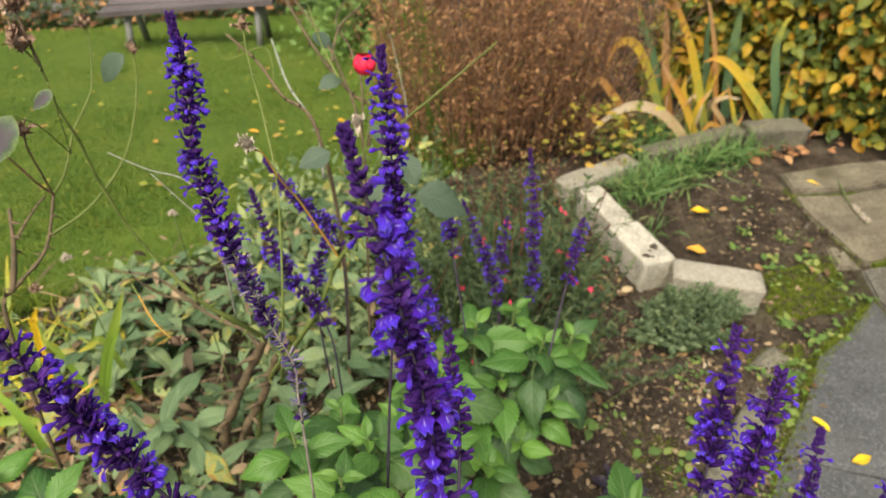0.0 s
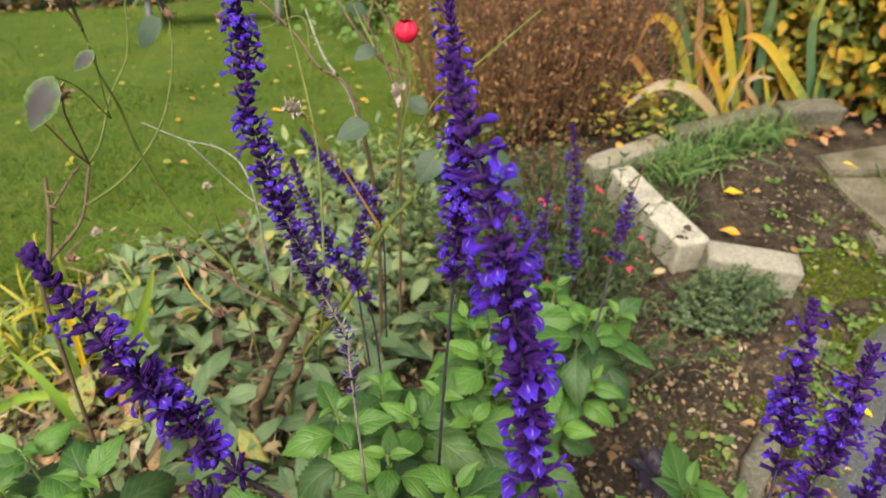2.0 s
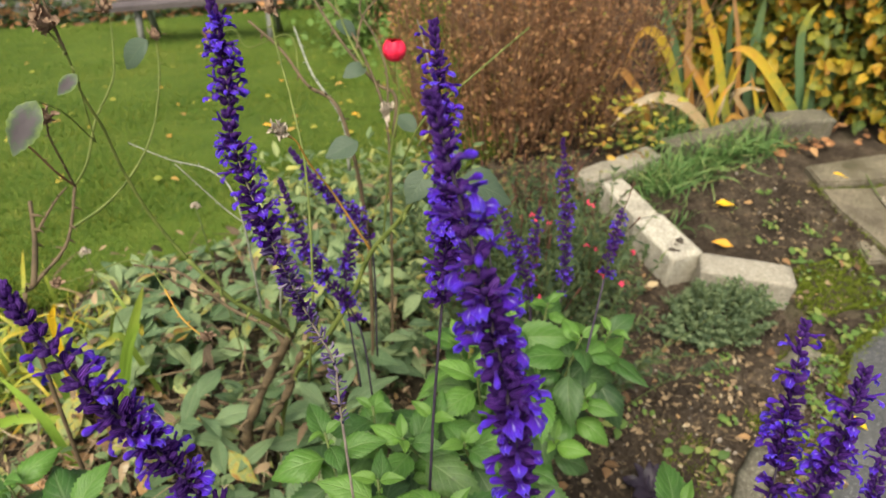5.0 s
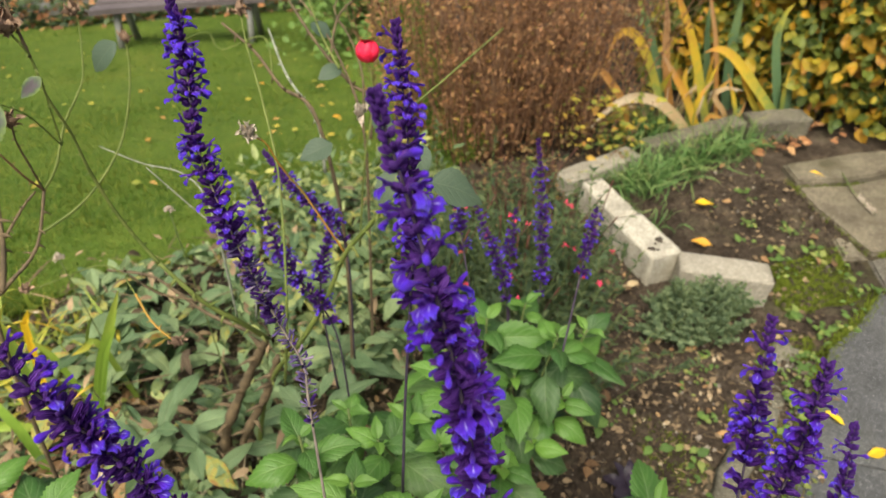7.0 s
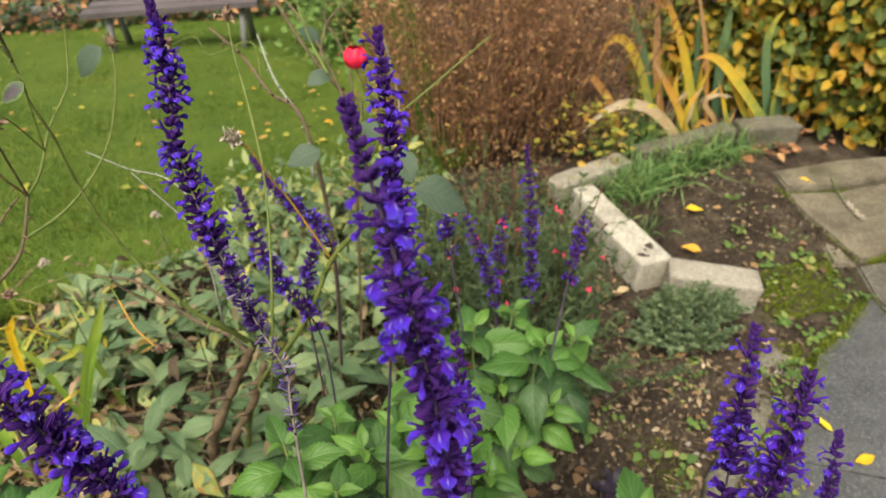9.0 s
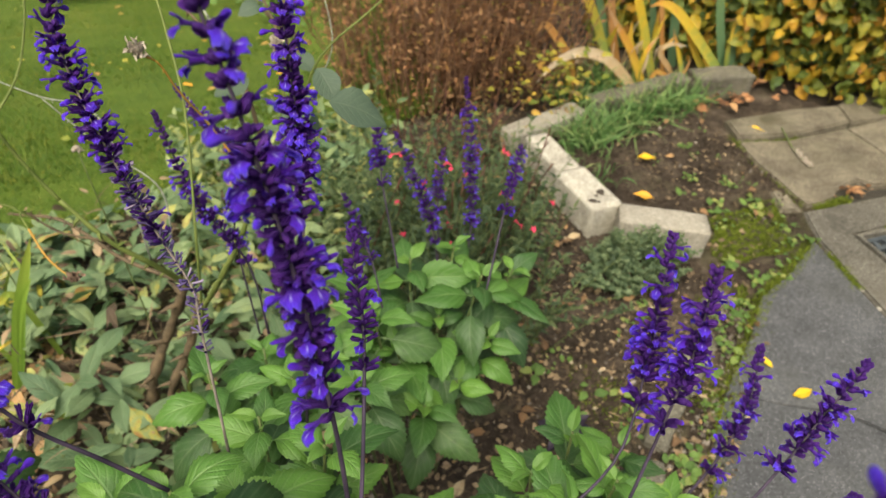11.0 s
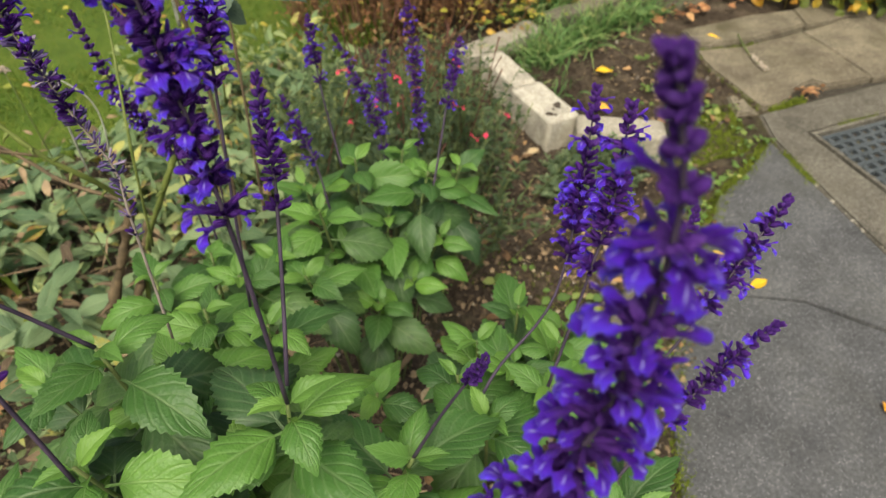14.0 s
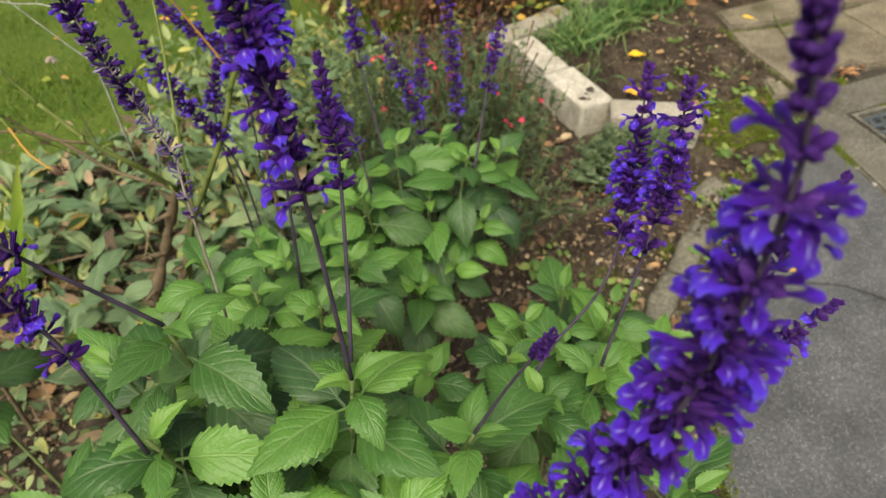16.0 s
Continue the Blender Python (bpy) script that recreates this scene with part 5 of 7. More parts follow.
        s += gap * (0.90 + (0.20 * airy - 0.06) * upper - (0.54 + 0.18 * airy) * tip) * r.uniform(0.88, 1.14) * (2.0 if f < 0.03 else 1.4 if f < 0.08 else 1.0)


def salvia_leaf(length, width, material, bend, cup, fold, seed, teeth=10, stalk=0.16, veins=6.0, quilt=0.013):
    """A stalked ovate leaf along +Y, upper side +Z: rounded base, drawn-out tip, forward teeth, pillows between sunk veins, arched down along its length."""
    r = random.Random(seed)
    rows_l, across = teeth * 2 + 2, 8
    ph, sway, twist = r.uniform(0, 6), r.uniform(-0.16, 0.16), r.uniform(-0.35, 0.35)
    vs, us, fs = [], [], []
    a0, y, z = -0.25 * bend, 0.0, 0.0
    for i in range(-2, rows_l + 1):
        t = max(0.0, i / rows_l)
        if i > -2:
            step = length * (stalk / 2 if i <= 0 else 1 / rows_l)
            a = a0 + bend * t
            y += math.cos(a) * step
            z -= math.sin(a) * step
        shape = math.sin(math.pi * t ** 0.70) ** 0.78 * (1 - 0.36 * t ** 3) if 0 < t < 1 else 0.0
        a = a0 + bend * t
        for j in range(across + 1):
            q = 2 * j / across - 1
            rim = abs(q) == 1
            w = max(width / 2 * shape, 0.0011 * (1 - 0.7 * t))
            saw = 1.0
            push = 0.0
            if rim and 0 < i < rows_l:
                saw, push = (1.05, 0.016 * length) if i % 2 else (0.915, -0.006 * length)
            x = q * w * saw
            h = abs(x) * fold - cup * width * abs(q) ** 3.2 * shape + 0.045 * width * math.sin(t * 11 + ph + q) * q * abs(q) * shape + twist * x * t
            if i > 0:
                h += quilt * length * abs(math.sin(math.pi * veins * (t - 0.42 * abs(q)))) * math.sin(math.pi * min(1.0, abs(q) * 1.05)) * shape
            vs.append((x + sway * length * t * t, y + push + h * math.sin(a), z + h * math.cos(a)))
            us.append((q * 0.5 + 0.5 if i > 0 else 0.5, t))
    n = across + 1
    fs = [(i * n + j, i * n + j + 1, i * n + j + n + 1, i * n + j + n) for i in range(rows_l + 2) for j in range(across)]
    return mesh_of("leaf", np.array(vs), fs, material, np.array(us))


SALVIA_LEAVES = [salvia_leaf(0.072, 0.043, M_SALVIA, b, c, fo, q) for q, (b, c, fo) in enumerate(((0.9, 0.10, 0.10), (1.3, 0.16, 0.16), (0.6, 0.06, 0.22), (1.6, 0.12, 0.06), (0.4, 0.14, 0.12), (1.1, 0.20, 0.05), (0.8, 0.04, 0.28)))]
YOUNG_LEAVES = [salvia_leaf(0.040, 0.021, M_SALVIA_YOUNG, b, 0.05, 0.40, q + 20, 8, 0.08) for q, b in enumerate((0.3, 0.8, 1.2))]
OLD_LEAVES = [salvia_leaf(0.084, 0.050, M_SALVIA_OLD, b, 0.10, 0.12, q + 30, 12, 0.2) for q, b in enumerate((0.9, 1.3, 1.6))]


def shoot(plant, top, root, seed, nodes=6, gap=0.036, big=1.0, first=0.0, toward=None):
    """A leafy stem with opposite pairs of leaves, young ones at its top."""
    r = random.Random(seed)
    top, root = Vector(top), Vector(root)
    mid = root.lerp(top, 0.55) + Vector((0, 0, 0.06))
    line = spline([root, mid, top], 24)
    part("stem", tube_mesh("stem", line[::3] + [line[-1]], [0.0026, 0.0026, 0.0024, 0.0023, 0.0022, 0.002, 0.0019, 0.0018, 0.0016], M_GREEN_STEM, 6), plant, Matrix.Identity(4), "green leafy stem")
    length = (top - root).length
    turn = r.uniform(0, 3.14) if toward is None else toward
    for k in range(-1, nodes):
        s = 1 - (gap * (max(0.0, k * 0.92 - 0.1) + first)) / length if k > 0 else 1 - 0.004 * (k + 1) / length
        if s < 0.12:
            break
        p = line[min(22, int(s * 23))].lerp(line[min(23, int(s * 23) + 1)], s * 23 % 1)
        turn += 1.5708 + r.gauss(0, 0.2)
        for half in (0, 3.1416):
            a = turn + half + r.gauss(0, 0.15)
            if k < 0:
                pool, up, sc = YOUNG_LEAVES, r.uniform(0.9, 1.8), r.uniform(0.30, 0.50)
            elif k == 0:
                pool, up, sc = YOUNG_LEAVES, r.uniform(0.35, 0.8), r.uniform(0.60, 0.95)
            elif k == 1:
                pool, up, sc = SALVIA_LEAVES, r.uniform(0.25, 0.55), r.uniform(0.55, 0.78)
            elif k < 3 or r.random() < 0.4:
                pool, up, sc = SALVIA_LEAVES, r.uniform(-0.10, 0.40), r.uniform(0.84, 1.16)
            else:
                pool, up, sc = OLD_LEAVES, r.uniform(-0.5, 0.1), r.uniform(0.8, 1.1)
            sc *= big
            d = Vector((math.cos(a), math.sin(a), up))
            q = p + Vector((d.x, d.y, 0)) * 0.0015
            m4 = frame_of(q, d, (r.gauss(0, 0.22), r.gauss(-0.1, 0.22), 1))
            part("leaf", r.choice(pool), plant, m4 @ Matrix.Diagonal((sc, sc, sc, 1)))


SALVIAS = "blue salvia plants in the bed"
plant_a = thing("salvia_plant", (0.06, 0.42, 0), "leafy green salvia with tall violet-blue flower spikes", "salvia", SALVIAS)
plant_b = thing("salvia_plant", (0.30, 0.80, 0), "bushy green salvia with thin violet-blue flower spikes behind", "salvia", SALVIAS)
plant_c = thing("salvia_plant", (0.36, 0.42, 0), "green salvia leaning over the path with violet-blue spikes", "salvia", SALVIAS)
plant_d = thing("salvia_plant", (0.06, 0.84, 0), "salvia with slender violet-blue spikes among rose stems", "salvia", SALVIAS)

# leafy shoots
A_TOPS = [(0.111, 0.283, 0.735), (-0.007, 0.367, 0.750), (-0.032, 0.295, 0.720), (0.187, 0.235, 0.690), (0.033, 0.229, 0.690), (-0.106, 0.290, 0.670), (0.114, 0.190, 0.680), (0.032, 0.408, 0.655), (0.112, 0.469, 0.600), (-0.003, 0.643, 0.540), (0.065, 0.700, 0.500), (-0.081, 0.439, 0.640), (-0.168, 0.402, 0.460), (0.186, 0.180, 0.650), (0.063, 0.313, 0.640), (-0.057, 0.281, 0.660), (0.000, 0.306, 0.640), (0.192, 0.351, 0.600), (-0.116, 0.405, 0.500), (0.05, 0.55, 0.56)]
for k, t in enumerate(A_TOPS):
    shoot(plant_a, t, (0.06 + (t[0] - 0.06) * 0.4, 0.42 + (t[1] - 0.42) * 0.4, -0.01), 100 + k, 6, 0.036, 1.0)
for k, t in enumerate([(-0.382, 0.670, 0.534), (-0.306, 0.619, 0.527), (-0.418, 0.646, 0.497)]):
    shoot(plant_a, t, (-0.10 + (t[0] + 0.10) * 0.5, 0.46, -0.01), 150 + k, 5, 0.036, 1.25)
B_TOPS = [(0.296, 0.797, 0.525), (0.393, 0.744, 0.515), (0.454, 0.763, 0.495), (0.303, 0.702, 0.400), (0.325, 0.734, 0.455), (0.219, 0.716, 0.515), (0.173, 0.614, 0.500), (0.093, 0.626, 0.520), (0.338, 0.670, 0.370), (0.141, 0.671, 0.490), (0.401, 0.710, 0.410), (0.255, 0.716, 0.430), (0.217, 0.810, 0.490), (0.402, 0.889, 0.450), (0.27, 0.62, 0.40)]
for k, t in enumerate(B_TOPS):
    shoot(plant_b, t, (0.30 + (t[0] - 0.30) * 0.4, 0.76 + (t[1] - 0.76) * 0.4, -0.01), 200 + k, 5, 0.042, 1.06)
C_TOPS = [(0.398, 0.362, 0.570), (0.397, 0.450, 0.530), (0.454, 0.333, 0.550), (0.358, 0.166, 0.600), (0.323, 0.408, 0.550), (0.354, 0.304, 0.590), (0.340, 0.353, 0.570), (0.273, 0.349, 0.590), (0.470, 0.440, 0.480), (0.391, 0.276, 0.570), (0.269, 0.276, 0.630), (0.253, 0.190, 0.610)]
for k, t in enumerate(C_TOPS):
    shoot(plant_c, t, (0.36 + (t[0] - 0.36) * 0.4, 0.36 + (t[1] - 0.36) * 0.4, -0.01), 300 + k, 5, 0.036, 0.92)

# flower spikes
spike(plant_a, [(0.111, 0.283, 0.735), (0.109, 0.286, 0.82), (0.106, 0.293, 0.897), (0.099, 0.315, 0.970), (0.087, 0.345, 1.045), (0.070, 0.378, 1.124)], 0.42, 1, 0.0108, 0.46, 0.0096, 10, airy=0.65, lip=1.22, knob=0.14)
spike(plant_a, [(0.100, 0.50, 0.60), (0.110, 0.525, 0.717), (0.122, 0.547, 0.840), (0.130, 0.568, 0.913), (0.130, 0.591, 0.987), (0.130, 0.625, 1.060)], 0.50, 2, 0.0116, 0.62, 0.0100, 9, tip_bare=0.2, airy=0.4)
spike(plant_a, [(0.114, 0.291, 0.744), (0.127, 0.329, 0.796), (0.141, 0.380, 0.853), (0.143, 0.408, 0.872), (0.148, 0.448, 0.895)], 0.56, 3, 0.0100, 0.16, 0.0095, 8, tip_bare=0.5)
spike(plant_a, [(0.019, 0.486, 0.58), (0.018, 0.545, 0.72), (0.018, 0.565, 0.756), (-0.002, 0.593, 0.803), (-0.026, 0.618, 0.889), (-0.040, 0.644, 0.963), (-0.036, 0.663, 1.019), (-0.039, 0.687, 1.078)], 0.24, 4, 0.0122, 0.58, 0.0096, 9, spent=0.95, stem=0.0015, tip_bare=0.10, late=0.85)
spike(plant_a, [(-0.007, 0.367, 0.750), (-0.040, 0.374, 0.796), (-0.073, 0.381, 0.841), (-0.102, 0.398, 0.898), (-0.128, 0.409, 0.950), (-0.151, 0.427, 1.010)], 0.36, 5, 0.0118, 0.56, 0.0104, 9, airy=0.5, lip=1.1, knob=0.10)
spike(plant_a, [(-0.032, 0.285, 0.720), (-0.049, 0.310, 0.816), (-0.063, 0.322, 0.850), (-0.085, 0.340, 0.893)], 0.50, 6, 0.0105, 0.40, 0.0115, 8)
spike(plant_a, [(0.187, 0.235, 0.690), (0.205, 0.228, 0.75), (0.222, 0.222, 0.795), (0.229, 0.219, 0.815)], 0.80, 7, 0.0088, 0.0, 0.0058, 11, stem=0.0014, young=0.62)
spike(plant_d, [(0.075, 0.79, 0.40), (0.064, 0.808, 0.556), (0.012, 0.851, 0.654), (-0.016, 0.895, 0.761)], 0.42, 8, 0.0112, 0.50, 0.0115, 8)
spike(plant_d, [(0.095, 0.86, 0.42), (0.100, 0.914, 0.631), (0.041, 0.992, 0.673), (0.001, 1.061, 0.711)], 0.52, 9, 0.0110, 0.46, 0.0120, 8)
spike(plant_d, [(0.060, 0.82, 0.40), (0.054, 0.844, 0.596), (0.085, 0.902, 0.676)], 0.62, 10, 0.0108, 0.5, 0.0115, 8)
spike(plant_b, [(0.330, 0.84, 0.35), (0.400, 0.895, 0.380), (0.440, 0.915, 0.420), (0.462, 0.989, 0.552), (0.467, 1.060, 0.671)], 0.38, 11, 0.0106, 0.55, 0.0130, 7)
spike(plant_b, [(0.365, 0.86, 0.35), (0.373, 0.906, 0.448), (0.357, 0.947, 0.530), (0.329, 1.007, 0.614)], 0.36, 12, 0.0102, 0.5, 0.0120, 7)
spike(plant_b, [(0.372, 0.87, 0.36), (0.388, 0.947, 0.513), (0.405, 0.981, 0.586)], 0.60, 13, 0.0100, 0.5, 0.0120, 7)
spike(plant_b, [(0.393, 0.722, 0.500), (0.425, 0.77, 0.560), (0.447, 0.803, 0.601), (0.470, 0.836, 0.628), (0.491, 0.868, 0.653)], 0.55, 14, 0.0100, 0.5, 0.0115, 7)
spike(plant_b, [(0.266, 0.756, 0.549), (0.264, 0.795, 0.600), (0.263, 0.833, 0.650), (0.273, 0.914, 0.703)], 0.55, 15, 0.0100, 0.5, 0.0115, 7)
spike(plant_b, [(0.24, 0.74, 0.48), (0.232, 0.776, 0.554), (0.211, 0.855, 0.620)], 0.45, 16, 0.0098, 0.46, 0.0115, 7)
spike(plant_c, [(0.269, 0.295, 0.625), (0.298, 0.313, 0.644), (0.359, 0.337, 0.686), (0.417, 0.407, 0.740), (0.457, 0.468, 0.807)], 0.50, 17, 0.0126, 0.56, 0.0112, 9, knob=0.12, airy=0.35, lip=1.12)
spike(plant_c, [(0.338, 0.290, 0.620), (0.385, 0.329, 0.715), (0.410, 0.352, 0.785), (0.424, 0.377, 0.853)], 0.45, 18, 0.0124, 0.56, 0.0112, 9, knob=0.12, airy=0.35, lip=1.12)
spike(plant_c, [(0.470, 0.335, 0.540), (0.511, 0.351, 0.576), (0.565, 0.385, 0.602), (0.606, 0.434, 0.638)], 0.22, 19, 0.0108, 0.45, 0.0100, 8, knob=0.10, airy=0.2, lip=1.15)
spike(plant_c, [(0.391, 0.260, 0.600), (0.438, 0.266, 0.637), (0.500, 0.287, 0.684), (0.531, 0.300, 0.710), (0.583, 0.320, 0.751)], 0.52, 20, 0.0116, 0.46, 0.0100, 8, knob=0.10, airy=0.2, lip=1.15)
spike(plant_c, [(0.358, 0.200, 0.580), (0.405, 0.216, 0.604), (0.444, 0.227, 0.631), (0.486, 0.236, 0.658), (0.532, 0.241, 0.683)], 0.40, 21, 0.0116, 0.48, 0.0100, 8, knob=0.10, airy=0.2, lip=1.15)
spike(plant_a, [(0.14, 0.135, 0.74), (0.188, 0.112, 0.860), (0.208, 0.107, 0.908), (0.222, 0.111, 0.964), (0.227, 0.118, 1.020), (0.212, 0.122, 1.070)], 0.26, 22, 0.0122, 1.25, 0.0142, 9, tip_bare=0.26, knob=0.12, airy=1.0, lip=1.16)

# ---- pink-flowered salvia bush ----
def pink_bush():
    th = thing("pink_salvia_bush", (0.56, 1.22, 0), "dark green fine-leaved bush with a few pink flowers", "bush")
    r = random.Random(19)
    st, lv, pk = [], Soup(), []
    kinds = [leaf_piece(1.0, 0.34, 4, 2, droop=0.25, fold=0.3, seed=q) for q in range(3)]
    for i in range(270):
        b = Vector((min(0.74, 0.51 + r.gauss(0, 0.11)), 1.20 + r.gauss(0, 0.10), -0.02))
        tip = b + Vector(((b.x - 0.53) * 0.35 + r.gauss(0, 0.04), (b.y - 1.22) * 0.5 + r.gauss(0, 0.05), r.uniform(0.20, 0.42)))
        line = spline([b, b.lerp(tip, 0.5) + Vector((r.gauss(0, 0.015), r.gauss(0, 0.015), 0.02)), tip], 7)
        st.append(line)
        for k in range(36):
            t = r.uniform(0.2, 1.0) * 5.99
            q = line[int(t)].lerp(line[int(t) + 1], t % 1)
            a = r.uniform(0, 6.283)
            s = r.uniform(0.011, 0.024)
            lv.add_posed(r.choice(kinds), frame_of(q, (math.cos(a), math.sin(a), r.uniform(0.1, 1.6)), (0, -0.2, 1)), (s, s, s))
        if i % 19 == 0:
            pk.append(line[-1])
    rods("stem", st, [0.0016, 0.0016, 0.0014, 0.0013, 0.0012, 0.001, 0.0008], M_GREEN_STEM, th)
    red = []
    for i in range(64):
        b = Vector((0.53 + r.gauss(0, 0.12), 1.22 + r.gauss(0, 0.10), 0.16)) if i < 28 else Vector((r.uniform(0.48, 0.84), r.uniform(1.36, 1.78), -0.01))
        tip = b + Vector((r.gauss(0, 0.05), r.gauss(0, 0.05), r.uniform(0.14, 0.28)))
        red.append(spline([b, b.lerp(tip, 0.5) + Vector((r.gauss(0, 0.012), r.gauss(0, 0.012), 0)), tip], 7))
    rods("flower_stem", red, [0.0016, 0.0015, 0.0014, 0.0013, 0.0012, 0.0013, 0.0022], M_RED_STEM, th, 5, "thin red-brown flower stem")
    part("foliage", lv.mesh("foliage", M_FINE_GREEN), th, Matrix.Identity(4))["kind"] = "stuff"
    pm = FLORETS[0].copy()
    pm.materials.clear()
    pm.materials.append(M_PINK)
    for p in pk:
        for q in range(2):
            a = r.uniform(0, 6.283)
            part("flower", pm, th, axis_frame(p, (math.cos(a), math.sin(a), 0.2), (0, 0, 1)) @ Matrix.Diagonal((0.013, 0.013, 0.019, 1)), "pink two-lipped flower")


pink_bush()

# ---- sage-like leaves, rose bush, weeds, litter ----
SAGE = [mesh_of("leaf", *leaf_piece(0.105, 0.044, 12, 6, 0, 0, dr, fo, 0.56, cu, 0.09, q, 0.012, 7.0)[:2], M_SAGE, leaf_piece(0.105, 0.044, 12, 6, 0, 0, dr, fo, 0.56, cu, 0.09, q, 0.012, 7.0)[2])
        for q, (dr, fo, cu) in enumerate(((0.25, 0.3, 0.2), (0.45, 0.2, 0.3), (0.1, 0.4, 0.0), (0.6, 0.25, 0.2)))]


def rosette(x, y, count, seed, lift=0.05, size=1.0):
    th = thing("foliage_rosette", (x, y, 0), "rosette of grey-green leaves, some yellowed, on soil", "foliage", "rosettes at the lawn's edge")
    r = random.Random(seed)
    for k in range(count):
        a = k * 2.4 + r.gauss(0, 0.3)
        up = 0.9 - 1.0 * k / count + r.gauss(0, 0.32)
        sc = size * r.uniform(0.55, 1.2)
        q = (x + 0.02 * math.cos(a), y + 0.02 * math.sin(a), lift * r.uniform(0.3, 1.3) + 0.02)
        part("leaf", r.choice(SAGE), th, frame_of(q, (math.cos(a), math.sin(a), up), (r.gauss(0, 0.45), r.gauss(-0.1, 0.45), 1)) @ Matrix.Diagonal((sc * r.uniform(0.75, 1.1), sc, sc, 1)))


r = random.Random(23)
for k in range(90):
    x = r.uniform(-0.54, 0.48)
    lo, hi = (1.24 if x < -0.36 else 0.70 + abs(x) * 0.75 if x < 0.1 else 1.12), lawn_edge(x) - 0.08
    y = r.uniform(lo, hi)
    if noise.noise(Vector((x * 7, y * 7, 3.0))) < -0.22:
        continue
    edge = smooth(0.10, 0.45, lawn_edge(x) - y)
    rosette(x, y, r.randint(7, 12), 400 + k, r.uniform(0.02, 0.04 + 0.10 * edge), r.uniform(0.58, 0.75 + 0.40 * edge))
leaf_cloud("ground_cover", 3300, lambda q: (min(0.62, q.uniform(-0.15, 0.48) + abs(q.gauss(0, 0.05))), q.uniform(1.28, 2.02), 0.01 + 0.17 * q.random() ** 2), 0.040, M_COVER, label="pale green and yellowish low weeds covering the bed", category="weeds", upright=0.8, ratio=0.36, seed=53, detail=(4, 2))
leaf_cloud("ground_cover", 900, lambda q: (q.uniform(-0.55, 0.1), q.uniform(0.7, 1.5), 0.01 + 0.10 * q.random() ** 2), 0.034, M_COVER, label="pale green and yellowish low weeds under roses", category="weeds", ratio=0.45, seed=54, detail=(4, 2))

leaf_cloud("ground_cover", 2600, lambda q: (q.uniform(0.48, 0.90), q.uniform(1.36, 1.86), 0.005 + 0.13 * q.random() ** 1.7), 0.024, M_FINE_GREEN, label="dark green fine weeds between shrub and kerb", category="weeds", upright=0.9, ratio=0.28, seed=63, detail=(4, 2))
leaf_cloud("ground_cover", 520, lambda q: (lambda x: (x, q.uniform(1.74, 2.06) + 0.12 * (x - 0.8), 0.01 + 0.13 * q.random() ** 1.6))(q.uniform(0.62, 0.93) + 0.32 * (q.random() < 0.3)), 0.014, M_FOOT, label="yellowing low leaves at the foot of a shrub", category="weeds", ratio=0.6, seed=55, detail=(4, 2))

leaf_cloud("dry_leaves", 420, lambda q: (lambda x: (x, q.uniform(0.62 + 0.5 * abs(x) * (x < 0.1), lawn_edge(x) - 0.06), 0.02 + 0.13 * q.random()))(q.uniform(-0.60, 0.42)), 0.036, M_LITTER, label="dry brown leaves caught among low foliage", category="dry leaves", ratio=0.36, seed=56, detail=(6, 2), droop=0.5)
leaf_cloud("dry_stalks", 500, lambda q: (lambda x: (x, q.uniform(0.62 + 0.5 * abs(x) * (x < 0.1), lawn_edge(x) - 0.06), 0.02 + 0.14 * q.random()))(q.uniform(-0.68, 0.42)), 0.075, M_LITTER, label="thin dry stalks among low foliage", category="dry stalks", ratio=0.04, seed=57, detail=(5, 2), droop=0.3)


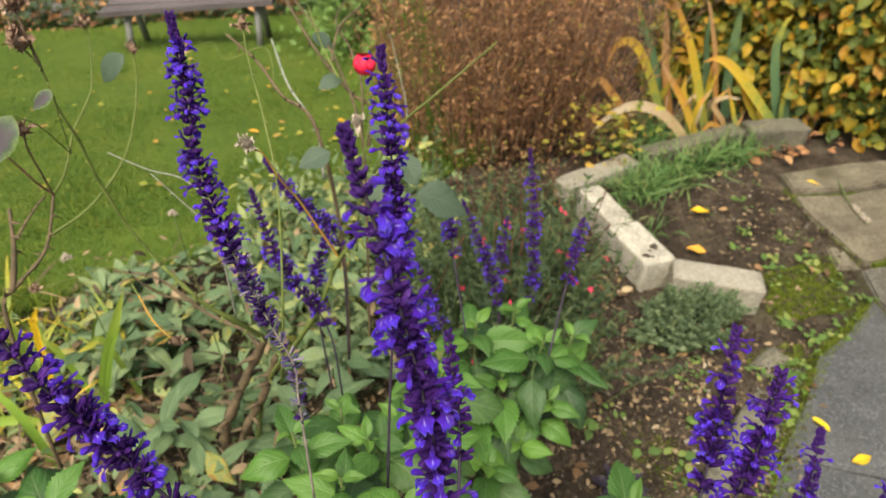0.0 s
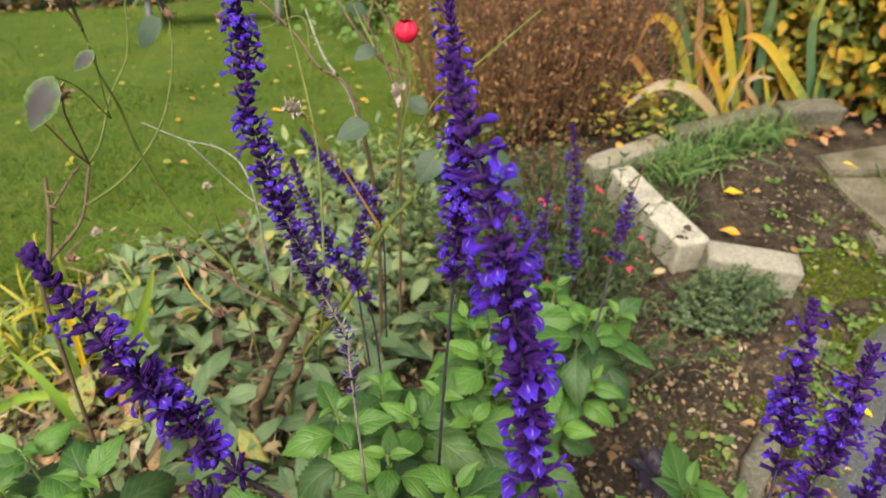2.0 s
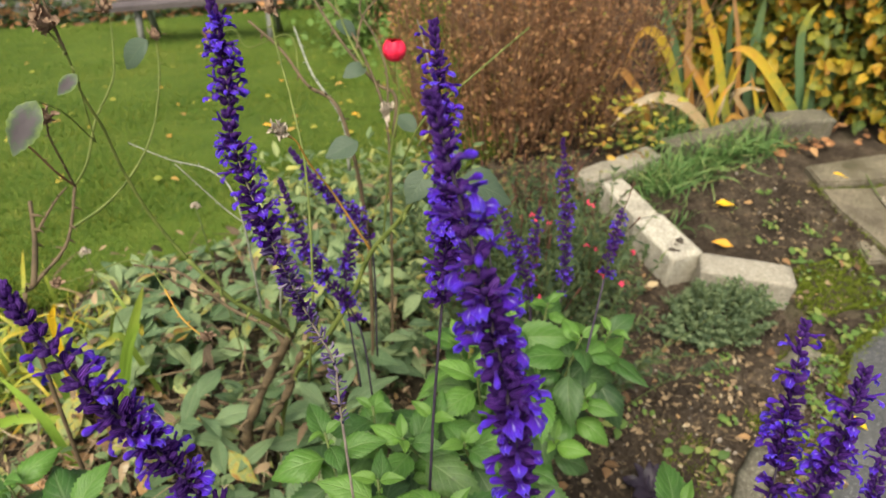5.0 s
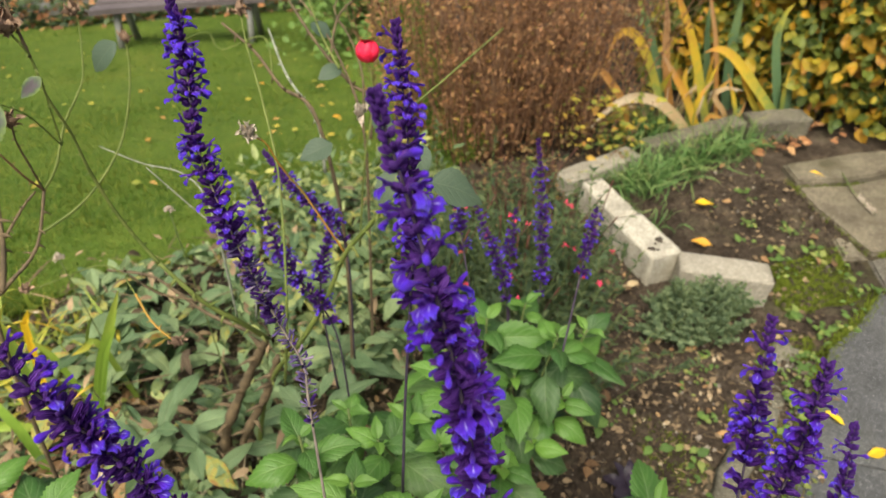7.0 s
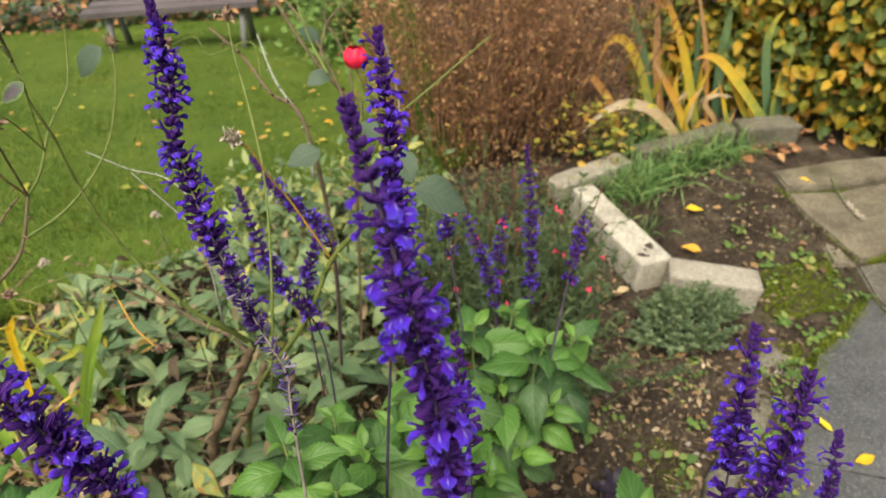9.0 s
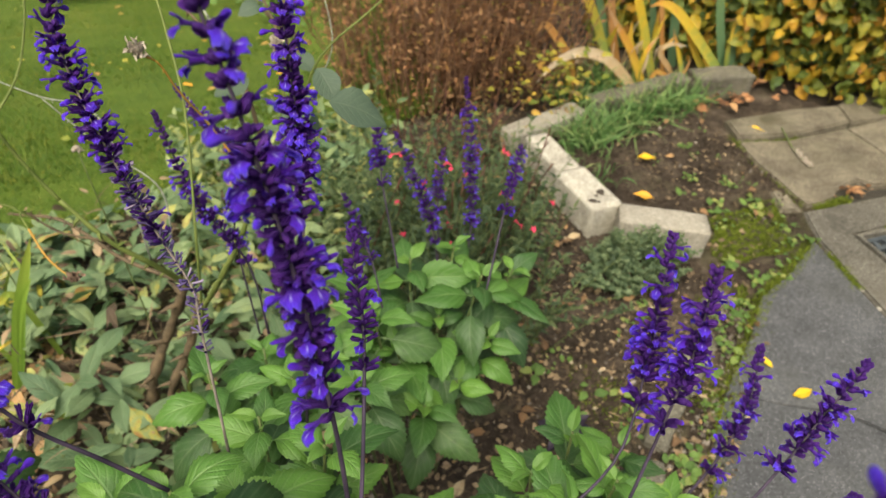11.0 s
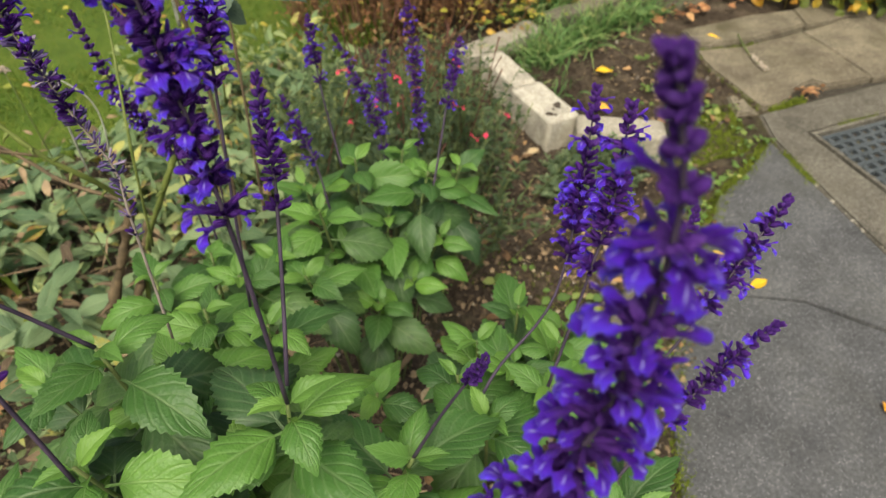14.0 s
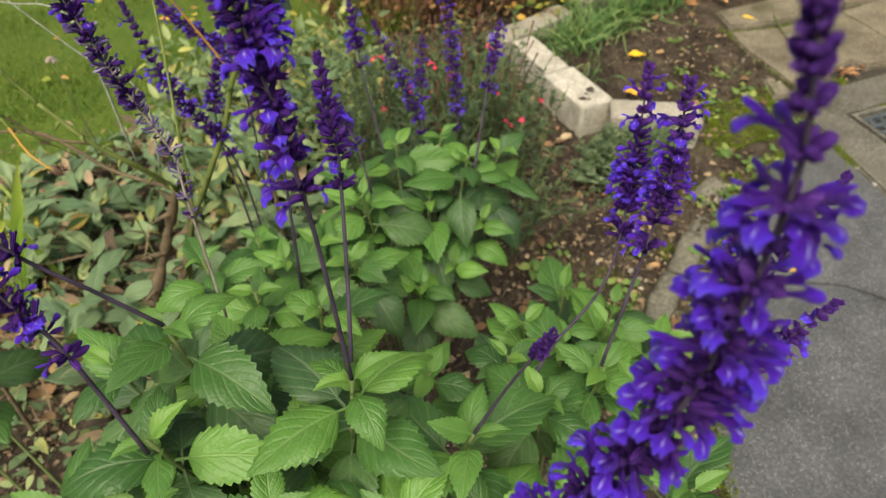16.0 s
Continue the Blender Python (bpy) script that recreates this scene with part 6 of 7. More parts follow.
def rose():
    th = thing("rose_bush", (-0.14, 1.0, 0), "nearly bare rose bush with thorny stems and withered heads", "rose bush")
    r = random.Random(29)

    def cane(pts, rad, mat, label=""):
        n = (9 if rad > 0.01 else 6) * len(pts)
        line = spline(pts, n)
        s = Soup()
        rad *= 0.80 if rad < 0.003 else 0.62 if rad < 0.01 else 0.85
        s.tube(line, [rad * (1 - 0.45 * i / n) for i in range(n)], 8 if rad > 0.01 else 7, 0.75 if rad > 0.008 else 0.25)
        for i in range(2, n - 2, 3):
            a = r.uniform(0, 6.283)
            d = (line[i + 1] - line[i]).normalized()
            o = (d.orthogonal() * math.cos(a) + d.cross(d.orthogonal()) * math.sin(a)).normalized()
            s.tube([line[i], line[i] + o * rad * 2.2 - d * rad * 0.4, line[i] + o * rad * 3.6 - d * rad * 1.2], [rad * 0.8, rad * 0.35, rad * 0.06], 4)
        return part("stem", s.mesh("stem", mat), th, Matrix.Identity(4), label)

    W, G = "brown woody rose stem", "green thorny rose stem"
    cane([(-0.18, 0.99, -0.02), (-0.157, 0.984, 0.137), (-0.087, 0.972, 0.305), (-0.040, 0.931, 0.430)], 0.0125, M_ROSE_BROWN, W)
    cane([(-0.15, 0.985, -0.02), (-0.125, 0.965, 0.13), (-0.060, 0.945, 0.28), (-0.028, 0.915, 0.40)], 0.0102, M_ROSE_BROWN, W)
    cane([(-0.12, 1.0, -0.02), (-0.06, 0.95, 0.28), (0.019, 0.844, 0.505), (0.062, 0.836, 0.589), (0.092, 0.828, 0.669), (0.133, 0.808, 0.737), (0.163, 0.792, 0.808)], 0.0078, M_ROSE_GREEN, G)
    cane([(-0.040, 0.931, 0.430), (-0.127, 0.987, 0.451), (-0.172, 1.015, 0.487), (-0.215, 1.045, 0.509), (-0.281, 1.068, 0.515)], 0.0058, M_ROSE_BROWN, W)
    cane([(-0.42, 0.84, -0.01), (-0.40, 0.87, 0.35), (-0.385, 0.901, 0.589), (-0.371, 0.929, 0.614), (-0.337, 0.961, 0.636), (-0.321, 0.984, 0.659), (-0.306, 1.022, 0.708)], 0.0060, M_ROSE_BROWN, W)
    cane([(-0.306, 1.022, 0.708), (-0.283, 1.035, 0.737), (-0.263, 1.067, 0.784), (-0.242, 1.098, 0.812), (-0.229, 1.113, 0.836), (-0.222, 1.147, 0.890), (-0.224, 1.153, 0.907)], 0.0024, M_ROSE_GREEN, G)
    cane([(-0.306, 1.022, 0.708), (-0.299, 0.994, 0.760), (-0.290, 0.959, 0.820), (-0.281, 0.942, 0.850)], 0.0021, M_ROSE_BROWN, W)
    cane([(-0.305, 1.022, 0.708), (-0.316, 1.004, 0.746), (-0.326, 0.981, 0.799), (-0.340, 0.965, 0.825)], 0.0023, M_TWIG, "dark dry rose twig")
    cane([(-0.373, 0.927, 0.613), (-0.364, 0.966, 0.660), (-0.361, 0.999, 0.707)], 0.0078, M_ROSE_BROWN, "cut brown stub of a rose stem")
    cane([(-0.360, 0.974, 0.669), (-0.333, 1.005, 0.697), (-0.316, 1.020, 0.710)], 0.0027, M_ROSE_BROWN, W)
    cane([(-0.320, 0.986, 0.660), (-0.271, 1.015, 0.677), (-0.230, 1.046, 0.706), (-0.200, 1.085, 0.740), (-0.180, 1.114, 0.788), (-0.172, 1.144, 0.826), (-0.169, 1.159, 0.861)], 0.0027, M_ROSE_GREEN, G)
    cane([(-0.040, 0.931, 0.430), (-0.072, 0.892, 0.515), (-0.115, 0.885, 0.575), (-0.160, 0.905, 0.640)], 0.0080, M_ROSE_GREEN, G)
    cane([(-0.202, 0.896, 0.636), (-0.192, 0.850, 0.664), (-0.177, 0.813, 0.668)], 0.0017, M_ROSE_GREEN, G)
    cane([(-0.177, 0.813, 0.668), (-0.160, 0.780, 0.646), (-0.131, 0.743, 0.637)], 0.0019, M_ORANGE_STALK, "orange end of a hanging stalk")
    cane([(-0.115, 0.885, 0.575), (-0.168, 0.886, 0.601), (-0.202, 0.896, 0.636)], 0.0026, M_ROSE_BROWN, W)
    cane([(-0.160, 0.905, 0.640), (-0.180, 0.914, 0.680), (-0.196, 0.920, 0.723), (-0.209, 0.921, 0.789), (-0.213, 0.917, 0.847), (-0.220, 0.906, 0.900), (-0.221, 0.904, 0.948), (-0.230, 0.901, 0.976)], 0.0029, M_ROSE_GREEN, G)
    cane([(-0.221, 0.904, 0.948), (-0.225, 0.908, 0.991), (-0.228, 0.915, 1.014)], 0.0024, M_ROSE_BROWN, W)
    cane([(0.142, 1.303, 0.750), (0.169, 1.356, 0.805), (0.221, 1.401, 0.830)], 0.0038, M_ROSE_BROWN, W)
    cane([(0.153, 1.266, 0.742), (0.131, 1.320, 0.788), (0.116, 1.374, 0.845)], 0.0038, M_ROSE_GREEN, G)
    cane([(0.10, 1.06, -0.01), (0.12, 1.10, 0.45), (0.095, 1.132, 0.714), (0.046, 1.230, 0.735), (0.010, 1.279, 0.782), (-0.038, 1.324, 0.820)], 0.0066, M_ROSE_BROWN, W)
    cane([(-0.02, 0.83, 0.42), (0.005, 0.808, 0.616), (0.020, 0.914, 0.748), (0.014, 0.984, 0.830), (0.005, 1.034, 0.886), (0.003, 1.065, 0.923)], 0.0026, M_ROSE_GREEN, G)
    cane([(0.14, 1.05, 0.50), (0.158, 1.045, 0.679), (0.180, 1.064, 0.772), (0.178, 1.089, 0.834)], 0.0024, M_ROSE_GREEN, G)
    cane([(0.16, 1.15, -0.01), (0.18, 1.20, 0.40), (0.186, 1.239, 0.634), (0.161, 1.332, 0.736), (0.132, 1.440, 0.776), (0.097, 1.539, 0.803)], 0.0052, M_ROSE_BROWN, W)
    cane([(0.19, 1.12, 0.62), (0.228, 1.098, 0.717), (0.313, 1.121, 0.773), (0.419, 1.148, 0.840)], 0.0027, M_ROSE_GREEN, G)
    cane([(0.10, 1.15, 0.60), (0.097, 1.177, 0.689), (0.059, 1.288, 0.730), (0.040, 1.398, 0.776)], 0.0052, M_LICHEN, "pale lichen-covered twig")
    cane([(-0.076, 0.910, 0.50), (-0.076, 0.910, 0.711), (-0.112, 0.996, 0.723), (-0.178, 1.068, 0.708), (-0.249, 1.148, 0.701)], 0.0021, M_LICHEN, "pale dry twig")

    cane([(-0.16, 0.97, 0.50), (-0.212, 0.940, 0.592), (-0.246, 0.946, 0.619), (-0.296, 0.923, 0.623), (-0.334, 0.907, 0.623)], 0.0016, M_ROSE_GREEN, G)
    cane([(0.200, 1.25, 0.60), (0.212, 1.287, 0.668), (0.178, 1.314, 0.689), (0.126, 1.422, 0.737), (0.080, 1.564, 0.796)], 0.0070, M_ROSE_BROWN, W)
    cane([(0.186, 1.245, 0.62), (0.199, 1.297, 0.707), (0.192, 1.375, 0.750), (0.173, 1.448, 0.783), (0.199, 1.492, 0.812)], 0.0038, M_ROSE_BROWN, W)
    cane([(0.035, 1.25, 0.745), (0.028, 1.291, 0.802), (-0.046, 1.316, 0.776), (-0.069, 1.362, 0.792), (-0.118, 1.374, 0.775)], 0.0017, M_ROSE_GREEN, G)
    cane([(0.22, 1.11, 0.66), (0.249, 1.105, 0.733), (0.252, 1.191, 0.789), (0.249, 1.251, 0.828)], 0.0014, M_LICHEN, "pale dry twig")
    cane([(-0.05, 0.93, 0.48), (-0.040, 0.95, 0.60), (-0.10, 0.98, 0.66), (-0.16, 1.0, 0.74)], 0.0020, M_LICHEN, "pale dry twig")

    def head(p, s, mat, seed, label, drop=-0.3):
        q = random.Random(seed)
        so = Soup()
        for k in range(26):
            a = q.uniform(0, 6.283)
            piece = leaf_piece(1.0, 0.62, 6, 4, droop=q.uniform(-1.0, 0.5), fold=0.5, ripple=0.4, curl=q.uniform(-0.8, 0.5), seed=k)
            kk = s * q.uniform(0.45, 0.95)
            so.add_posed(piece, frame_of(Vector(p), (math.cos(a), math.sin(a), q.uniform(drop + 0.4, 2.4)), (-math.cos(a), -math.sin(a), 0.2)), (kk, kk, kk))
        part("withered_head", so.mesh("withered_head", mat), th, Matrix.Identity(4), label)

    for k, (p, s) in enumerate((((-0.228, 0.915, 1.014), 0.026), ((-0.231, 0.899, 0.976), 0.030), ((-0.169, 1.159, 0.861), 0.018), ((-0.224, 1.153, 0.907), 0.022), ((0.003, 1.065, 0.923), 0.020), ((-0.281, 0.942, 0.850), 0.020), ((-0.129, 0.741, 0.637), 0.015), ((-0.334, 0.907, 0.623), 0.014), ((-0.118, 1.374, 0.775), 0.016))):
        head(p, s, M_DEADHEAD, 60 + k, "brown withered rose head")
    cane([(0.092, 0.828, 0.672), (0.068, 0.830, 0.728), (0.047, 0.832, 0.776), (0.034, 0.826, 0.803), (0.023, 0.819, 0.83), (0.012, 0.814, 0.862), (-0.003, 0.8, 0.879)], 0.0020, M_ORANGE_STALK, "orange bent stalk of a dry seed head")
    head((-0.003, 0.8, 0.879), 0.016, M_SEED, 77, "pale dry seed head")
    head((0.155, 1.06, 0.750), 0.022, M_SEED, 78, "pale withered rose head")

    # red rosebud of closely wrapped petals
    so = Soup()
    for k in range(7):
        a0, grow = k * 2.4, 1 - 0.07 * k
        vs, us = [], []
        for i in range(9):
            t = i / 8
            rad = 0.0188 * grow * math.sin(math.pi * (0.14 + 0.76 * t)) ** 0.6
            for j in range(7):
                s = j / 6 - 0.5
                a = a0 + s * 2.6
                lift = 0.031 * t * (1 - 0.30 * s * s * 4 * t)
                flare = 1 + 0.10 * t * t * (k < 2)
                vs.append((0.178 + rad * flare * math.cos(a), 1.089 + rad * flare * math.sin(a), 0.830 + lift))
                us.append((s + 0.5, t))
        so.add(vs, [(i * 7 + j, i * 7 + j + 1, i * 7 + j + 8, i * 7 + j + 7) for i in range(8) for j in range(6)], us)
    part("rosebud", so.mesh("rosebud", M_RED), th, Matrix.Identity(4), "bright red rosebud")
    roses = [mesh_of("leaf", *leaf_piece(0.052, 0.039, 14, 6, 1, 0.03, dr, 0.2, 0.45, 0.1, 0.03, q)[:2], M_ROSE_LEAF, leaf_piece(0.052, 0.039, 14, 6, 1, 0.03, dr, 0.2, 0.45, 0.1, 0.03, q)[2]) for q, dr in enumerate((0.2, 0.35))]
    for p, d, s in (((0.175, 0.690, 0.862), (1, -0.25, -0.15), 1.2), ((-0.165, 1.07, 0.895), (-0.9, -0.2, -0.6), 1.0), 
                    ((0.11, 1.06, 0.71), (-1, -0.3, -0.2), 1.1), ((0.185, 0.83, 0.83), (0.3, -0.6, -0.4), 0.9), ((0.165, 0.80, 0.81), (-0.5, -0.5, -0.4), 0.9), ((0.15, 0.80, 0.79), (0.7, -0.1, -0.5), 0.8), ((0.19, 1.15, 0.70), (0.6, -0.6, -0.2), 0.9), ((0.12, 1.40, 0.78), (0.7, -0.4, -0.3), 0.9), ((0.16, 1.30, 0.73), (-0.7, -0.4, 0), 0.9)):
        part("leaf", r.choice(roses), th, frame_of(p, d, (0, -0.5, 1)) @ Matrix.Diagonal((s, s, s, 1)), "grey-green rose leaf")

    spotted = mesh_of("leaf", *leaf_piece(0.054, 0.028, 14, 6, 1, 0.04, 0.15, 0.15, 0.42, 0.1, 0.05, 9)[:2], M_ROSE_SPOTTED, leaf_piece(0.054, 0.028, 14, 6, 1, 0.04, 0.15, 0.15, 0.42, 0.1, 0.05, 9)[2])
    for p, d, s in (((-0.245, 0.838, 0.927), (-0.561, -0.461, -0.687), 1.20), ((-0.206, 0.866, 0.940), (-0.812, -0.256, -0.525), 0.60)):
        cane([(-0.222, 0.90, 0.84), ((p[0] - 0.222) / 2, (p[1] + 0.90) / 2, (p[2] + 0.84) / 2 + 0.012), p], 0.0011, M_ROSE_GREEN, "thin rose leaf stalk")
        part("leaf", spotted, th, frame_of(p, d, (0.2, -0.8, 0.6)) @ Matrix.Diagonal((s, s, s, 1)), "purple-grey spotted rose leaf with a lime rim")


rose()

leaf_cloud("lawn_leaves", 95, lambda q: (lambda x, y: (x, y, ground_z(x, y) + 0.024))(*(lambda y: (q.uniform(-0.55 * y, 0.5), y))(2.0 + 3.6 * q.random() ** 1.3)), 0.026, M_YELLOWING, label="small yellow leaves scattered over the lawn", category="fallen leaves", upright=0.1, ratio=0.6, seed=59, detail=(3, 2))

for k, (x, y, z, size) in enumerate(((-0.166, 1.100, 0.596, 0.009), (-0.426, 1.280, 0.397, 0.012))):
    stalk = thing("seed_stalk", (x, y, 0), "thin green stalk with a small pale fluffy seed head", "seed stalk", "seed stalks by the lawn")
    part("stem", tube_mesh("stem", [(x + 0.02, y, -0.01), (x + 0.012, y, z * 0.5), (x, y, z)], [0.0016, 0.0014, 0.0011], M_GREEN_STEM, 6, 10), stalk, Matrix.Identity(4))
    rr = random.Random(300 + k)
    so = Soup()
    for q in range(34):
        a, e = rr.uniform(0, 6.283), rr.uniform(-0.2, 1.4)
        d = Vector((math.cos(a) * math.cos(e), math.sin(a) * math.cos(e), math.sin(e)))
        so.tube([(x, y, z), tuple(Vector((x, y, z)) + d * size * rr.uniform(0.7, 1.1))], [0.0007, 0.0016], 4)
    part("seed_head", so.mesh("seed_head", M_SEED), stalk, Matrix.Identity(4), "pale fluffy seed head")

# weeds along the paving
WEEDS = [mesh_of("leaf", *leaf_piece(0.026, 0.017, 6, 4, 0, 0, dr, 0.2, 0.5, 0.2, 0.06, q)[:2], M_WEED, leaf_piece(0.026, 0.017, 6, 4, 0, 0, dr, 0.2, 0.5, 0.2, 0.06, q)[2]) for q, dr in enumerate((0.2, 0.4))]
r = random.Random(37)
spots = [(1.47, 1.08), (1.53, 1.14), (1.40, 1.03), (1.33, 1.02), (1.24, 0.95), (1.17, 0.90), (1.58, 1.20), (1.50, 1.28), (1.56, 1.42), (1.46, 1.50), (1.60, 1.55), (1.10, 0.84), (1.00, 0.72), (0.92, 0.70), (0.98, 0.66), (0.85, 0.60), (0.80, 0.78), (0.78, 0.52), (0.70, 0.42), (1.38, 1.62), (1.62, 1.30), (1.30, 1.10), (1.12, 0.95), (0.62, 0.62), (0.72, 0.95), (0.55, 0.55), (1.52, 1.66)]
spots += [(r.uniform(1.36, 1.64), r.uniform(1.05, 1.72)) for _ in range(16)] + [(0.75 + 0.5 * t + r.gauss(0, 0.03), 0.55 + 0.42 * t + r.gauss(0, 0.04)) for t in [r.random() for _ in range(16)]] + [(r.uniform(0.5, 1.0), r.uniform(0.7, 1.1)) for _ in range(16)]
spots = [(x, y) for x, y in spots if not (x > 1.05 and y < 0.75 * x - 0.02 and x < 1.6 and y < 1.0)]
for x, y in spots:
    w = thing("weed", (x, y, 0), "small bright green weed between soil and paving", "weed", "weeds along the paving")
    big = r.choice((0.45, 0.6, 0.8, 1.15))
    for k in range(r.randint(3, 11)):
        a, s = r.uniform(0, 6.283), big * r.uniform(0.5, 1.1)
        part("leaf", r.choice(WEEDS), w, frame_of((x + r.gauss(0, 0.014), y + r.gauss(0, 0.014), soil_z(x, y) + 0.008 + 0.012 * r.random()), (math.cos(a), math.sin(a), r.uniform(0.05, 0.7)), (0, -0.2, 1)) @ Matrix.Diagonal((s, s, s, 1)))

purple = thing("purple_plant", (0.622, 0.733, 0), "dark purple low leafy plant on the soil", "plant")
for k in range(14):
    a = k * 2.4
    v, f, u = leaf_piece(0.06, 0.03, 8, 4, 0, 0, 0.3, 0.4, 0.5, 0.2, 0.15, k)
    part("leaf", mesh_of("leaf", v, f, M_PURPLE, u), purple, frame_of((0.622, 0.733, 0.012), (math.cos(a), math.sin(a), r.uniform(0.2, 1.0)), (0, 0, 1)))

# leaf litter and stones on the soil
r = random.Random(41)


def bed_spot(q):
    while True:
        x, y = q.uniform(-0.6, 1.7), q.uniform(0.3, 1.95)
        if y > 0.90 * x - 0.27 + (0.10 if x > 1.25 else 0) and y < lawn_edge(min(x, 0.5)) and not (x > 0.95 and 1.18 < y < 1.78 and x < 1.3) and (x < 1.05 or q.random() < 0.38):
            return x, y, max(soil_z(x, y), -0.02) + 0.004 + 0.006 * q.random()


leaf_cloud("leaf_litter", 9500, bed_spot, 0.0145, M_LITTER, label="brown and tan leaf litter scattered over the soil", category="leaf litter", upright=0.12, ratio=0.55, seed=43, detail=(4, 2))
leaf_cloud("dry_leaves", 380, lambda q: (lambda x, y: (x, y, soil_z(x, y) + 0.008 + 0.008 * q.random()))(*bed_spot(q)[:2]), 0.031, M_CURLED, label="curled tan and orange dead leaves on the soil", category="dry leaves", upright=0.35, ratio=0.5, seed=48, detail=(5, 4), droop=0.12)
leaf_cloud("straw_litter", 420, lambda q: (q.uniform(-1.0, -0.45), q.uniform(0.85, 1.45), 0.004 + 0.03 * q.random()), 0.085, M_LITTER, label="dry straw lying beside yellow grass", category="straw", upright=0.12, ratio=0.06, seed=46, detail=(4, 2))
leaf_cloud("dry_leaves", 150, lambda q: (q.uniform(-0.72, -0.34), q.uniform(0.88, 1.24), 0.006 + 0.05 * q.random() ** 2), 0.045, M_CURLED, label="orange and tan dead leaves under yellow grass", category="dry leaves", upright=0.3, ratio=0.45, seed=62, detail=(6, 4), droop=0.2)
leaf_cloud("ground_cover", 700, lambda q: (q.uniform(-1.0, -0.55), q.uniform(0.8, 1.5), 0.01 + 0.08 * q.random() ** 2), 0.05, M_COVER, label="pale green weeds beside yellow grass", category="weeds", upright=0.7, ratio=0.25, seed=58, detail=(4, 2))
leaf_cloud("leaf_litter", 40, lambda q: (1.905 + q.gauss(0, 0.036), 1.292 + q.gauss(0, 0.012), 0.006 + 0.012 * q.random()), 0.022, M_BROWN, label="small heap of brown leaves in a paving joint", category="leaf litter", upright=0.2, ratio=0.5, seed=49, detail=(4, 2))
leaf_cloud("straw_litter", 2600, bed_spot, 0.030, M_LITTER, label="thin dry straw and stalks scattered over soil", category="straw", upright=0.08, ratio=0.075, seed=45, detail=(3, 2))
leaf_cloud("leaf_litter", 70, lambda q: (lambda x: (x, q.uniform(1.84, 1.95) + 0.16 * (x > 1.95) * q.random(), 0.008 + 0.014 * q.random()))(1.70 + 0.5 * q.random() ** 1.6), 0.030, M_BROWN, label="brown fallen leaves at the foot of a hedge", category="leaf litter", upright=0.15, ratio=0.6, seed=44, detail=(4, 2))
peb = Soup()
ico = bmesh.new()
bmesh.ops.create_icosphere(ico, subdivisions=1, radius=1.0)
iv = np.array([v.co[:] for v in ico.verts])
ifc = [tuple(v.index for v in f.verts) for f in ico.faces]
ico.free()
for k in range(1600):
    x, y, z = bed_spot(r)
    if k < 420:
        t = r.random()
        x, y = 0.66 + 0.60 * t + r.gauss(0, 0.025), 0.42 + 0.56 * t + r.gauss(0, 0.025)
        z = soil_z(x, y) + 0.004
    s = 0.0025 + 0.008 * r.random() ** 3
    peb.add_posed((iv * (0.75 + 0.55 * npr.random((len(iv), 1))), ifc, np.zeros((len(iv), 2))), pose(x, y, z - s * 0.3, r.uniform(0, 90), r.uniform(0, 90), 0), (s, s * r.uniform(0.5, 0.9), s * r.uniform(0.3, 0.7)))
crumbs = Soup()
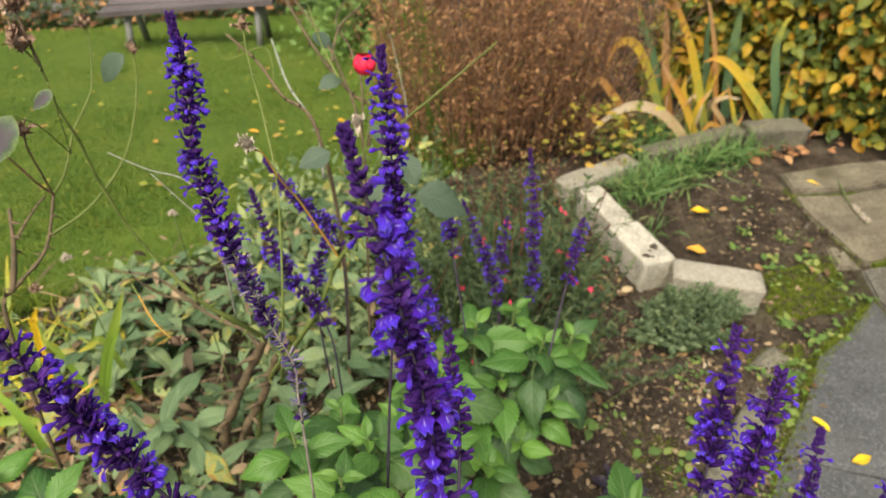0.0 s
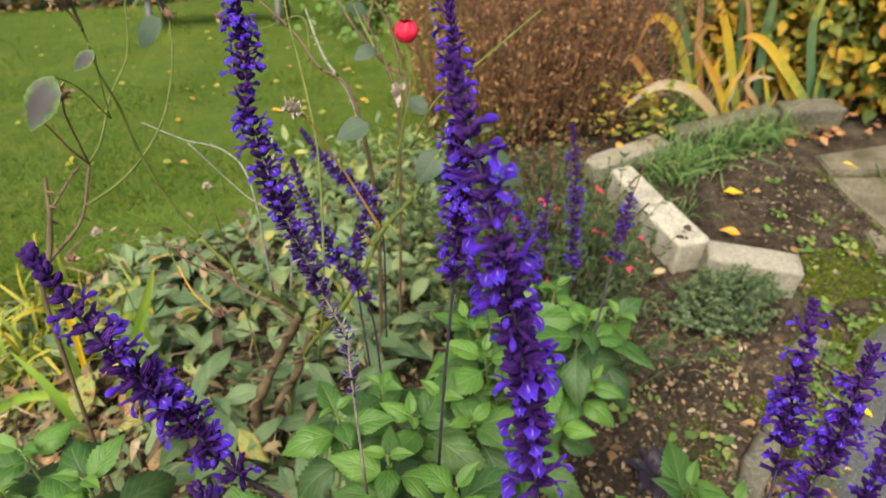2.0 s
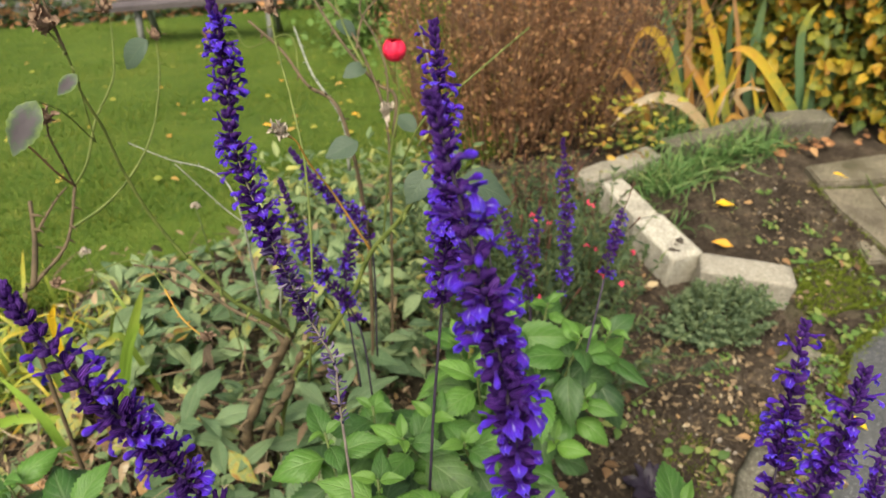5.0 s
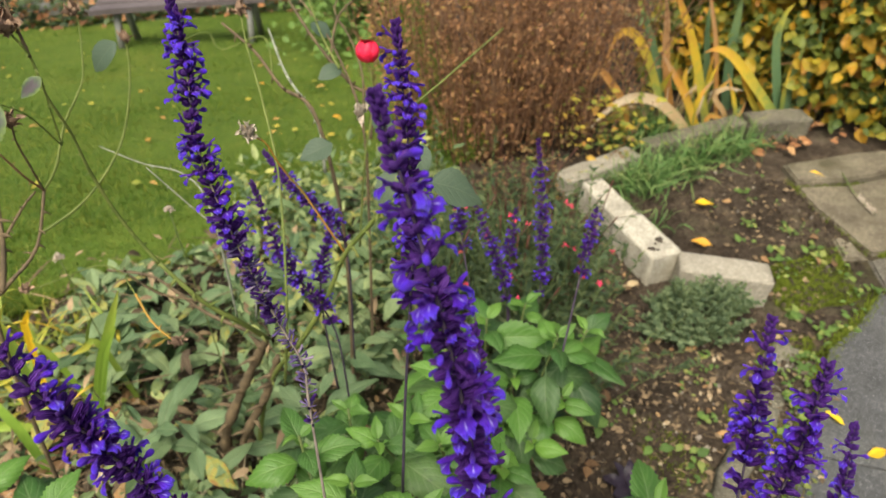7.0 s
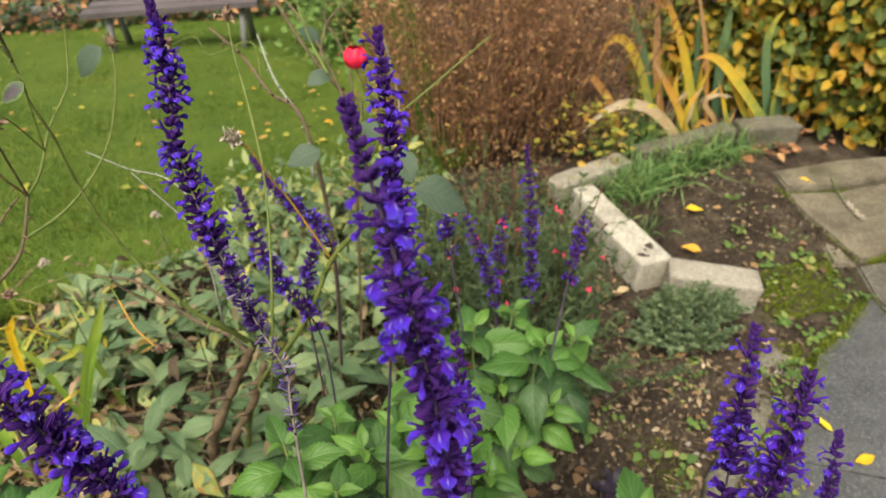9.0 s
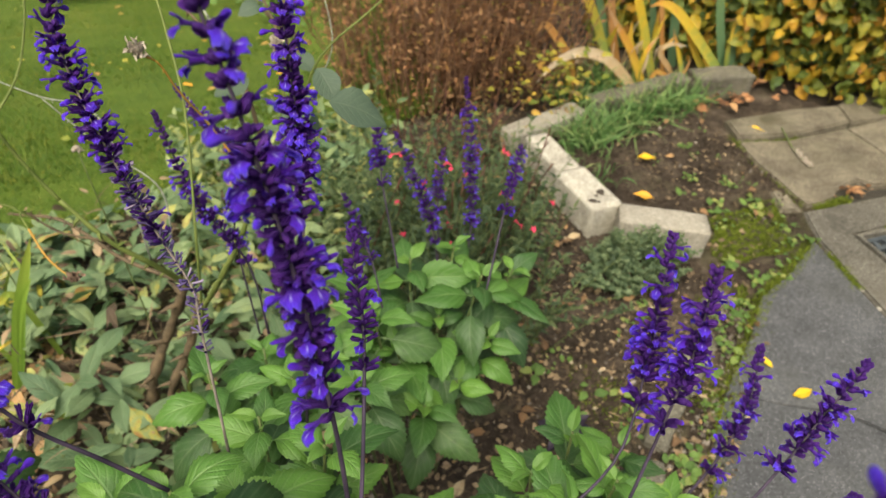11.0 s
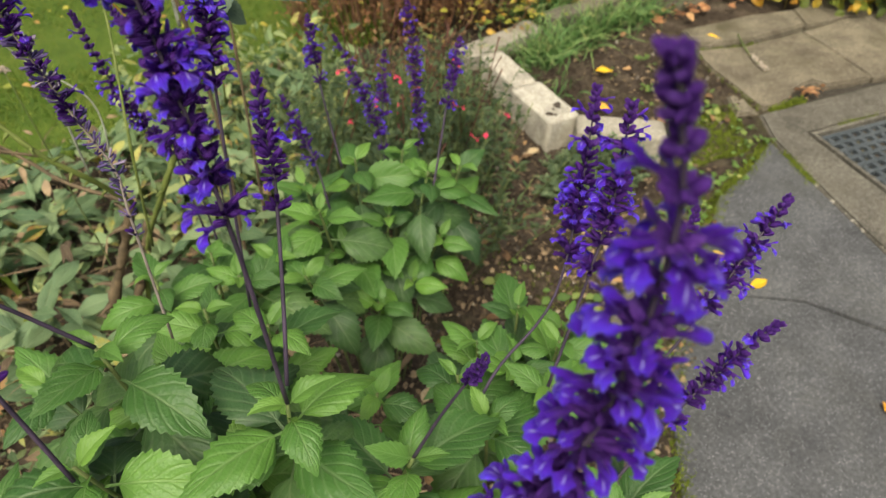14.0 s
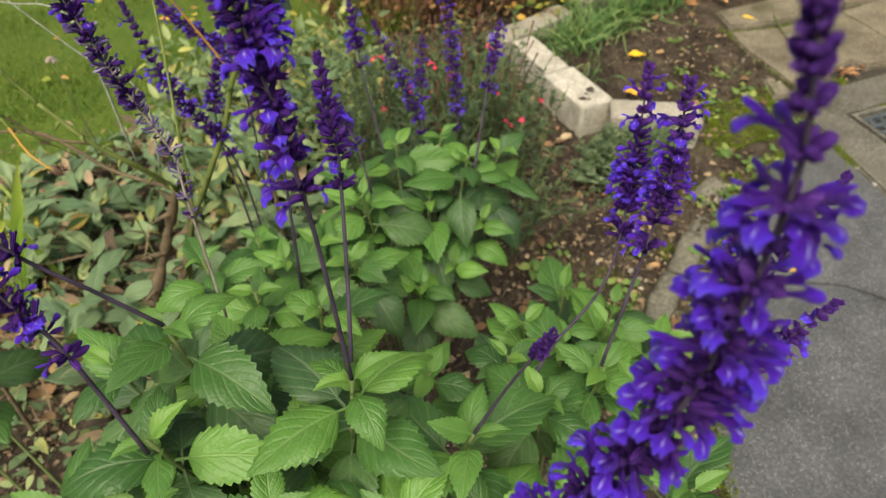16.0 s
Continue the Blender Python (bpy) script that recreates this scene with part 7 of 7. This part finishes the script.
for k in range(9000):
    x, y = r.uniform(0.45, 1.70), r.uniform(0.55, 1.90)
    if y < 0.86 * x - 0.20 or (x > 1.3 and y < 1.12):
        continue
    s = 0.0025 + 0.009 * r.random() ** 2.5
    crumbs.add_posed((iv * (1 + 0.35 * npr.random((len(iv), 1))), ifc, np.zeros((len(iv), 2))), pose(x, y, soil_z(x, y) + s * 0.15, r.uniform(0, 90), r.uniform(0, 90), 0), (s, s * 0.9, s * 0.7))
tagged(new("soil_crumbs", crumbs.mesh("soil_crumbs", M_SOIL, False)), "dark crumbs of earth on the bed", "soil crumbs", kind="stuff")
M_PEBBLE = leaf_material("pebble", ((0.0, (0.10, 0.085, 0.07)), (0.6, (0.20, 0.17, 0.135)), (1.0, (0.34, 0.30, 0.25))), per="island", rough=0.9, through_leaf=0.0)
tagged(new("pebbles", peb.mesh("pebbles", M_PEBBLE, False)), "small stones and crumbs on the soil", "pebbles", kind="stuff")


def fallen(x, y, z, length, turn, material, label, seed):
    v, f, u = leaf_piece(length, length * 0.46, 10, 4, 0, 0, 0.02, 0.35, 0.5, -0.2, 0.08, seed)
    solid("fallen_leaf", mesh_of("fallen_leaf", v, f, material, u), frame_of((x, y, z), (math.cos(radians(turn)), math.sin(radians(turn)), 0.05), (0.1, -0.2, 1)), label, "fallen leaf", "fallen yellow leaves")


YL, OL = "bright yellow fallen leaf on the ground", "orange-yellow fallen leaf curled on the soil"
fallen(1.315, 1.625, 0.012, 0.062, -20, M_FALLEN_YELLOW, YL, 1)
fallen(1.195, 1.445, 0.012, 0.062, -30, M_FALLEN_ORANGE, OL, 2)
fallen(1.790, 1.680, 0.026, 0.056, -50, M_FALLEN_YELLOW, YL, 3)
fallen(1.156, 0.677, 0.016, 0.050, -5, M_FALLEN_YELLOW, YL, 4)
fallen(1.150, 0.800, 0.016, 0.046, -70, M_FALLEN_YELLOW, YL, 5)
fallen(1.19, 0.31, 0.016, 0.030, 70, M_FALLEN_ORANGE, "small brown-orange fallen leaf on the paving", 6)
r = random.Random(47)
for k in range(14):
    y = r.uniform(2.1, 4.6)
    x = r.uniform(-0.35 * y, 0.35)
    if y > lawn_edge(x) + 0.1:
        fallen(x, y, ground_z(x, y) + 0.028, r.uniform(0.030, 0.050), r.uniform(0, 360), M_FALLEN_TAN if r.random() < 0.7 else M_FALLEN_ORANGE, "yellow-orange fallen leaf on the lawn", 10 + k)
